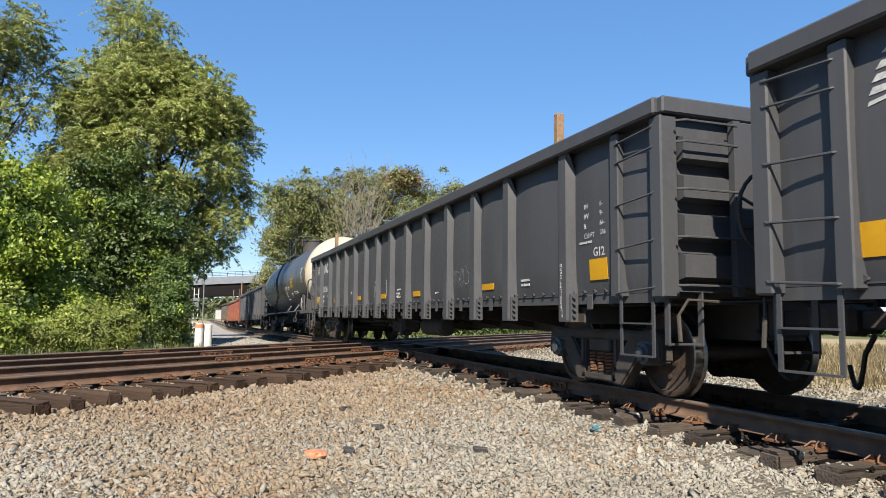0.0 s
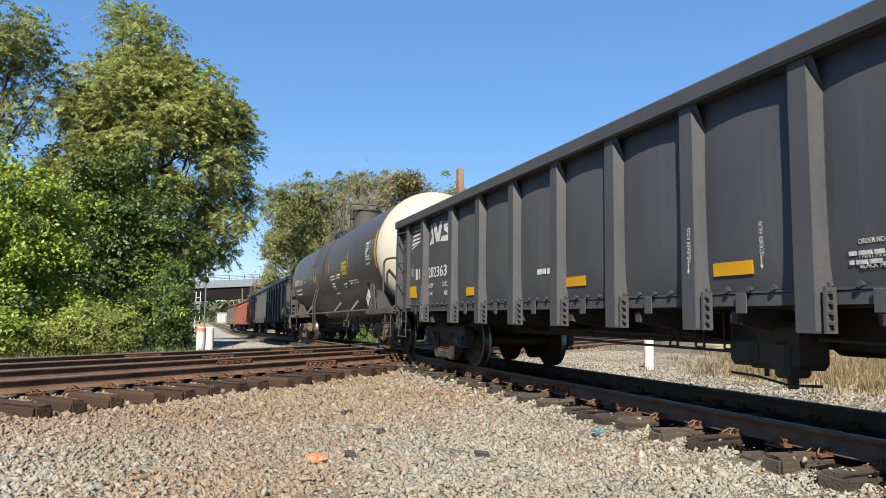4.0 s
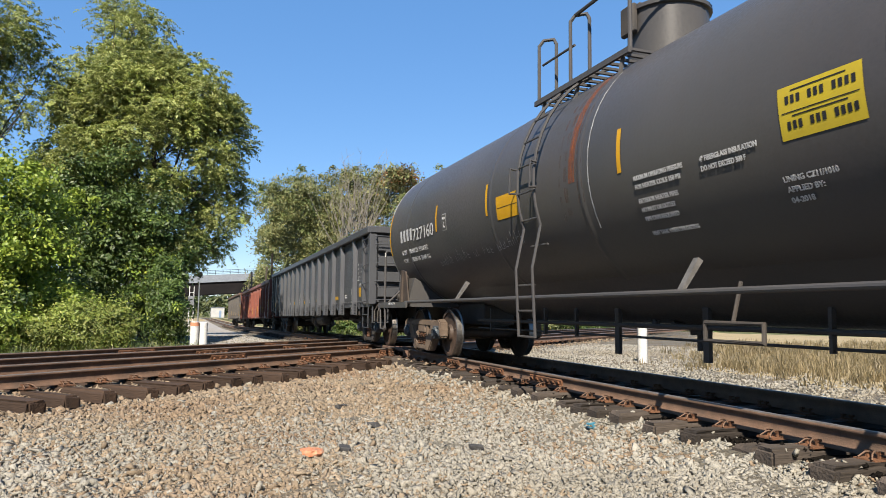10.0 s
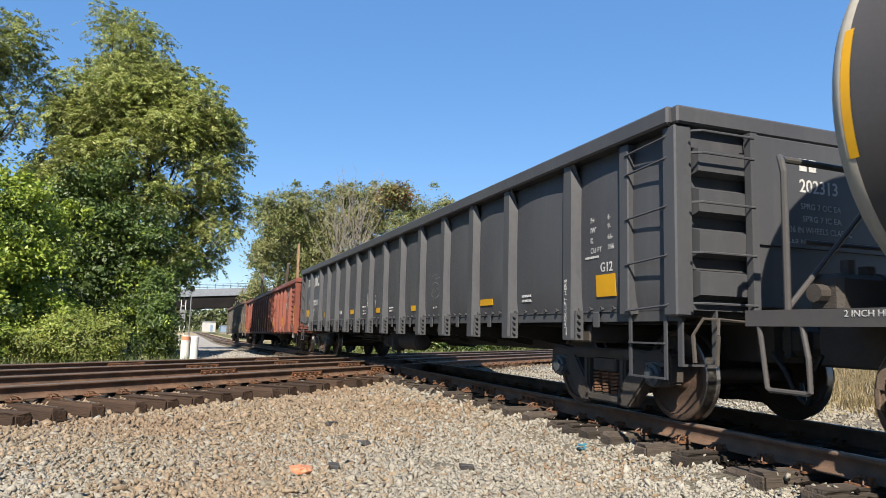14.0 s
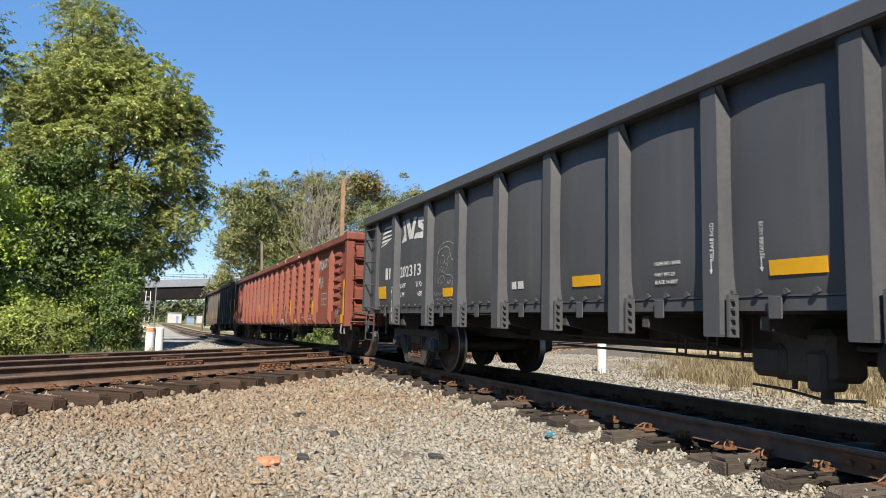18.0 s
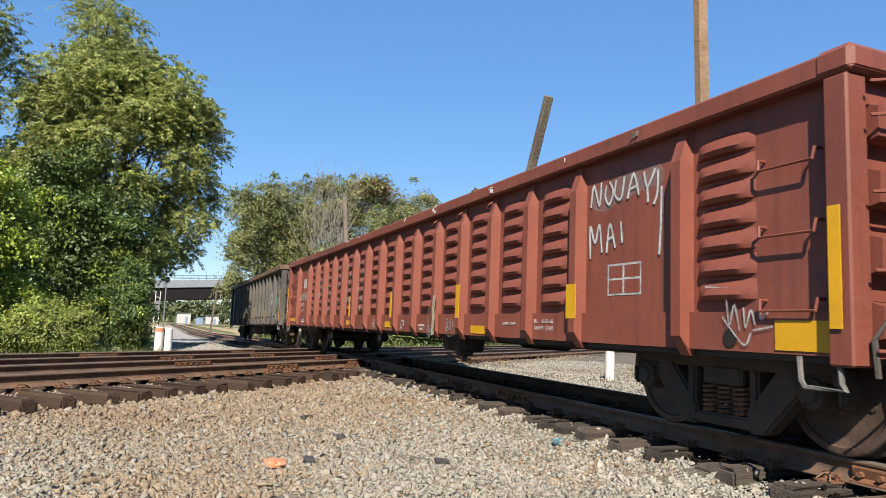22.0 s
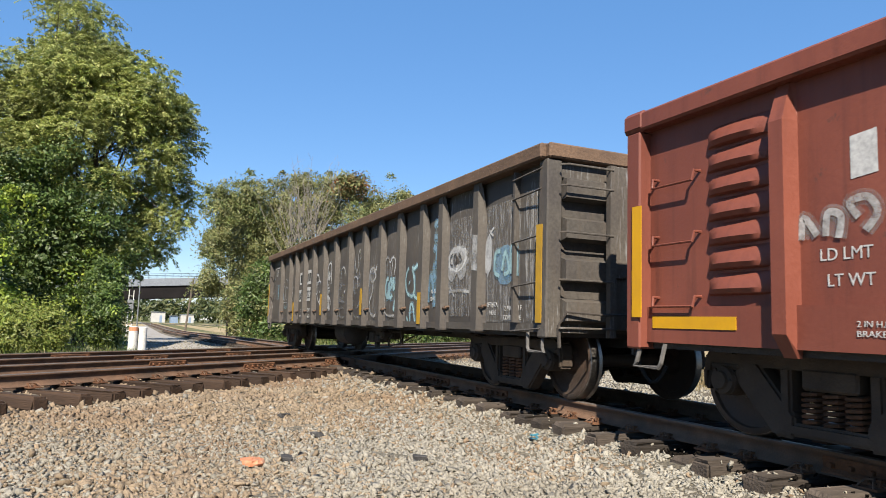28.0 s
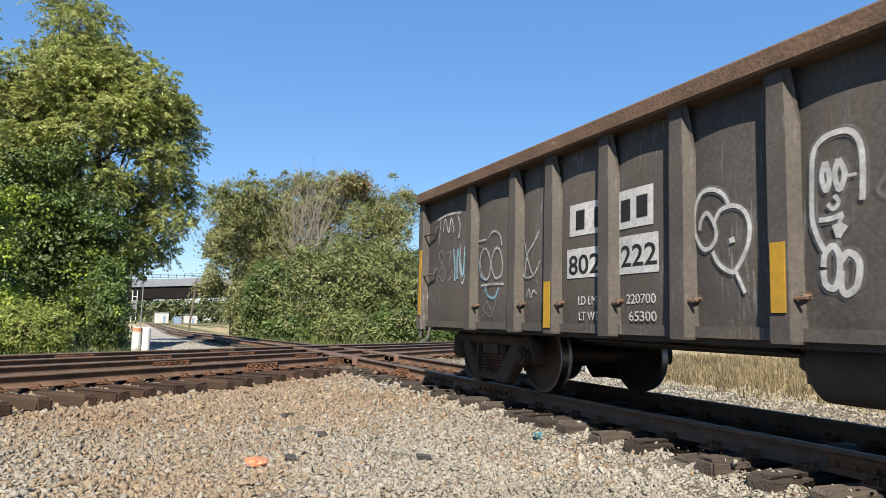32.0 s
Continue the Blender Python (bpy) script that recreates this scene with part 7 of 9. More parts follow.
# scrap snagged along the red car's rim
for k in range(10):
    rr = random.Random(300 + k)
    y = -8.0 + 1.35 * k + rr.uniform(-0.4, 0.4)
    bm = B()
    for _ in range(3):
        box(bm, -0.03, 0.02, -0.035, 0.035, -0.004, 0.004, pose(-HW - 0.13 + rr.uniform(-.01, .03), y + rr.uniform(-.06, .06), 2.70 + rr.uniform(-.06, .08), rr.uniform(-60, 60), rr.uniform(30, 120), rr.uniform(0, 180)))
    part("scrap_shred", bm, M["dim_white"] if k % 3 else M["oldwood"], red)

# last car
G4_POSTS = [-6.36, -5.24, -4.52, -3.54, -2.58, -1.62, -0.62, 0.41, 1.40, 2.38, 3.35, 4.31, 5.1, 6.27]
last = gondola("gondola_car", 8.0, 2.84, 0.78, G4_POSTS, M["grime"], M["grime_top"], HW, 0.02, "weathered black gondola car covered in faded graffiti", "truck", CAP_DARK, 6.5, post_w=0.16, taper=0.5, lip=0.20)
XG = -HW - 0.0105


def old_brake_gear(car):
    """A fat reservoir, a valve with its pipes and a sagging release rod under the weathered car."""
    bm = B()
    lathe(bm, [(0.62, 0.001), (0.63, 0.12), (0.67, 0.22), (0.74, 0.28), (1.50, 0.28), (1.57, 0.22), (1.61, 0.12), (1.62, 0.001)], 'y', 24)
    part("air_reservoir", bm, M["truck_dark"], car, "fat cylindrical air reservoir", at=pose(-0.9, 0, 0.615), smooth=True)
    for y in (0.85, 1.40):
        bm = B()
        box(bm, -0.93, -0.87, y - 0.03, y + 0.03, 0.86, 0.98)
        part("reservoir_hanger", bm, M["truck_dark"], car)
    bm = B()
    box(bm, -1.0, -0.8, 1.60, 1.74, 0.56, 0.70, bev=0.03)
    rod(bm, (-0.9, 1.69, 0.58), (-0.9, 1.69, 0.46), 0.03, 8)
    rod(bm, (-0.9, 1.67, 0.67), (-0.9, 4.6, 0.70), 0.014, 6)
    part("reservoir_cock", bm, M["truck_dark"], car)
    bm = B()
    box(bm, -1.02, -0.62, -1.42, -0.62, 0.52, 0.80, bev=0.05)
    part("brake_valve", bm, M["truck_dark"], car)
    for y0, y1, z0, z1 in ((-0.98, -0.66, 0.44, 0.66), (-1.52, -1.30, 0.52, 0.68), (-1.28, -1.04, 0.46, 0.60)):
        bm = B()
        box(bm, -1.06, -0.80, y0, y1, z0, z1, bev=0.03)
        part("valve_cover", bm, M["truck_dark"], car)
    for y, r, z, low in ((-0.77, 0.055, 0.46, 0.32), (-1.45, 0.02, 0.54, 0.39)):
        bm = B()
        rod(bm, (-0.9, y, z), (-0.9, y, low), r, 10)
        part("drip_leg", bm, M["truck_dark"], car)
    bm = B()
    pipe(bm, [(-0.9, -0.62, 0.68), (-0.9, -0.42, 0.70), (-0.9, -0.34, 0.64), (-0.9, -0.40, 0.56), (-0.9, -0.62, 0.55)], 0.024, 8)
    pipe(bm, [(-0.9, -1.42, 0.66), (-0.9, -1.56, 0.66), (-0.9, -1.62, 0.60), (-0.9, -1.57, 0.55), (-0.9, -1.44, 0.55)], 0.022, 8)
    rod(bm, (-0.9, 0.6, 0.70), (-0.9, -2.1, 0.67), 0.018, 6)
    part("brake_pipe", bm, M["truck_dark"], car)
    bm = B()
    pipe(bm, [(-0.9, -0.80, 0.34), (-0.9, -1.45, 0.375), (-0.9, -2.14, 0.475), (-0.9, -2.5, 0.56), (-0.9, -2.9, 0.65)], 0.011, 6)
    part("release_rod", bm, M["truck_dark"], car)
    bm = B()
    for dx in (-0.02, 0.02):
        box(bm, -0.9 + dx - 0.006, -0.9 + dx + 0.006, -2.17, -2.11, 0.45, 0.80)
    part("rod_hanger", bm, M["truck_dark"], car)


old_brake_gear(last)
plates(last, HW, [(-4.59, -4.47, 0.83, 1.31, 0.135), (1.34, 1.46, 0.97, 1.455, 0.135), (4.25, 4.37, 0.82, 1.31, 0.135), (-7.98, -7.86, 0.88, 1.95, 0.13), (7.88, 7.97, 0.95, 1.95, 0.13), (-1.68, -1.56, 0.97, 1.475, 0.135)], M["yellow_old"])
for y0, y1, z0, z1 in ((4.02, 3.44, 1.76, 2.09), (3.25, 2.74, 1.75, 2.11), (4.07, 3.44, 1.33, 1.63), (3.24, 2.68, 1.33, 1.68)):
    marks(last, XG - 0.001, [[(y0, z0), (y1, z0), (y1, z1), (y0, z1)]], M["white"], "mark_patch")
M["paper"] = mk("yellowed_paper_tag", [(0.30, 0.30, 0.22), (0.25, 0.25, 0.19)], 9, 0.8, bump=0.0)
M["stencil_black"] = mk("stencil_black", [(0.010, 0.010, 0.010), (0.016, 0.016, 0.016)], 5, 0.6, bump=0)
for y, z in ((3.90, 1.82), (3.60, 1.82), (3.20, 1.82), (2.96, 1.83)):
    marks(last, XG - 0.004, [[(y, z), (y - 0.15, z), (y - 0.15, z + 0.20), (y, z + 0.20)]], M["stencil_black"], "mark_letter")
lettering(last, "802", XG - 0.003, 4.03, 1.37, 0.20, M["stencil_black"], 0.52, bold=0.003)
lettering(last, "222", XG - 0.003, 3.20, 1.40, 0.20, M["stencil_black"], 0.50, bold=0.003)
lettering(last, "LD LMT", XG, 3.87, 1.06, 0.09, M["white"], 0.36)
lettering(last, "220700", XG, 3.13, 1.06, 0.09, M["white"], 0.40)
lettering(last, "LT WT", XG, 3.87, 0.905, 0.09, M["white"], 0.32)
lettering(last, "65300", XG, 3.10, 0.905, 0.09, M["white"], 0.37)
lettering(last, "2 INCH H.F.", XG, -7.02, 1.02, 0.06, M["white"], 0.42)
lettering(last, "COMP SHOE", XG, -6.98, 0.91, 0.06, M["white"], 0.42)
lettering(last, "LIFT/JACK", XG, -6.55, 1.07, 0.06, M["white"], 0.30)
lettering(last, "HERE", XG, -6.62, 0.97, 0.055, M["white"], 0.18)
lettering(last, "IL 52-6", XG - 0.008, -4.80, 1.29, 0.06, M["white"], 0.28)
lettering(last, "CU FT 2743", XG - 0.008, -4.74, 1.18, 0.06, M["white"], 0.38)
# the drawings along the side, panel by panel
for kind_, w_, line_ in [
    ('w', 0.03, [(7.5, 2.36), (7.19, 2.4), (6.9, 2.4), (6.67, 2.38)]),
    ('w', 0.02, [(7.35, 2.38), (7.36, 2.17), (7.39, 1.98)]),
    ('w', 0.025, [(7.24, 2.16), (7.19, 2.35), (7.04, 2.14), (6.97, 2.33), (6.86, 2.12)]),
    ('d', 0.02, [(7.23, 1.69), (7.36, 1.81), (7.28, 1.89), (7.15, 1.79), (7.23, 1.69), (7.34, 1.56), (7.23, 1.44), (7.1, 1.54), (7.23, 1.69)]),
    ('d', 0.02, [(7.08, 1.83), (6.94, 1.84), (6.99, 1.68), (6.88, 1.53), (7.01, 1.44)]),
]:
    spray(last, line_, w_, kind_, XG)
for kind_, w_, line_ in [
    ('w', 0.03, [(6.78, 2.37), (6.68, 2.19), (6.71, 2.02)]),
    ('b', 0.03, [(6.85, 1.88), (6.8, 1.65), (6.8, 1.43)]),
    ('b', 0.03, [(6.73, 1.45), (6.72, 1.88), (6.57, 1.48), (6.52, 1.89)]),
    ('w', 0.022, [(6.63, 1.94), (6.65, 1.64), (6.58, 1.38), (6.47, 1.63), (6.47, 1.92)]),
    ('w', 0.022, [(6.47, 1.89), (6.24, 1.92), (6.03, 1.92), (5.87, 1.92)]),
    ('d', 0.02, [(6.16, 1.82), (6.04, 1.85), (5.94, 1.77), (6.07, 1.69)]),
    ('b', 0.02, [(6.02, 1.76), (6.08, 1.6), (6.01, 1.45), (5.86, 1.4)]),
    ('w', 0.024, [(6.02, 1.33), (5.71, 1.34), (5.4, 1.33)]),
    ('d', 0.012, [(6.03, 0.83), (5.85, 1.12), (5.63, 0.86)]),
    ('d', 0.012, [(6.12, 1.03), (6.06, 0.83)]),
]:
    spray(last, line_, w_, kind_, XG)
for kind_, w_, line_ in [
    ('w', 0.022, [(5.82, 1.91), (5.74, 1.98), (5.62, 2.0), (5.5, 1.94), (5.45, 1.81)]),
    ('w', 0.024, [(5.94, 1.81), (6.05, 1.67), (5.96, 1.46), (5.8, 1.41), (5.72, 1.58), (5.82, 1.77), (5.94, 1.81)]),
    ('w', 0.024, [(5.61, 1.78), (5.7, 1.61), (5.61, 1.42), (5.46, 1.44), (5.43, 1.59), (5.5, 1.76), (5.61, 1.78)]),
    ('b', 0.022, [(5.89, 1.31), (5.81, 1.2), (5.63, 1.17), (5.52, 1.29)]),
    ('d', 0.012, [(5.99, 1.05), (5.75, 0.94), (5.58, 1.15)]),
    ('w', 0.018, [(5.04, 1.73), (5.06, 1.55), (4.95, 1.4), (4.73, 1.4), (4.59, 1.56)]),
]:
    spray(last, line_, w_, kind_, XG)
for kind_, w_, line_ in [
    ('w', 0.022, [(4.97, 1.86), (4.89, 1.66), (4.79, 1.47), (4.71, 1.39)]),
    ('w', 0.022, [(4.61, 1.9), (4.72, 1.77), (4.87, 1.64), (4.94, 1.4)]),
    ('w', 0.02, [(4.89, 1.15), (4.83, 1.25), (4.79, 1.15), (4.73, 1.23), (4.66, 1.19)]),
]:
    spray(last, line_, w_, kind_, XG)
for kind_, w_, line_ in [
    ('W', 0.035, [(2.2, 1.63), (2.19, 1.7), (2.12, 1.76), (2.04, 1.67), (2.02, 1.56), (2.09, 1.48), (2.18, 1.49), (2.26, 1.62), (2.26, 1.79), (2.19, 1.92), (2.06, 1.94), (1.94, 1.88), (1.88, 1.78)]),
    ('W', 0.035, [(2.04, 1.67), (1.97, 1.76), (1.84, 1.78), (1.74, 1.72), (1.7, 1.6), (1.73, 1.45), (1.82, 1.31), (1.88, 1.28), (2.0, 1.35), (2.06, 1.45)]),
]:
    spray(last, line_, w_, kind_, XG)
for kind_, w_, line_ in [
    ('W', 0.03, [(1.84, 1.29), (1.8, 1.21), (1.76, 1.12)]),
    ('W', 0.05, [(1.87, 1.54), (1.86, 1.5)]),
    ('W', 0.04, [(1.08, 1.96), (1.11, 1.87), (1.08, 1.77), (1.05, 1.85), (1.08, 1.96)]),
    ('W', 0.03, [(1.02, 1.73), (0.99, 1.68), (1.03, 1.64), (1.07, 1.68)]),
    ('W', 0.035, [(1.14, 1.58), (1.05, 1.58), (0.96, 1.6)]),
    ('W', 0.09, [(1.03, 1.49), (0.99, 1.5), (0.96, 1.48)]),
    ('W', 0.045, [(1.12, 1.27), (1.1, 1.36), (1.04, 1.4), (1.0, 1.33), (1.01, 1.2), (1.05, 1.13), (1.11, 1.16), (1.12, 1.25)]),
]:
    spray(last, line_, w_, kind_, XG)
for kind_, w_, line_ in [
    ('W', 0.04, [(0.83, 1.67), (0.82, 1.86), (0.83, 2.02), (0.88, 2.11), (0.96, 2.14), (1.09, 2.12), (1.17, 2.03), (1.19, 1.79), (1.19, 1.59), (1.15, 1.46), (1.1, 1.37)]),
    ('W', 0.04, [(0.98, 1.96), (1.01, 1.87), (0.98, 1.76), (0.94, 1.86), (0.98, 1.96)]),
    ('W', 0.06, [(0.89, 1.85), (0.89, 1.83)]),
    ('W', 0.03, [(0.97, 1.59), (0.99, 1.54), (0.98, 1.51)]),
    ('W', 0.045, [(0.99, 1.3), (0.94, 1.35), (0.88, 1.31), (0.87, 1.23), (0.9, 1.13), (0.97, 1.09), (1.0, 1.15), (0.99, 1.24)]),
    ('d', 0.05, [(0.33, 1.2), (0.29, 1.03), (0.23, 0.82)]),
]:
    spray(last, line_, w_, kind_, XG)
for kind_, w_, line_ in [
    ('w', 0.03, [(-3.49, 1.72), (-3.47, 1.54), (-3.46, 1.39)]),
    ('C', 0.05, [(-3.88, 1.73), (-3.76, 1.62), (-3.74, 1.47), (-3.81, 1.34), (-3.92, 1.29), (-4.06, 1.27), (-4.14, 1.35), (-4.14, 1.52), (-4.09, 1.63), (-4.04, 1.69)]),
    ('C', 0.07, [(-3.92, 1.5), (-3.94, 1.47)]),
    ('C', 0.05, [(-3.79, 0.95), (-3.85, 0.86), (-3.93, 0.86), (-3.95, 0.99), (-3.99, 1.12), (-4.07, 1.13), (-4.12, 1.01), (-4.15, 0.84), (-4.19, 0.83)]),
    ('c', 0.03, [(-3.9, 1.0), (-4.02, 1.02), (-4.13, 1.0)]),
]:
    spray(last, line_, w_, kind_, XG)
for kind_, w_, line_ in [
    ('C', 0.05, [(-4.25, 1.76), (-4.18, 1.72), (-4.1, 1.7), (-4.04, 1.74)]),
    ('C', 0.05, [(-4.09, 1.34), (-4.17, 1.25), (-4.29, 1.22)]),
]:
    spray(last, line_, w_, kind_, XG)
for kind_, w_, line_ in [
    ('w', 0.04, [(-5.43, 1.29), (-5.72, 1.3), (-6.07, 1.28)]),
    ('w', 0.03, [(-5.46, 1.37), (-5.63, 1.22)]),
]:
    spray(last, line_, w_, kind_, XG)
for kind_, w_, line_ in [
    ('W', 0.03, [(-6.58, 1.94), (-6.64, 2.0), (-6.75, 2.06)]),
    ('W', 0.03, [(-6.61, 2.04), (-6.67, 1.99), (-6.74, 1.95)]),
    ('d', 0.03, [(-6.6, 1.34), (-6.73, 1.23)]),
    ('d', 0.03, [(-6.72, 1.34), (-6.63, 1.24)]),
]:
    spray(last, line_, w_, kind_, XG)
for kind_, w_, line_ in [
    ('w', 0.03, [(0.01, 1.47), (0.04, 1.7), (0.02, 1.9), (-0.14, 1.98), (-0.3, 1.83), (-0.34, 1.58), (-0.22, 1.43)]),
    ('d', 0.03, [(0.32, 1.67), (0.27, 1.85), (0.13, 1.98), (0.08, 1.65), (0.19, 1.48)]),
    ('d', 0.03, [(0.32, 1.67), (0.28, 1.38), (0.25, 1.14), (0.3, 0.79)]),
    ('d', 0.035, [(0.36, 1.67), (-0.0, 1.6), (-0.42, 1.59)]),
    ('d', 0.03, [(-0.38, 1.63), (-0.43, 1.44), (-0.4, 1.28), (-0.17, 1.24), (0.18, 1.28)]),
    ('d', 0.025, [(0.16, 1.08), (-0.09, 1.13), (-0.37, 1.05)]),
    ('w', 0.035, [(-1.2, 2.27), (-1.12, 2.12), (-1.14, 1.92), (-1.05, 1.82), (-0.94, 1.98), (-0.85, 2.13)]),
    ('d', 0.045, [(-1.2, 2.26), (-1.28, 2.12), (-1.21, 1.95), (-1.24, 1.78), (-1.41, 1.75)]),
    ('d', 0.03, [(-0.63, 2.05), (-0.58, 1.8), (-0.67, 1.53), (-0.78, 1.32), (-0.82, 1.09)]),
    ('w', 0.03, [(-0.9, 1.45), (-0.85, 1.67), (-0.99, 1.74), (-1.14, 1.68), (-1.18, 1.5)]),
    ('d', 0.03, [(-1.0, 1.51), (-0.96, 1.41), (-1.08, 1.41)]),
    ('d', 0.035, [(-0.85, 1.26), (-1.1, 1.11), (-1.34, 1.24), (-1.38, 0.88)]),
    ('d', 0.04, [(-1.08, 1.82), (-1.18, 1.72), (-1.38, 1.69)]),
    ('d', 0.05, [(-0.84, 0.77), (-0.92, 0.74)]),
    ('d', 0.025, [(0.67, 1.99), (0.63, 1.86), (0.73, 1.71), (0.56, 1.58), (0.68, 1.34), (0.58, 1.21)]),
    ('w', 0.05, [(-1.82, 1.49), (-1.85, 1.7), (-1.96, 1.82), (-2.11, 1.84), (-2.2, 1.78), (-2.32, 1.89), (-2.46, 1.91)]),
    ('w', 0.05, [(-2.08, 1.58), (-1.97, 1.63), (-1.94, 1.72), (-2.04, 1.79), (-2.19, 1.75), (-2.23, 1.66), (-2.11, 1.57), (-2.08, 1.42), (-2.0, 1.32), (-1.91, 1.22), (-1.9, 1.08), (-2.01, 0.98), (-2.16, 0.95), (-2.32, 1.0)]),
    ('w', 0.045, [(-2.46, 1.85), (-2.38, 1.83), (-2.31, 1.71), (-2.37, 1.56), (-2.34, 1.4), (-2.3, 1.19), (-2.34, 1.0)]),
    ('d', 0.05, [(-1.84, 1.48), (-1.88, 1.37), (-1.84, 1.21)]),
]:
    spray(last, line_, w_, kind_, XG)
for kind_, w_, line_ in [
    ('w', 0.035, [(-2.69, 1.9), (-2.78, 1.98), (-2.91, 1.96), (-3.0, 1.88), (-3.11, 1.96), (-3.23, 1.91), (-3.28, 1.74), (-3.47, 1.73), (-3.49, 1.49), (-3.41, 1.27), (-3.29, 1.0), (-2.95, 0.96), (-2.72, 1.03), (-2.75, 1.18), (-2.65, 1.36), (-2.7, 1.66), (-2.69, 1.9)]),
    ('w', 0.025, [(-2.84, 1.94), (-2.86, 1.66)]),
    ('w', 0.025, [(-2.98, 1.91), (-3.0, 1.64)]),
    ('w', 0.025, [(-3.12, 1.92), (-3.07, 1.64)]),
    ('w', 0.025, [(-3.24, 1.86), (-3.2, 1.65)]),
    ('d', 0.03, [(-2.36, 1.63), (-2.4, 1.94), (-2.59, 1.99)]),
    ('d', 0.03, [(-2.37, 2.01), (-2.49, 2.05), (-2.66, 1.91)]),
    ('C', 0.07, [(-2.94, 1.6), (-2.8, 1.56), (-2.77, 1.37), (-2.89, 1.28), (-2.96, 1.51), (-2.96, 1.24)]),
    ('C', 0.06, [(-3.01, 1.42), (-3.12, 1.47), (-3.07, 1.59), (-3.01, 1.5), (-3.03, 1.27), (-3.14, 1.31)]),
    ('C', 0.065, [(-3.18, 1.62), (-3.2, 1.41), (-3.33, 1.6), (-3.29, 1.28), (-3.19, 1.04)]),
    ('B', 0.075, [(-4.85, 2.28), (-4.95, 2.36), (-5.05, 2.27), (-4.99, 2.14), (-4.85, 2.14)]),
    ('B', 0.075, [(-4.84, 1.99), (-4.95, 1.93), (-4.98, 1.78), (-4.88, 1.68), (-4.92, 1.55), (-5.02, 1.43), (-4.94, 1.31)]),
    ('B', 0.075, [(-4.65, 1.16), (-4.71, 1.46), (-4.77, 1.56), (-4.84, 1.45), (-4.89, 1.24), (-4.91, 1.09)]),
    ('b', 0.05, [(-5.05, 2.18), (-5.06, 1.85), (-5.04, 1.56)]),
]:
    spray(last, line_, w_, kind_, XG)


for k, (y, z, ry, rz) in enumerate(((-0.15, 1.35, 0.42, 0.5), (-1.1, 1.35, 0.42, 0.5), (-3.0, 1.25, 0.4, 0.4), (-5.7, 1.6, 0.38, 0.6), (0.85, 1.2, 0.3, 0.3), (5.6, 1.4, 0.4, 0.4))):
    blot(last, y, z, ry, rz, M["haze"], 40 + k, XG + 0.003)
# pale overspray clouds that also paint in the grey sheen of the bowed panels
for k, (y, z, ry, rz) in enumerate(((0.0, 1.62, 0.34, 0.36), (-0.05, 1.15, 0.36, 0.28), (-1.05, 1.85, 0.36, 0.40), (-1.1, 1.25, 0.38, 0.38), (-2.15, 1.4, 0.36, 0.42), (-3.05, 1.75, 0.34, 0.26))):
    blot(last, y, z, ry, rz, M["mist"], 60 + k, XG + 0.0015)
for y0, y1, z0, z1 in ((-5.34, -6.22, 0.95, 2.3), (-6.46, -7.4, 0.88, 2.35), (-7.5, -7.85, 0.9, 2.4)):
    marks(last, XG + 0.001, [[(y0, z0), (y1, z0), (y1, z1), (y0, z1)]], M["scraped"], "mark_patch")
blot(last, -5.69, 1.73, 0.37, 0.21, M["spray"], 1)
blot(last, -5.69, 1.74, 0.33, 0.18, M["clear_white"], 11, XG - 0.0045)
marks(last, -HW - 0.139, [[(-6.28, 1.55), (-6.44, 1.53), (-6.44, 1.99), (-6.30, 2.01)]], M["spray"], "graffiti_patch")
blot(last, -5.52, 1.56, 0.16, 0.12, M["spray"], 5)
blot(last, -5.85, 1.58, 0.13, 0.14, M["spray"], 6)
blot(last, -6.58, 1.72, 0.12, 0.27, M["clear_white"], 2)
blot(last, -7.05, 1.58, 0.32, 0.24, M["thin_blue"], 3)
for kind_, w_, line_ in [("C", 0.05, [(-6.95, 1.74), (-6.82, 1.72), (-6.80, 1.5), (-6.93, 1.44)]), ("C", 0.05, [(-7.0, 1.5), (-7.08, 1.72), (-7.17, 1.5), (-7.05, 1.45)]), ("C", 0.05, [(-7.22, 1.45), (-7.22, 1.75), (-7.34, 1.74), (-7.34, 1.42)])]:
    spray(last, line_, w_, kind_, XG - 0.004)
for ring in ([(-5.56, 1.82), (-5.48, 1.78), (-5.48, 1.68), (-5.57, 1.66)], [(-5.64, 1.82), (-5.60, 1.74), (-5.64, 1.66), (-5.71, 1.74), (-5.64, 1.82)], [(-5.78, 1.66), (-5.79, 1.80), (-5.86, 1.72), (-5.80, 1.69)]):
    bm = B()
    ribbon(bm, smooth_line(ring), 0.022, XG - 0.009)
    part("graffiti", bm, M["grime"], last)
for y0, z0 in ((1.92, 1.055), (-2.16, 1.05), (-0.16, 1.06), (-4.9, 1.06), (-2.07, 1.07), (4.76, 1.08)):
    marks(last, XG - 0.010, [[(y0, z0), (y0 - 0.13, z0), (y0 - 0.13, z0 + 0.105), (y0, z0 + 0.105)]], M["paper"], "paper_tag")
for z in (2.22, 1.60):
    bm = B()
    rung(bm, [(-HW, 7.95, z + 0.03), (-HW - 0.09, 7.95, z + 0.03), (-HW - 0.10, 7.94, z - 0.05), (-HW - 0.10, 7.46, z - 0.05), (-HW - 0.09, 7.45, z + 0.03), (-HW, 7.45, z + 0.03)], 0.014)
    part("grab_iron", bm, M["grime"], last)
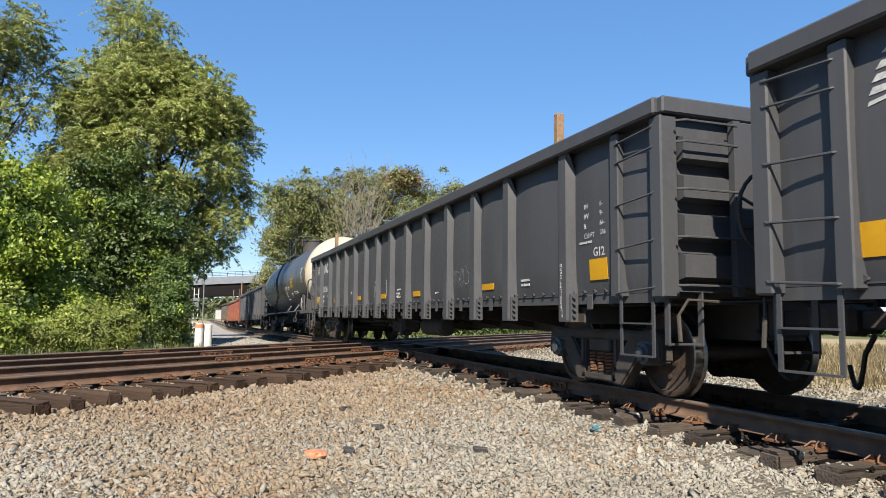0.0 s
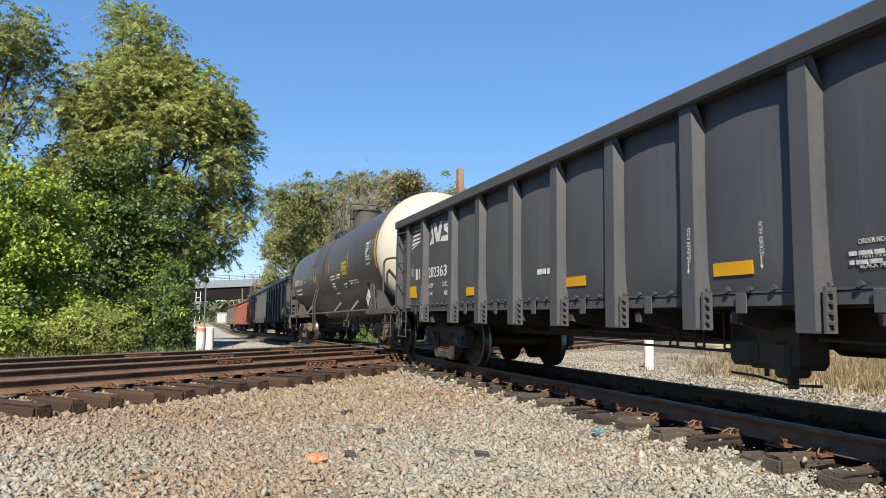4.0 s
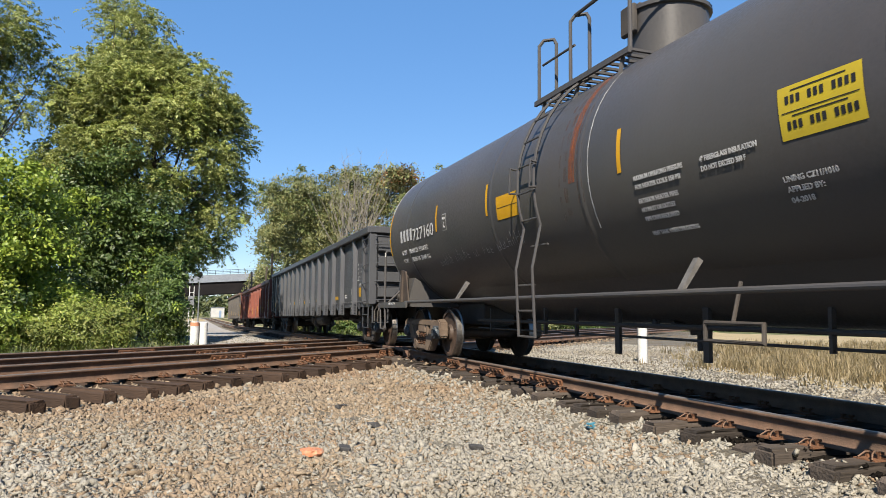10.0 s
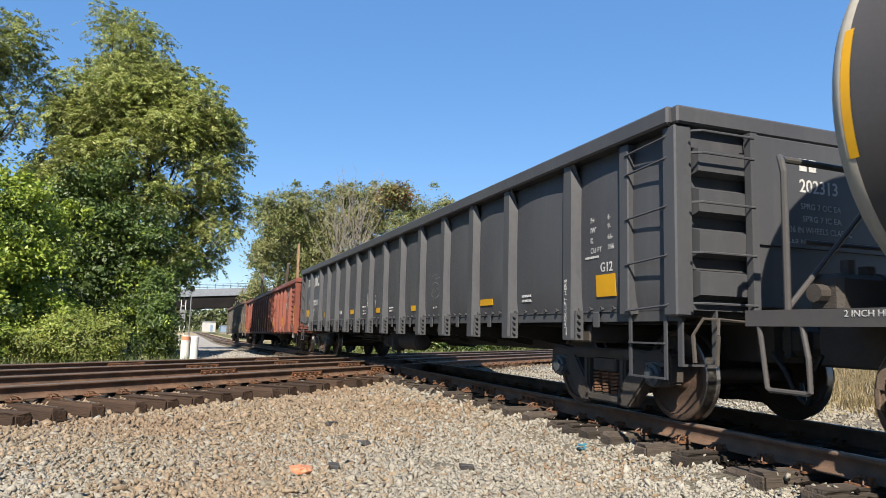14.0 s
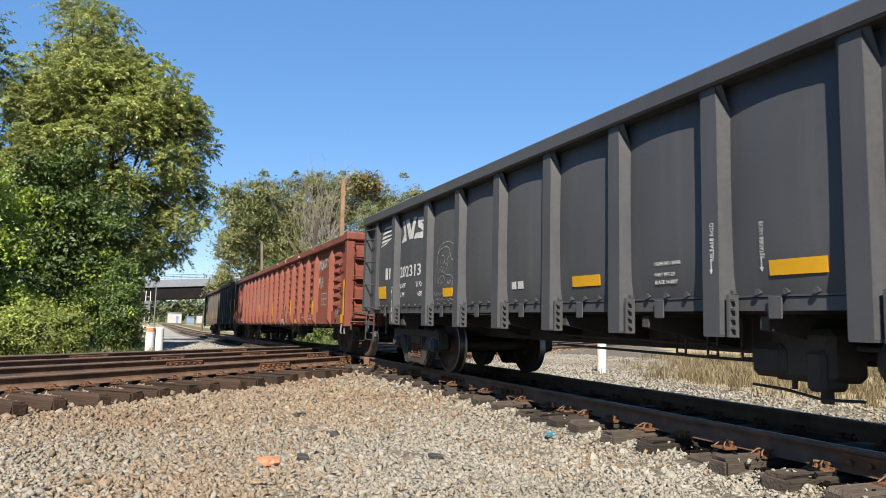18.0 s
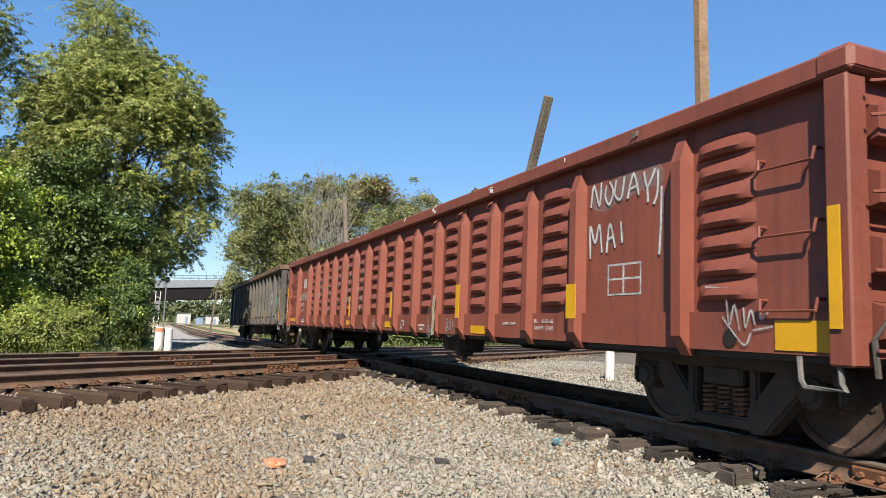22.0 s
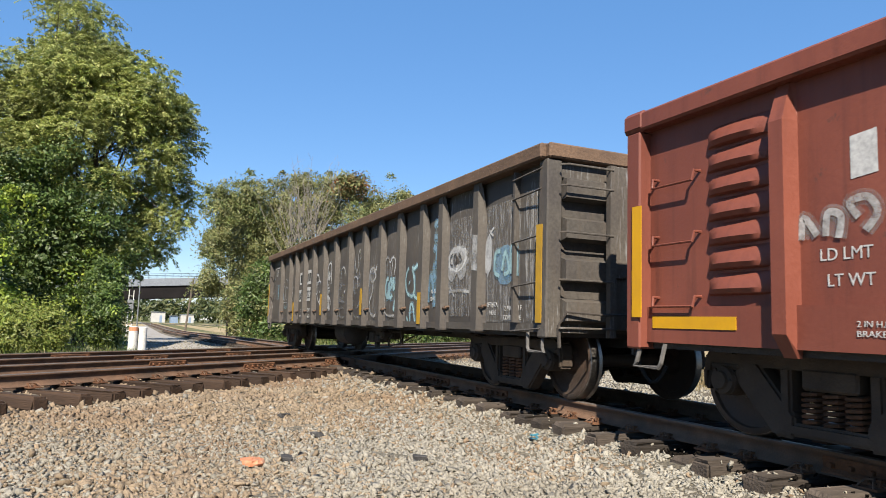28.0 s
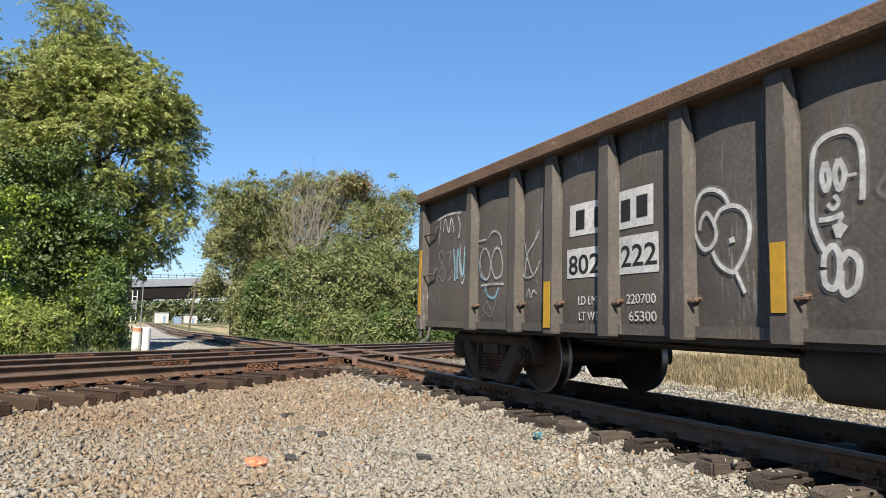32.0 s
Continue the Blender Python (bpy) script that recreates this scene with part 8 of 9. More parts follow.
for k, y in enumerate(G4_POSTS):
    bm = B()
    rod(bm, (-HW - 0.005, y - 0.15, 1.09), (-HW - 0.10, y - 0.15, 1.08), 0.014, 8)
    box(bm, -HW - 0.115, -HW - 0.095, y - 0.20, y - 0.09, 1.055, 1.08, bev=0.006)
    box(bm, -HW - 0.03, -HW - 0.005, y - 0.18, y - 0.12, 1.06, 1.12, bev=0.006)
    part("lashing_hook", bm, M["grime_top"], last)

for car_, posts_, sill_, top_, hl_ in ((gon_a, BLACK_POSTS, 1.08, 2.93, 10.06), (gon_b, BLACK_POSTS, 1.08, 2.93, 10.06), (gon_c, BLACK_POSTS, 1.08, 2.93, 10.06), (last, G4_POSTS, 0.78, 2.84, 8.0)):
    lay_on_side(car_, [-hl_ + 0.05] + sorted(posts_) + [hl_ - 0.05], sill_, top_, HW)

# torn paper still stuck to the rim
rng_ = random.Random(71)
for k in range(12):
    y = rng_.uniform(-8.5, 1.0)
    bm = B()
    a = rng_.uniform(0.05, 0.16)
    f = bm.faces.new([bm.verts.new((-HW - 0.138 - 0.01 * rng_.random(), y + dy, 2.84 + dz)) for dy, dz in ((0, 0.0), (a, 0.015), (a * 0.9, 0.04), (a * 0.3, 0.075))])
    bmesh.ops.recalc_face_normals(bm, faces=[f])
    part("paper_shred", bm, M["dim_white"], gon_b, "torn pale paper shred")

# tank car
TK_R, TK_Z = 1.515, 2.50
TK_H = 7.52
TK_Y = 0.17          # the barrel sits a little off the middle of its frame


def tank_car():
    car = tagged(new("tank_car"), "black insulated tank car with one white end and yellow strips", "tank car")
    bm = B()
    lathe(bm, [(-TK_H, TK_R)] + [(y + d, TK_R + e) for y in (-5.1, -0.4, 2.1, 6.2) for d, e in ((-0.08, 0), (-0.04, 0), (-0.02, 0.006), (0.02, 0.006), (0.04, 0), (0.08, 0))] + [(TK_H - 0.07, TK_R)], 'y', 72, closed=False)
    part("barrel", bm, M["tank"], car, at=pose(0, TK_Y, TK_Z), smooth=True)
    for q, base, deep, lb in ((-1, TK_H, 0.72, "white painted dished tank end"), (1, TK_H - 0.07, 0.38, "shallow white painted tank end")):
        bm = B()
        prof = [(0.0, TK_R), (0.05, TK_R + 0.004)] + [(0.05 + deep * math.sin(a), TK_R * math.cos(a)) for a in np.linspace(0.05, math.pi / 2 - 0.001, 16)]
        lathe(bm, [(q * (base + u), r) for u, r in prof], 'y', 72, closed=False)
        part("tank_head", bm, M["white_head"], car, lb, at=pose(0, TK_Y, TK_Z), smooth=True)
    # stub sills, saddles and end platforms
    for q in (-1, 1):
        reach, post = (8.55, 8.20) if q > 0 else (8.85, 7.88)
        bm = B()
        box(bm, -0.32, 0.32, q * 5.2, q * 8.95, 0.62, 1.06, bev=0.02)
        part("stub_sill", bm, M["truck_dark"], car)
        bm = B()
        prism(bm, [(-1.45, 0.96), (1.45, 0.96), (1.3, 1.55), (1.0, 1.38), (0.5, 1.16), (-0.5, 1.16), (-1.0, 1.38), (-1.3, 1.55)], 'y', q * 6.69 - 0.2, q * 6.69 + 0.2)
        part("saddle", bm, M["tank"], car)
        bm = B()
        y0 = 6.93 if q > 0 else -6.6
        prism(bm, [(-1.49, 1.0), (-1.36, 1.0), (-1.33, 1.60), (-1.46, 1.72)], 'y', y0 - 0.09, y0 + 0.02)
        prism(bm, [(y0, 1.02), (y0 - 0.47, 1.02), (y0 - 0.30, 1.50), (y0 - 0.22, 1.68), (y0, 1.72)], 'x', -1.44, -1.41)
        part("jacking_bracket", bm, M["truck"] if q > 0 else M["tank"], car)
        bm = B()
        box(bm, -1.5, 1.5, min(q * 7.45, q * reach), max(q * 7.45, q * reach), 0.98, 1.03)
        part("end_platform", bm, M["tank"], car)
        bm = B()
        box(bm, -1.52, -1.48, min(q * 6.4, q * reach), max(q * 6.4, q * reach), 0.94, 1.06)
        part("side_channel", bm, M["tank"], car)
        bm = B()
        box(bm, 1.48, 1.52, min(q * 6.4, q * reach), max(q * 6.4, q * reach), 0.94, 1.06)
        part("side_channel", bm, M["tank"], car)
        bm = B()
        ye = q * 8.32
        pipe(bm, [(-1.46, q * post, 1.03), (-1.46, q * post, 2.08), (-1.45, q * (post + 0.03), 2.17), (-1.41, q * (post + 0.08), 2.22), (-1.34, ye, 2.22), (-0.2, ye, 2.20), (-0.12, ye, 2.14), (-0.1, ye, 1.95)], 0.026, 8)
        pipe(bm, [(-0.26, ye, 2.12), (-1.36, ye, 1.05)], 0.022, 8)
        part("handrail", bm, M["tank"], car)
        bm = B()
        pipe(bm, [(1.45, q * 7.5, 1.03), (1.45, q * 7.5, 2.16), (1.05, q * 8.4, 2.24), (1.0, q * 8.45, 1.03)], 0.022, 8)
        part("handrail", bm, M["tank"], car)
        bm = B()
        pipe(bm, [(-1.0, q * 8.45, 1.62), (1.0, q * 8.45, 1.62)], 0.020, 8)
        part("handrail", bm, M["tank"], car)
        bm = B()
        xs = -1.5
        if q > 0:
            pipe(bm, [(xs, 8.44, 0.97), (xs, 8.42, 0.86), (xs, 8.37, 0.49), (xs, 8.34, 0.475), (xs, 8.02, 0.475), (xs, 7.99, 0.49), (xs, 8.0, 0.72), (xs, 8.05, 0.97)], 0.02, 8)
            lettering(car, "2 INCH HF COMP", -1.523, 7.69, 1.005, 0.045, M["white"], 0.52)
        else:
            for z in (0.42, 0.72):
                box(bm, xs - 0.02, xs + 0.03, -8.7, -8.2, z, z + 0.018)
            for y in (8.2, 8.68):
                box(bm, xs - 0.005, xs + 0.01, -y - 0.05, -y, 0.42, 1.0)
        part("step", bm, M["tank"], car)
        coupler(car, q * 8.85, q, M["truck_dark"])
        truck(car, 6.69 * q, "truck_tan", CAP_BLUE)
        if q > 0:
            bm = B()
            box(bm, -1.05, -0.55, 8.1, 8.4, 1.05, 1.35, bev=0.04)
            rod(bm, (-1.15, 8.25, 1.2), (-0.95, 8.25, 1.2), 0.07, 10)
            rod(bm, (-0.5, 8.25, 1.24), (-0.1, 8.25, 1.24), 0.14, 14)
            rod(bm, (-0.85, 8.2, 1.35), (-0.85, 8.2, 1.46), 0.05, 8)
            rod(bm, (-0.65, 8.2, 1.35), (-0.65, 8.2, 1.42), 0.06, 8)
            part("brake_valve", bm, M["truck_dark"], car, "dusty brake valve on the end platform", smooth=True)
    # running pipe along the foot, struts, outlet gear
    bm = B()
    pipe(bm, [(-1.46, -6.6, 1.05), (-1.46, 6.6, 1.05)], 0.030, 10)
    part("running_pipe", bm, M["tank"], car, smooth=True)
    for y in (-4.3, -1.85, 3.75):
        bm = B()
        prism(bm, [(-1.47, 1.06), (-1.43, 1.06), (-1.22, 1.34), (-1.27, 1.37)], 'y', y - 0.035, y + 0.035)
        part("pipe_strut", bm, M["strut"], car)
    bm = B()
    lathe(bm, [(0.62, 0.12), (0.82, 0.13), (0.82, 0.19), (1.12, 0.24), (1.12, 0.001), (0.62, 0.001)], 'z', 16)
    rod(bm, (0, 0, 0.62), (0, 0, 0.44), 0.05, 10)
    rod(bm, (-0.3, 0.12, 0.75), (0.3, 0.12, 0.75), 0.03, 8)
    rod(bm, (-0.25, 0.5, 0.72), (-0.25, 0.5, 1.1), 0.05, 8)
    part("bottom_outlet", bm, M["truck_dark"], car, at=pose(0, -0.4, 0))
    bm = B()
    for x, z, r in ((-0.52, 0.72, 0.028), (-0.5, 0.58, 0.015)):
        rod(bm, (x, -5.0, z), (x, 5.0, z), r, 8)
    part("brake_pipe", bm, M["truck_dark"], car)
    bm = B()
    pipe(bm, [(-1.1, -1.75, 0.78), (-1.1, -1.75, 0.62), (-1.1, -2.45, 0.62), (-1.1, -2.45, 0.78), (-1.1, -1.75, 0.78)], 0.024, 8)
    rod(bm, (-1.1, -2.1, 0.78), (-1.0, -2.1, 1.15), 0.02, 6)
    part("guard_loop", bm, M["truck_dark"], car)
    for y, w, z in ((-4.3, 0.04, 0.54), (-3.2, 0.06, 0.54), (-2.6, 0.03, 0.54), (-1.1, 0.07, 0.36), (0.5, 0.07, 0.36), (1.5, 0.03, 0.54), (2.4, 0.04, 0.54), (3.3, 0.05, 0.54), (4.4, 0.04, 0.54)):
        bm = B()
        box(bm, -0.54, -0.49, y - w * 0.6, y + w * 0.6, z, 0.93)
        part("pipe_hanger", bm, M["truck_dark"], car)
    # sagging belly of the barrel, deepest over the outlet
    bm = B()
    rows = []
    for i in range(41):
        y = -5.0 + i * 0.25
        e = min(1.0, (5.0 - abs(y)) / 1.2)
        e = e * e * (3 - 2 * e)
        row = []
        for k in range(-9, 10):
            th = radians(38) * k / 9
            r = TK_R - 0.004 + 0.25 * e * (1 - (k / 9) ** 2) ** 2
            row.append(bm.verts.new((-r * math.sin(th), y, TK_Z - r * math.cos(th))))
        rows.append(row)
    for p, q2 in zip(rows, rows[1:]):
        for k in range(18):
            bm.faces.new((p[k], p[k + 1], q2[k + 1], q2[k]))
    bmesh.ops.recalc_face_normals(bm, faces=bm.faces)
    part("belly", bm, M["tank"], car, smooth=True)
    # ladder up the side
    def on(y, ang, off=0.0):
        return (-(TK_R + off) * math.cos(ang), y, TK_Z + (TK_R + off) * math.sin(ang))
    y0, y1 = 0.62, 1.07
    for y in (y0, y1):
        bm = B()
        pts = [(-1.62, y, 0.55), (-1.66, y, 1.4)] + [on(y, a, 0.13) for a in np.linspace(-0.35, 1.25, 12)]
        pipe(bm, pts, 0.02, 6)
        part("ladder_stile", bm, M["tank"], car)
    for z in (0.56, 0.88, 1.2):
        bm = B()
        rod(bm, (-1.63, y0, z), (-1.63, y1, z), 0.014, 6)
        part("ladder_rung", bm, M["tank"], car)
    for a in np.linspace(-0.5, 1.2, 9):
        bm = B()
        rod(bm, on(y0, a, 0.13), on(y1, a, 0.13), 0.014, 6)
        part("ladder_rung", bm, M["tank"], car)
    for y in (y0 - 0.06, y1 + 0.06):
        bm = B()
        pipe(bm, [on(y, -0.06, 0.13), on(y, -0.06, 0.22), on(y, 0.13, 0.22), on(y, 0.13, 0.13)], 0.016, 6)
        part("ladder_guard", bm, M["tank"], car)
    # top platform with railing and manway housing
    zt = TK_Z + TK_R
    bm = B()
    for k in range(15):
        box(bm, -1.0, -0.52, 1.75 - k * 0.16, 1.75 - k * 0.16 + 0.04, zt - 0.16, zt - 0.13)
    for dx in (-1.02, -0.54):
        box(bm, dx, dx + 0.04, -0.5, 1.8, zt - 0.19, zt - 0.12)
    part("walkway_grating", bm, M["tank"], car)
    for y in (1.6, 0.7, -0.3):
        bm = B()
        rod(bm, (-0.95, y, zt - 0.16), (-1.02, y, zt - 0.5), 0.03, 6)
        rod(bm, (-0.55, y, zt - 0.16), (-0.55, y, zt - 0.22), 0.03, 6)
        part("walkway_bracket", bm, M["tank"], car)
    # two hoops at the head of the ladder, then the rail round the manway
    for y, x0, x1 in ((1.72, -0.98, -0.80), (0.84, -0.98, -0.80)):
        bm = B()
        h = 4.78 if y > 1 else 4.80
        pipe(bm, [(x0, y, zt - 0.16), (x0, y, h - 0.08), (x0 + 0.05, y - 0.04, h), (x1 - 0.02, y - 0.14, h), (x1, y - 0.18, h - 0.08), (x1, y - 0.18, zt - 0.16)], 0.026, 7)
        part("handrail", bm, M["tank"], car)
    bm = B()
    pipe(bm, [(-0.93, 0.80, 4.80), (-0.93, -0.38, 4.80), (-0.86, -0.46, 4.80), (0.95, -0.5, 4.80), (0.98, -0.5, zt - 0.16)], 0.026, 7)
    pipe(bm, [(-0.93, -0.41, 4.80), (-0.93, -0.41, zt - 0.16)], 0.026, 7)
    pipe(bm, [(-0.93, 1.70, 4.42), (-0.93, 0.82, 4.40)], 0.018, 7)
    part("railing", bm, M["tank"], car, "pipe railing round the top platform")
    bm = B()
    lathe(bm, [(-0.15, 0.50), (0.60, 0.50), (0.61, 0.54), (0.66, 0.54), (0.66, 0.001), (-0.15, 0.001)], 'z', 28)
    part("manway_housing", bm, M["tank"], car, at=pose(0, 0.1, zt), smooth=True)
    bm = B()
    box(bm, -0.58, -0.50, 0.02, 0.3, 0.32, 0.70, bev=0.02)
    box(bm, -0.50, -0.1, 0.0, 0.2, 0.66, 0.71, bev=0.02)
    part("vent_valve", bm, M["truck_dark"], car, at=pose(0, 0, zt))

    # painted strips and writing laid on the round side
    def wrap(name, y0_, y1_, za, zb, mat, off=0.006, lab=""):
        bm_ = B()
        a0, a1 = math.asin((za - TK_Z) / TK_R), math.asin((zb - TK_Z) / TK_R)
        rows = [[bm_.verts.new(on(y, a, off)) for y in np.linspace(y0_, y1_, 3)] for a in np.linspace(a0, a1, 12)]
        for r0, r1 in zip(rows, rows[1:]):
            for k in range(2):
                bm_.faces.new((r0[k], r0[k + 1], r1[k + 1], r1[k]))
        bmesh.ops.recalc_face_normals(bm_, faces=bm_.faces)
        return part(name, bm_, mat, car, lab, smooth=True)

    C0 = 19.56
    for s_, za, zb in ((18.55, 2.29, 2.75), (15.58, 2.30, 2.79), (24.18, 2.28, 2.75), (21.94, 2.28, 2.75), (27.18, 2.06, 2.95)):
        wrap("reflective_strip", s_ - C0 - 0.035, s_ - C0 + 0.035, za, zb, M["yellow"], lab="yellow reflective strip")
    wrap("reflective_strip", -7.31, -7.19, 2.07, 2.99, M["yellow"], 0.012, "yellow reflective strip")
    for s0, s1, za, zb, lines in ((15.79, 16.49, 2.14, 2.53, 2), (20.89, 21.59, 2.17, 2.50, 0)):
        wrap("notice_panel", s0 - C0, s1 - C0, za, zb, M["notice"] if lines else M["yellow"], 0.005, "yellow notice panel")
        for k in range(lines):
            z = za + 0.07 + k * (zb - za) * 0.48
            for j in range(12):
                y = s0 - C0 + 0.05 + j * (s1 - s0 - 0.1) / 12
                if j not in (4, 8):
                    wrap("writing_bar", y, y + (s1 - s0) / 12 * 0.55, z, z + 0.06, M["stencil_black"], 0.008)
            wrap("writing_bar", s0 - C0 + 0.12, s1 - C0 - 0.12, z + 0.09, z + 0.10, M["stencil_black"], 0.008)
        wrap("writing_bar", s0 - C0 + 0.03, s1 - C0 - 0.03, (za + zb) / 2 - 0.004, (za + zb) / 2 + 0.004, M["stencil_black"], 0.008)

    def wrapped_text(text, s_, z, size, width, mat=None):
        me = letter_mesh(text, size, width, 0.002)
        a0 = math.asin((z - TK_Z) / TK_R)
        for v in me.vertices:
            a = a0 + v.co.y / TK_R
            v.co = Vector(on(s_ - C0 - v.co.x, a, 0.011 + v.co.z))
        me.materials.clear()
        me.materials.append(mat or M["white"])
        part("lettering", me, None, car)

    wrapped_text("727160", 25.55, 2.25, 0.235, 1.22)
    for k in range(4):
        y = 26.34 - k * 0.215
        wrap("painted_mark", y - C0 - 0.065, y - C0 + 0.065, 2.275, 2.51, M["white"], 0.006)
    wrapped_text("LD LMT", 26.42, 2.03, 0.085, 0.34)
    wrapped_text("205800 LB  93350 KG", 25.94, 2.03, 0.09, 1.16)
    wrapped_text("LT WT", 26.43, 1.87, 0.085, 0.29)
    wrapped_text("80200 LB  36400 KG", 25.90, 1.87, 0.09, 1.11)
    for k, tx in enumerate(("MAXIMUM OPERATING PRESSURE", "FOR HEATER COILS 150 PSI", "EXTERIOR HEATER PIPES", "NO INLET OR OUTLET", "PIPE CAPS REQUIRED", "VENT TANK WHEN UNLOADING")):
        wrapped_text(tx, 18.33, 2.17 - k * 0.085 - (0.05 if k > 1 else 0) - (0.05 if k > 4 else 0), 0.045, 0.028 * len(tx))
    for k, tx in enumerate(('4" FIBERGLASS INSULATION', "DO NOT EXCEED 300 F")):
        wrapped_text(tx, 17.38, 2.17 - k * 0.08, 0.045, 0.027 * len(tx))
    for k, tx in enumerate(("LINING CZ11/1010", "APPLIED BY:", "04-2018")):
        wrapped_text(tx, 16.58, 1.86 - k * 0.075, 0.045, 0.03 * len(tx))
    for k, tx in enumerate(("OWNERSHIP SUBJECT TO A SECURITY AGREEMENT", "FILED WITH THE SURFACE TRANSPORTATION BOARD")):
        wrapped_text(tx, 15.72, 1.90 - k * 0.07, 0.04, 0.026 * len(tx))
    for k in range(14):
        wrap("writing_bar", 14.72 - C0 + k * 0.07, 14.76 - C0 + k * 0.07, 1.75, 1.785, M["dim_white"], 0.006)
    # ruled data table near the white end
    wrap("data_table", 12.43 - C0, 13.36 - C0, 2.30, 2.79, M["dim_white"], 0.005, "white ruled table of small writing")
    for k in range(7):
        z = 2.312 + k * 0.067
        for a, b in ((12.45, 12.62), (12.64, 12.80), (12.82, 13.34)):
            wrap("data_cell", a - C0, b - C0, z, z + 0.055, M["tank"], 0.009)
    for k, tx in enumerate(("STUB SILL INSPECTION", "88.B.2 INSPECTION", "LINING", "PRD: VALVE", "SERVICE EQUIPMENT", "THICKNESS TEST", "TANK QUALIFICATION")):
        wrapped_text(tx, 13.32, 2.325 + k * 0.067, 0.034, 0.0235 * len(tx))
    wrapped_text("727160", 13.16, 2.20, 0.06, 0.22)
    for k in range(4):
        wrap("writing_bar", 13.30 - C0 - k * 0.037, 13.325 - C0 - k * 0.037, 2.20, 2.255, M["white"], 0.006)
    wrap("data_panel", 13.43 - C0, 13.89 - C0, 1.525, 1.815, M["dim_white"], 0.005)
    wrap("data_panel", 13.45 - C0, 13.65 - C0, 1.545, 1.795, M["truck"], 0.009)
    wrap("data_panel", 13.67 - C0, 13.87 - C0, 1.545, 1.795, M["truck"], 0.009)
    wrap("class_mark", 23.66 - C0, 23.87 - C0, 2.26, 2.55, M["dim_white"], 0.005)
    wrap("class_mark", 23.675 - C0, 23.855 - C0, 2.275, 2.535, M["tank"], 0.009)
    wrapped_text("PLATE", 23.835, 2.45, 0.045, 0.135)
    wrapped_text("C", 23.80, 2.31, 0.10, 0.07)
    # spilled orange run round the barrel beside the manway
    wrap("spill_stain", 19.43 - C0, 19.56 - C0, 2.35, 4.0, M["spill"], 0.004, "orange rusty run of spilled cargo")
    for a, b, z in ((19.28, 19.40, 2.1), (19.60, 19.68, 2.0), (19.75, 19.80, 1.95)):
        wrap("spill_stain", a - C0, b - C0, z, 3.98, M["spill_thin"], 0.003)
    wrap("spill_stain", 19.13 - C0, 19.15 - C0, 1.8, 3.6, M["dim_white"], 0.004, "pale scuffed line round the barrel")
    rr = random.Random(8)
    y = 24.42
    for k in range(26):
        h = rr.choice((0.09, 0.10, 0.12, 0.19))
        z = 1.70 + 0.004 * k + rr.uniform(-.012, .012)
        if k not in (5, 11, 14, 18):
            a = rr.uniform(0.02, 0.05)
            wrap("chalk_scrawl", y - C0, y - C0 + 0.010, z, z + h, M["dim_white"], 0.006)
            if rr.random() < 0.6:
                wrap("chalk_scrawl", y - C0 - a - 0.03, y - C0 - a - 0.02, z, z + h * 0.6, M["dim_white"], 0.006)
            if rr.random() < 0.7:
                wrap("chalk_scrawl", y - C0 - 0.07, y - C0, z + h * 0.5, z + h * 0.5 + 0.009, M["dim_white"], 0.006)
            if rr.random() < 0.4:
                wrap("chalk_scrawl", y - C0 - 0.07, y - C0, z, z + 0.009, M["dim_white"], 0.006)
        y -= 0.135
    # hazard placards: on the bracket beside the white end, and on the end itself
    for px, py, pz, basis in ((-1.49, -6.55, 1.35, SIDE), (0.35, -8.2, 1.42, FRONT)):
        bm_ = B()
        box(bm_, -0.16, 0.16, -0.16, 0.16, -0.004, 0.004, Matrix.Rotation(radians(45), 4, 'Z'))
        pl = part("placard", bm_, M["white"], car, "white diamond hazard placard", at=Matrix.Translation((px, py, pz)) @ basis)
        me = letter_mesh("2312", 0.07, 0.2)
        me.materials.clear()
        me.materials.append(M["stencil_black"])
        part("lettering", me, None, pl, at=pose(-0.1, -0.035, 0.006))
    # rusty run down the white end
    for k, (x0, x1, z0, z1) in enumerate(((-1.0, -0.72, 1.30, 2.10), (-1.10, -0.98, 1.40, 1.85), (-0.74, -0.62, 1.25, 1.95))):
        bm_ = B()
        rows = []
        for z in np.linspace(z0, z1, 10):
            f = (z - z0) / (z1 - z0)
            pts_ = []
            for x in (x0 + 0.05 * f, (x0 + x1) / 2, x1 - 0.05 * f):
                rr_ = min(0.999, math.hypot(x, z - TK_Z) / TK_R)
                pts_.append(bm_.verts.new((x, TK_Y - TK_H - 0.05 - 0.72 * math.sqrt(1 - rr_ * rr_) - 0.006, z)))
            rows.append(pts_)
        for r0, r1 in zip(rows, rows[1:]):
            for j in (0, 1):
                bm_.faces.new((r0[j], r0[j + 1], r1[j + 1], r1[j]))
        bmesh.ops.recalc_face_normals(bm_, faces=bm_.faces)
        part("rust_run", bm_, M["head_rust"], car, "brown rust run on the white end", smooth=True)
    # writing on the white end
    for k, (tx, w) in enumerate((("CAPY  25457 GALS", 0.95), ("CAPY  96 374 L", 0.85))):
        lettering(car, tx, -0.55, TK_Y - TK_H - 0.73 - 0.01 * k, 3.02 - k * 0.125, 0.065, M["stencil_black"], w, basis=FRONT)
    for k in range(6):
        bm_ = B()
        box(bm_, -0.72 + k * 0.15, -0.62 + k * 0.15, TK_Y - TK_H - 0.71, TK_Y - TK_H - 0.60, 3.13, 3.25)
        part("painted_mark", bm_, M["stencil_black"], car)
    return car


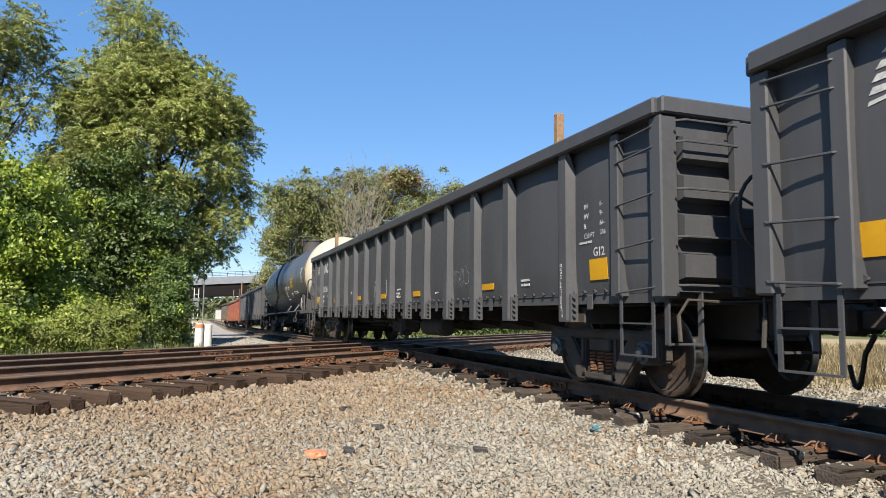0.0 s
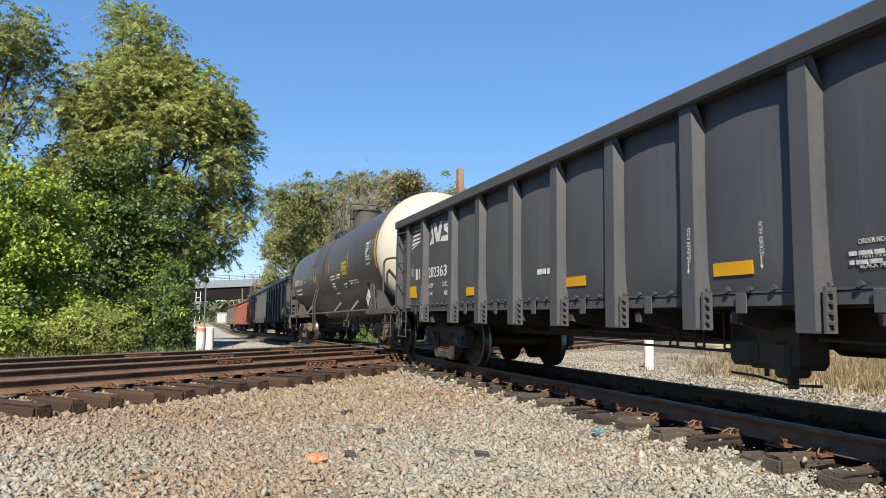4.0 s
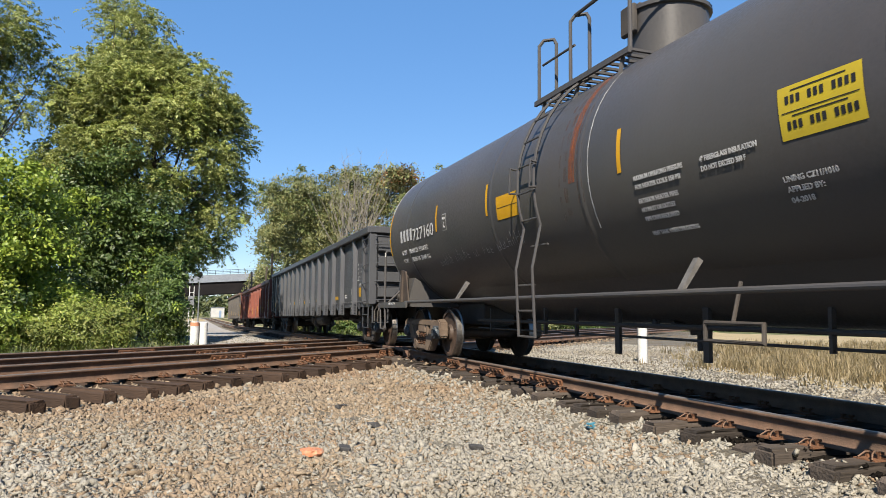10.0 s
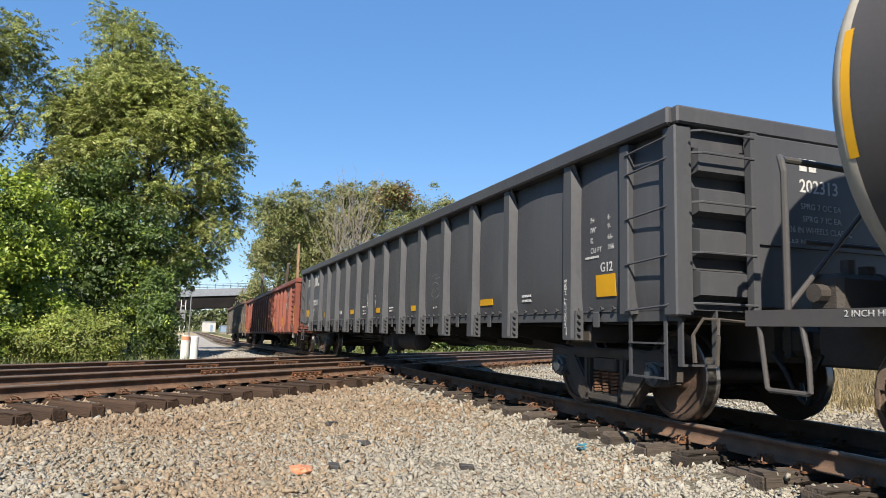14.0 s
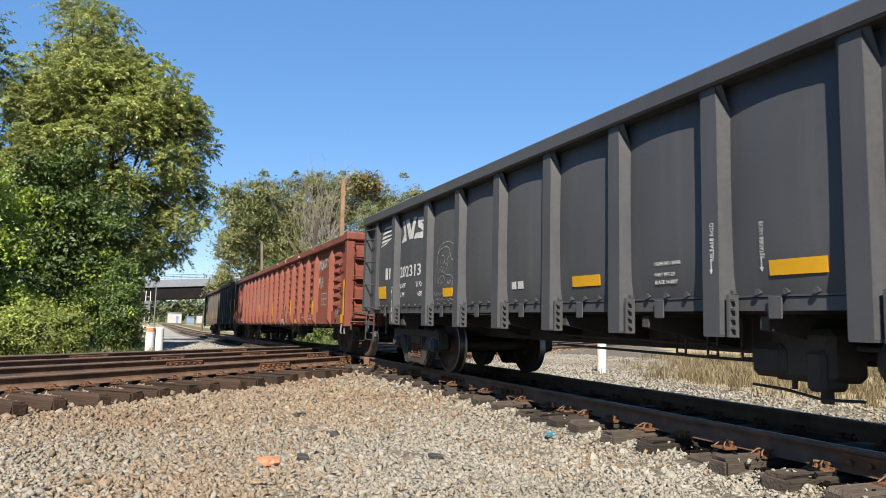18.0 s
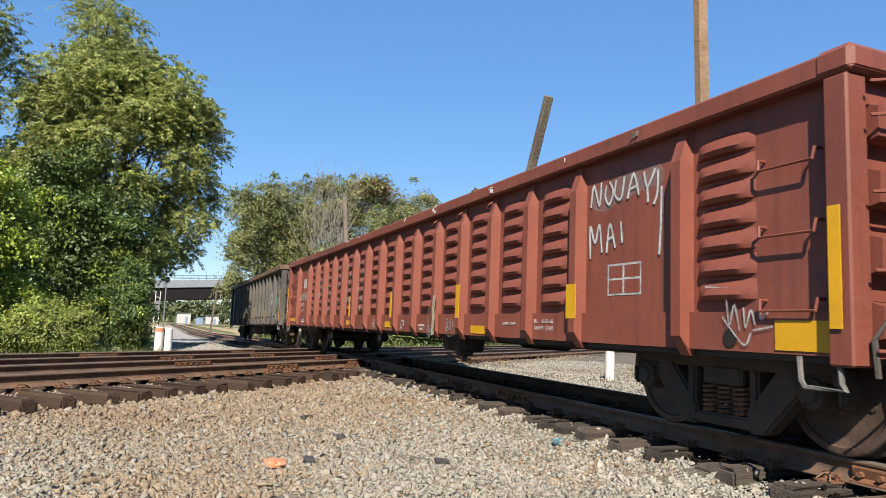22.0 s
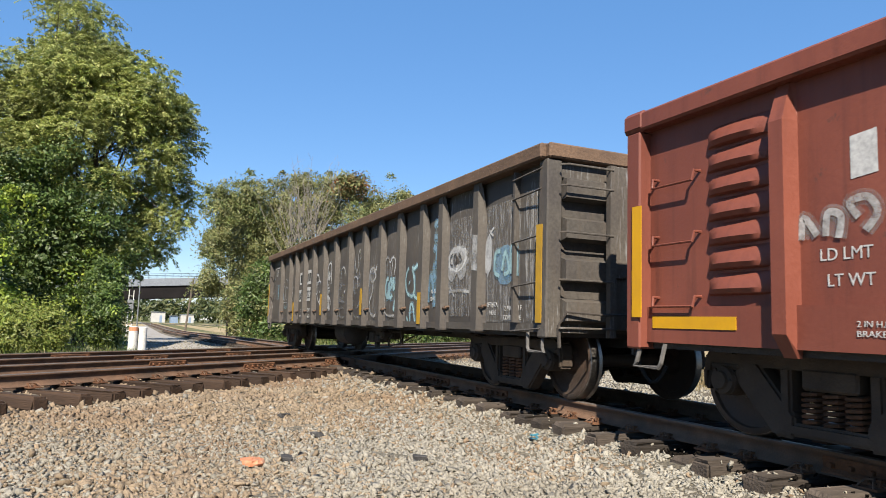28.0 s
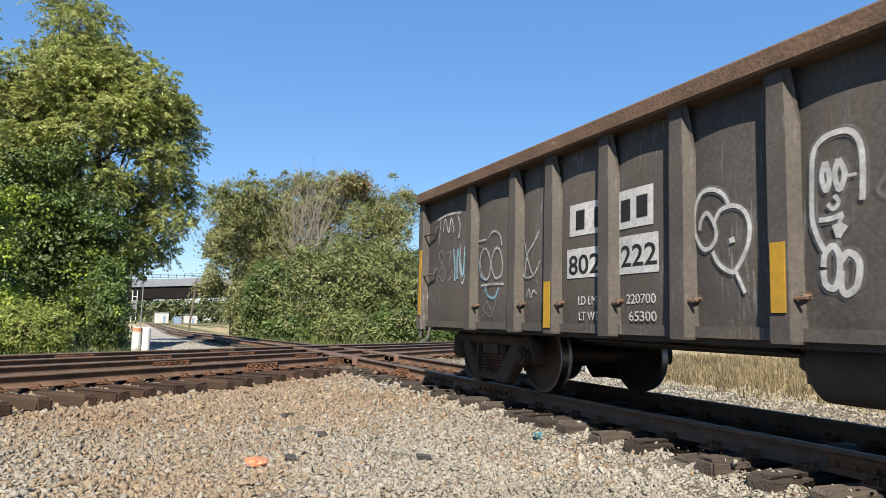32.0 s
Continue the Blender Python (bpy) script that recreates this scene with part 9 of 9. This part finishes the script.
M["head_rust"] = mk("rust_run", [(0.221, 0.142, 0.074), (0.264, 0.201, 0.127)], 5, 0.6, bump=0.05, streak=0.6, streak_col=(0.290, 0.242, 0.179), thin=(-0.2, 0.75))
M["spill"] = mk("orange_spill", [(0.19, 0.055, 0.018), (0.12, 0.042, 0.018)], 6, 0.7, bump=0.05, along=(1, 6, 1), thin=(0.1, 1.0))
M["spill_thin"] = mk("thin_brown_spill", [(0.09, 0.045, 0.025), (0.07, 0.04, 0.03)], 6, 0.7, bump=0.0, along=(1, 9, 0.6), thin=(-0.2, 0.7))
tank = tank_car()

# ---- motion of the train ----
# metres travelled by the train against the moment 5.5 s
TRAVEL = (
    (0.0, -15.245), (1.0, -12.458), (2.0, -9.695), (3.0, -6.939), (4.0, -4.179), (5.0, -1.409),
    (6.0, 1.371), (7.0, 4.162), (8.0, 6.961), (9.0, 9.768), (10.0, 12.580), (11.0, 15.399),
    (12.0, 18.225), (13.0, 21.059), (14.0, 23.904), (15.0, 26.763), (16.0, 29.638), (17.0, 32.533),
    (18.0, 35.450), (19.0, 38.391), (20.0, 41.355), (21.0, 44.342), (22.0, 47.349), (23.0, 50.373),
    (24.0, 53.409), (25.0, 56.452), (26.0, 59.497), (27.0, 62.542), (28.0, 65.584), (29.0, 68.629),
    (30.0, 71.687), (31.0, 74.778), (32.0, 77.933),
)
CARS = ((gon_a, -21.16, 8.28), (gon_b, 0.185, 8.28), (tank, 19.56, 6.69), (gon_c, 38.98, 8.28), (red, 60.48, 8.49), (last, 79.93, 6.5))


def travelled(t):
    return float(np.interp(t, [r[0] for r in TRAVEL], [r[1] for r in TRAVEL]))


def on_track(u):
    return Vector((float(track_x(u)), u, float(track_z(u))))


def car_pose(place, half, t):
    u = place - travelled(t)
    a, b = on_track(u - half), on_track(u + half)
    d = (b - a).normalized()
    side = d.cross(Vector((0, 0, 1))).normalized()
    up = side.cross(d)
    m = Matrix((side, d, up)).transposed().to_4x4()
    return Matrix.Translation((a + b) / 2) @ m


def motions():
    for car, place, half in CARS:
        walk(car, [(float(t), car_pose(place, half, float(t))) for t in np.arange(0, CLIP + 0.1, 1.0)])
    for w, y, car in WHEELS:
        rows = [(float(t), Matrix.Translation((0, y, WHEEL_R)) @ Matrix.Rotation(travelled(float(t)) / WHEEL_R, 4, 'X')) for t in np.arange(0, CLIP + 0.1, 0.2)]
        walk(w, rows)


motions()
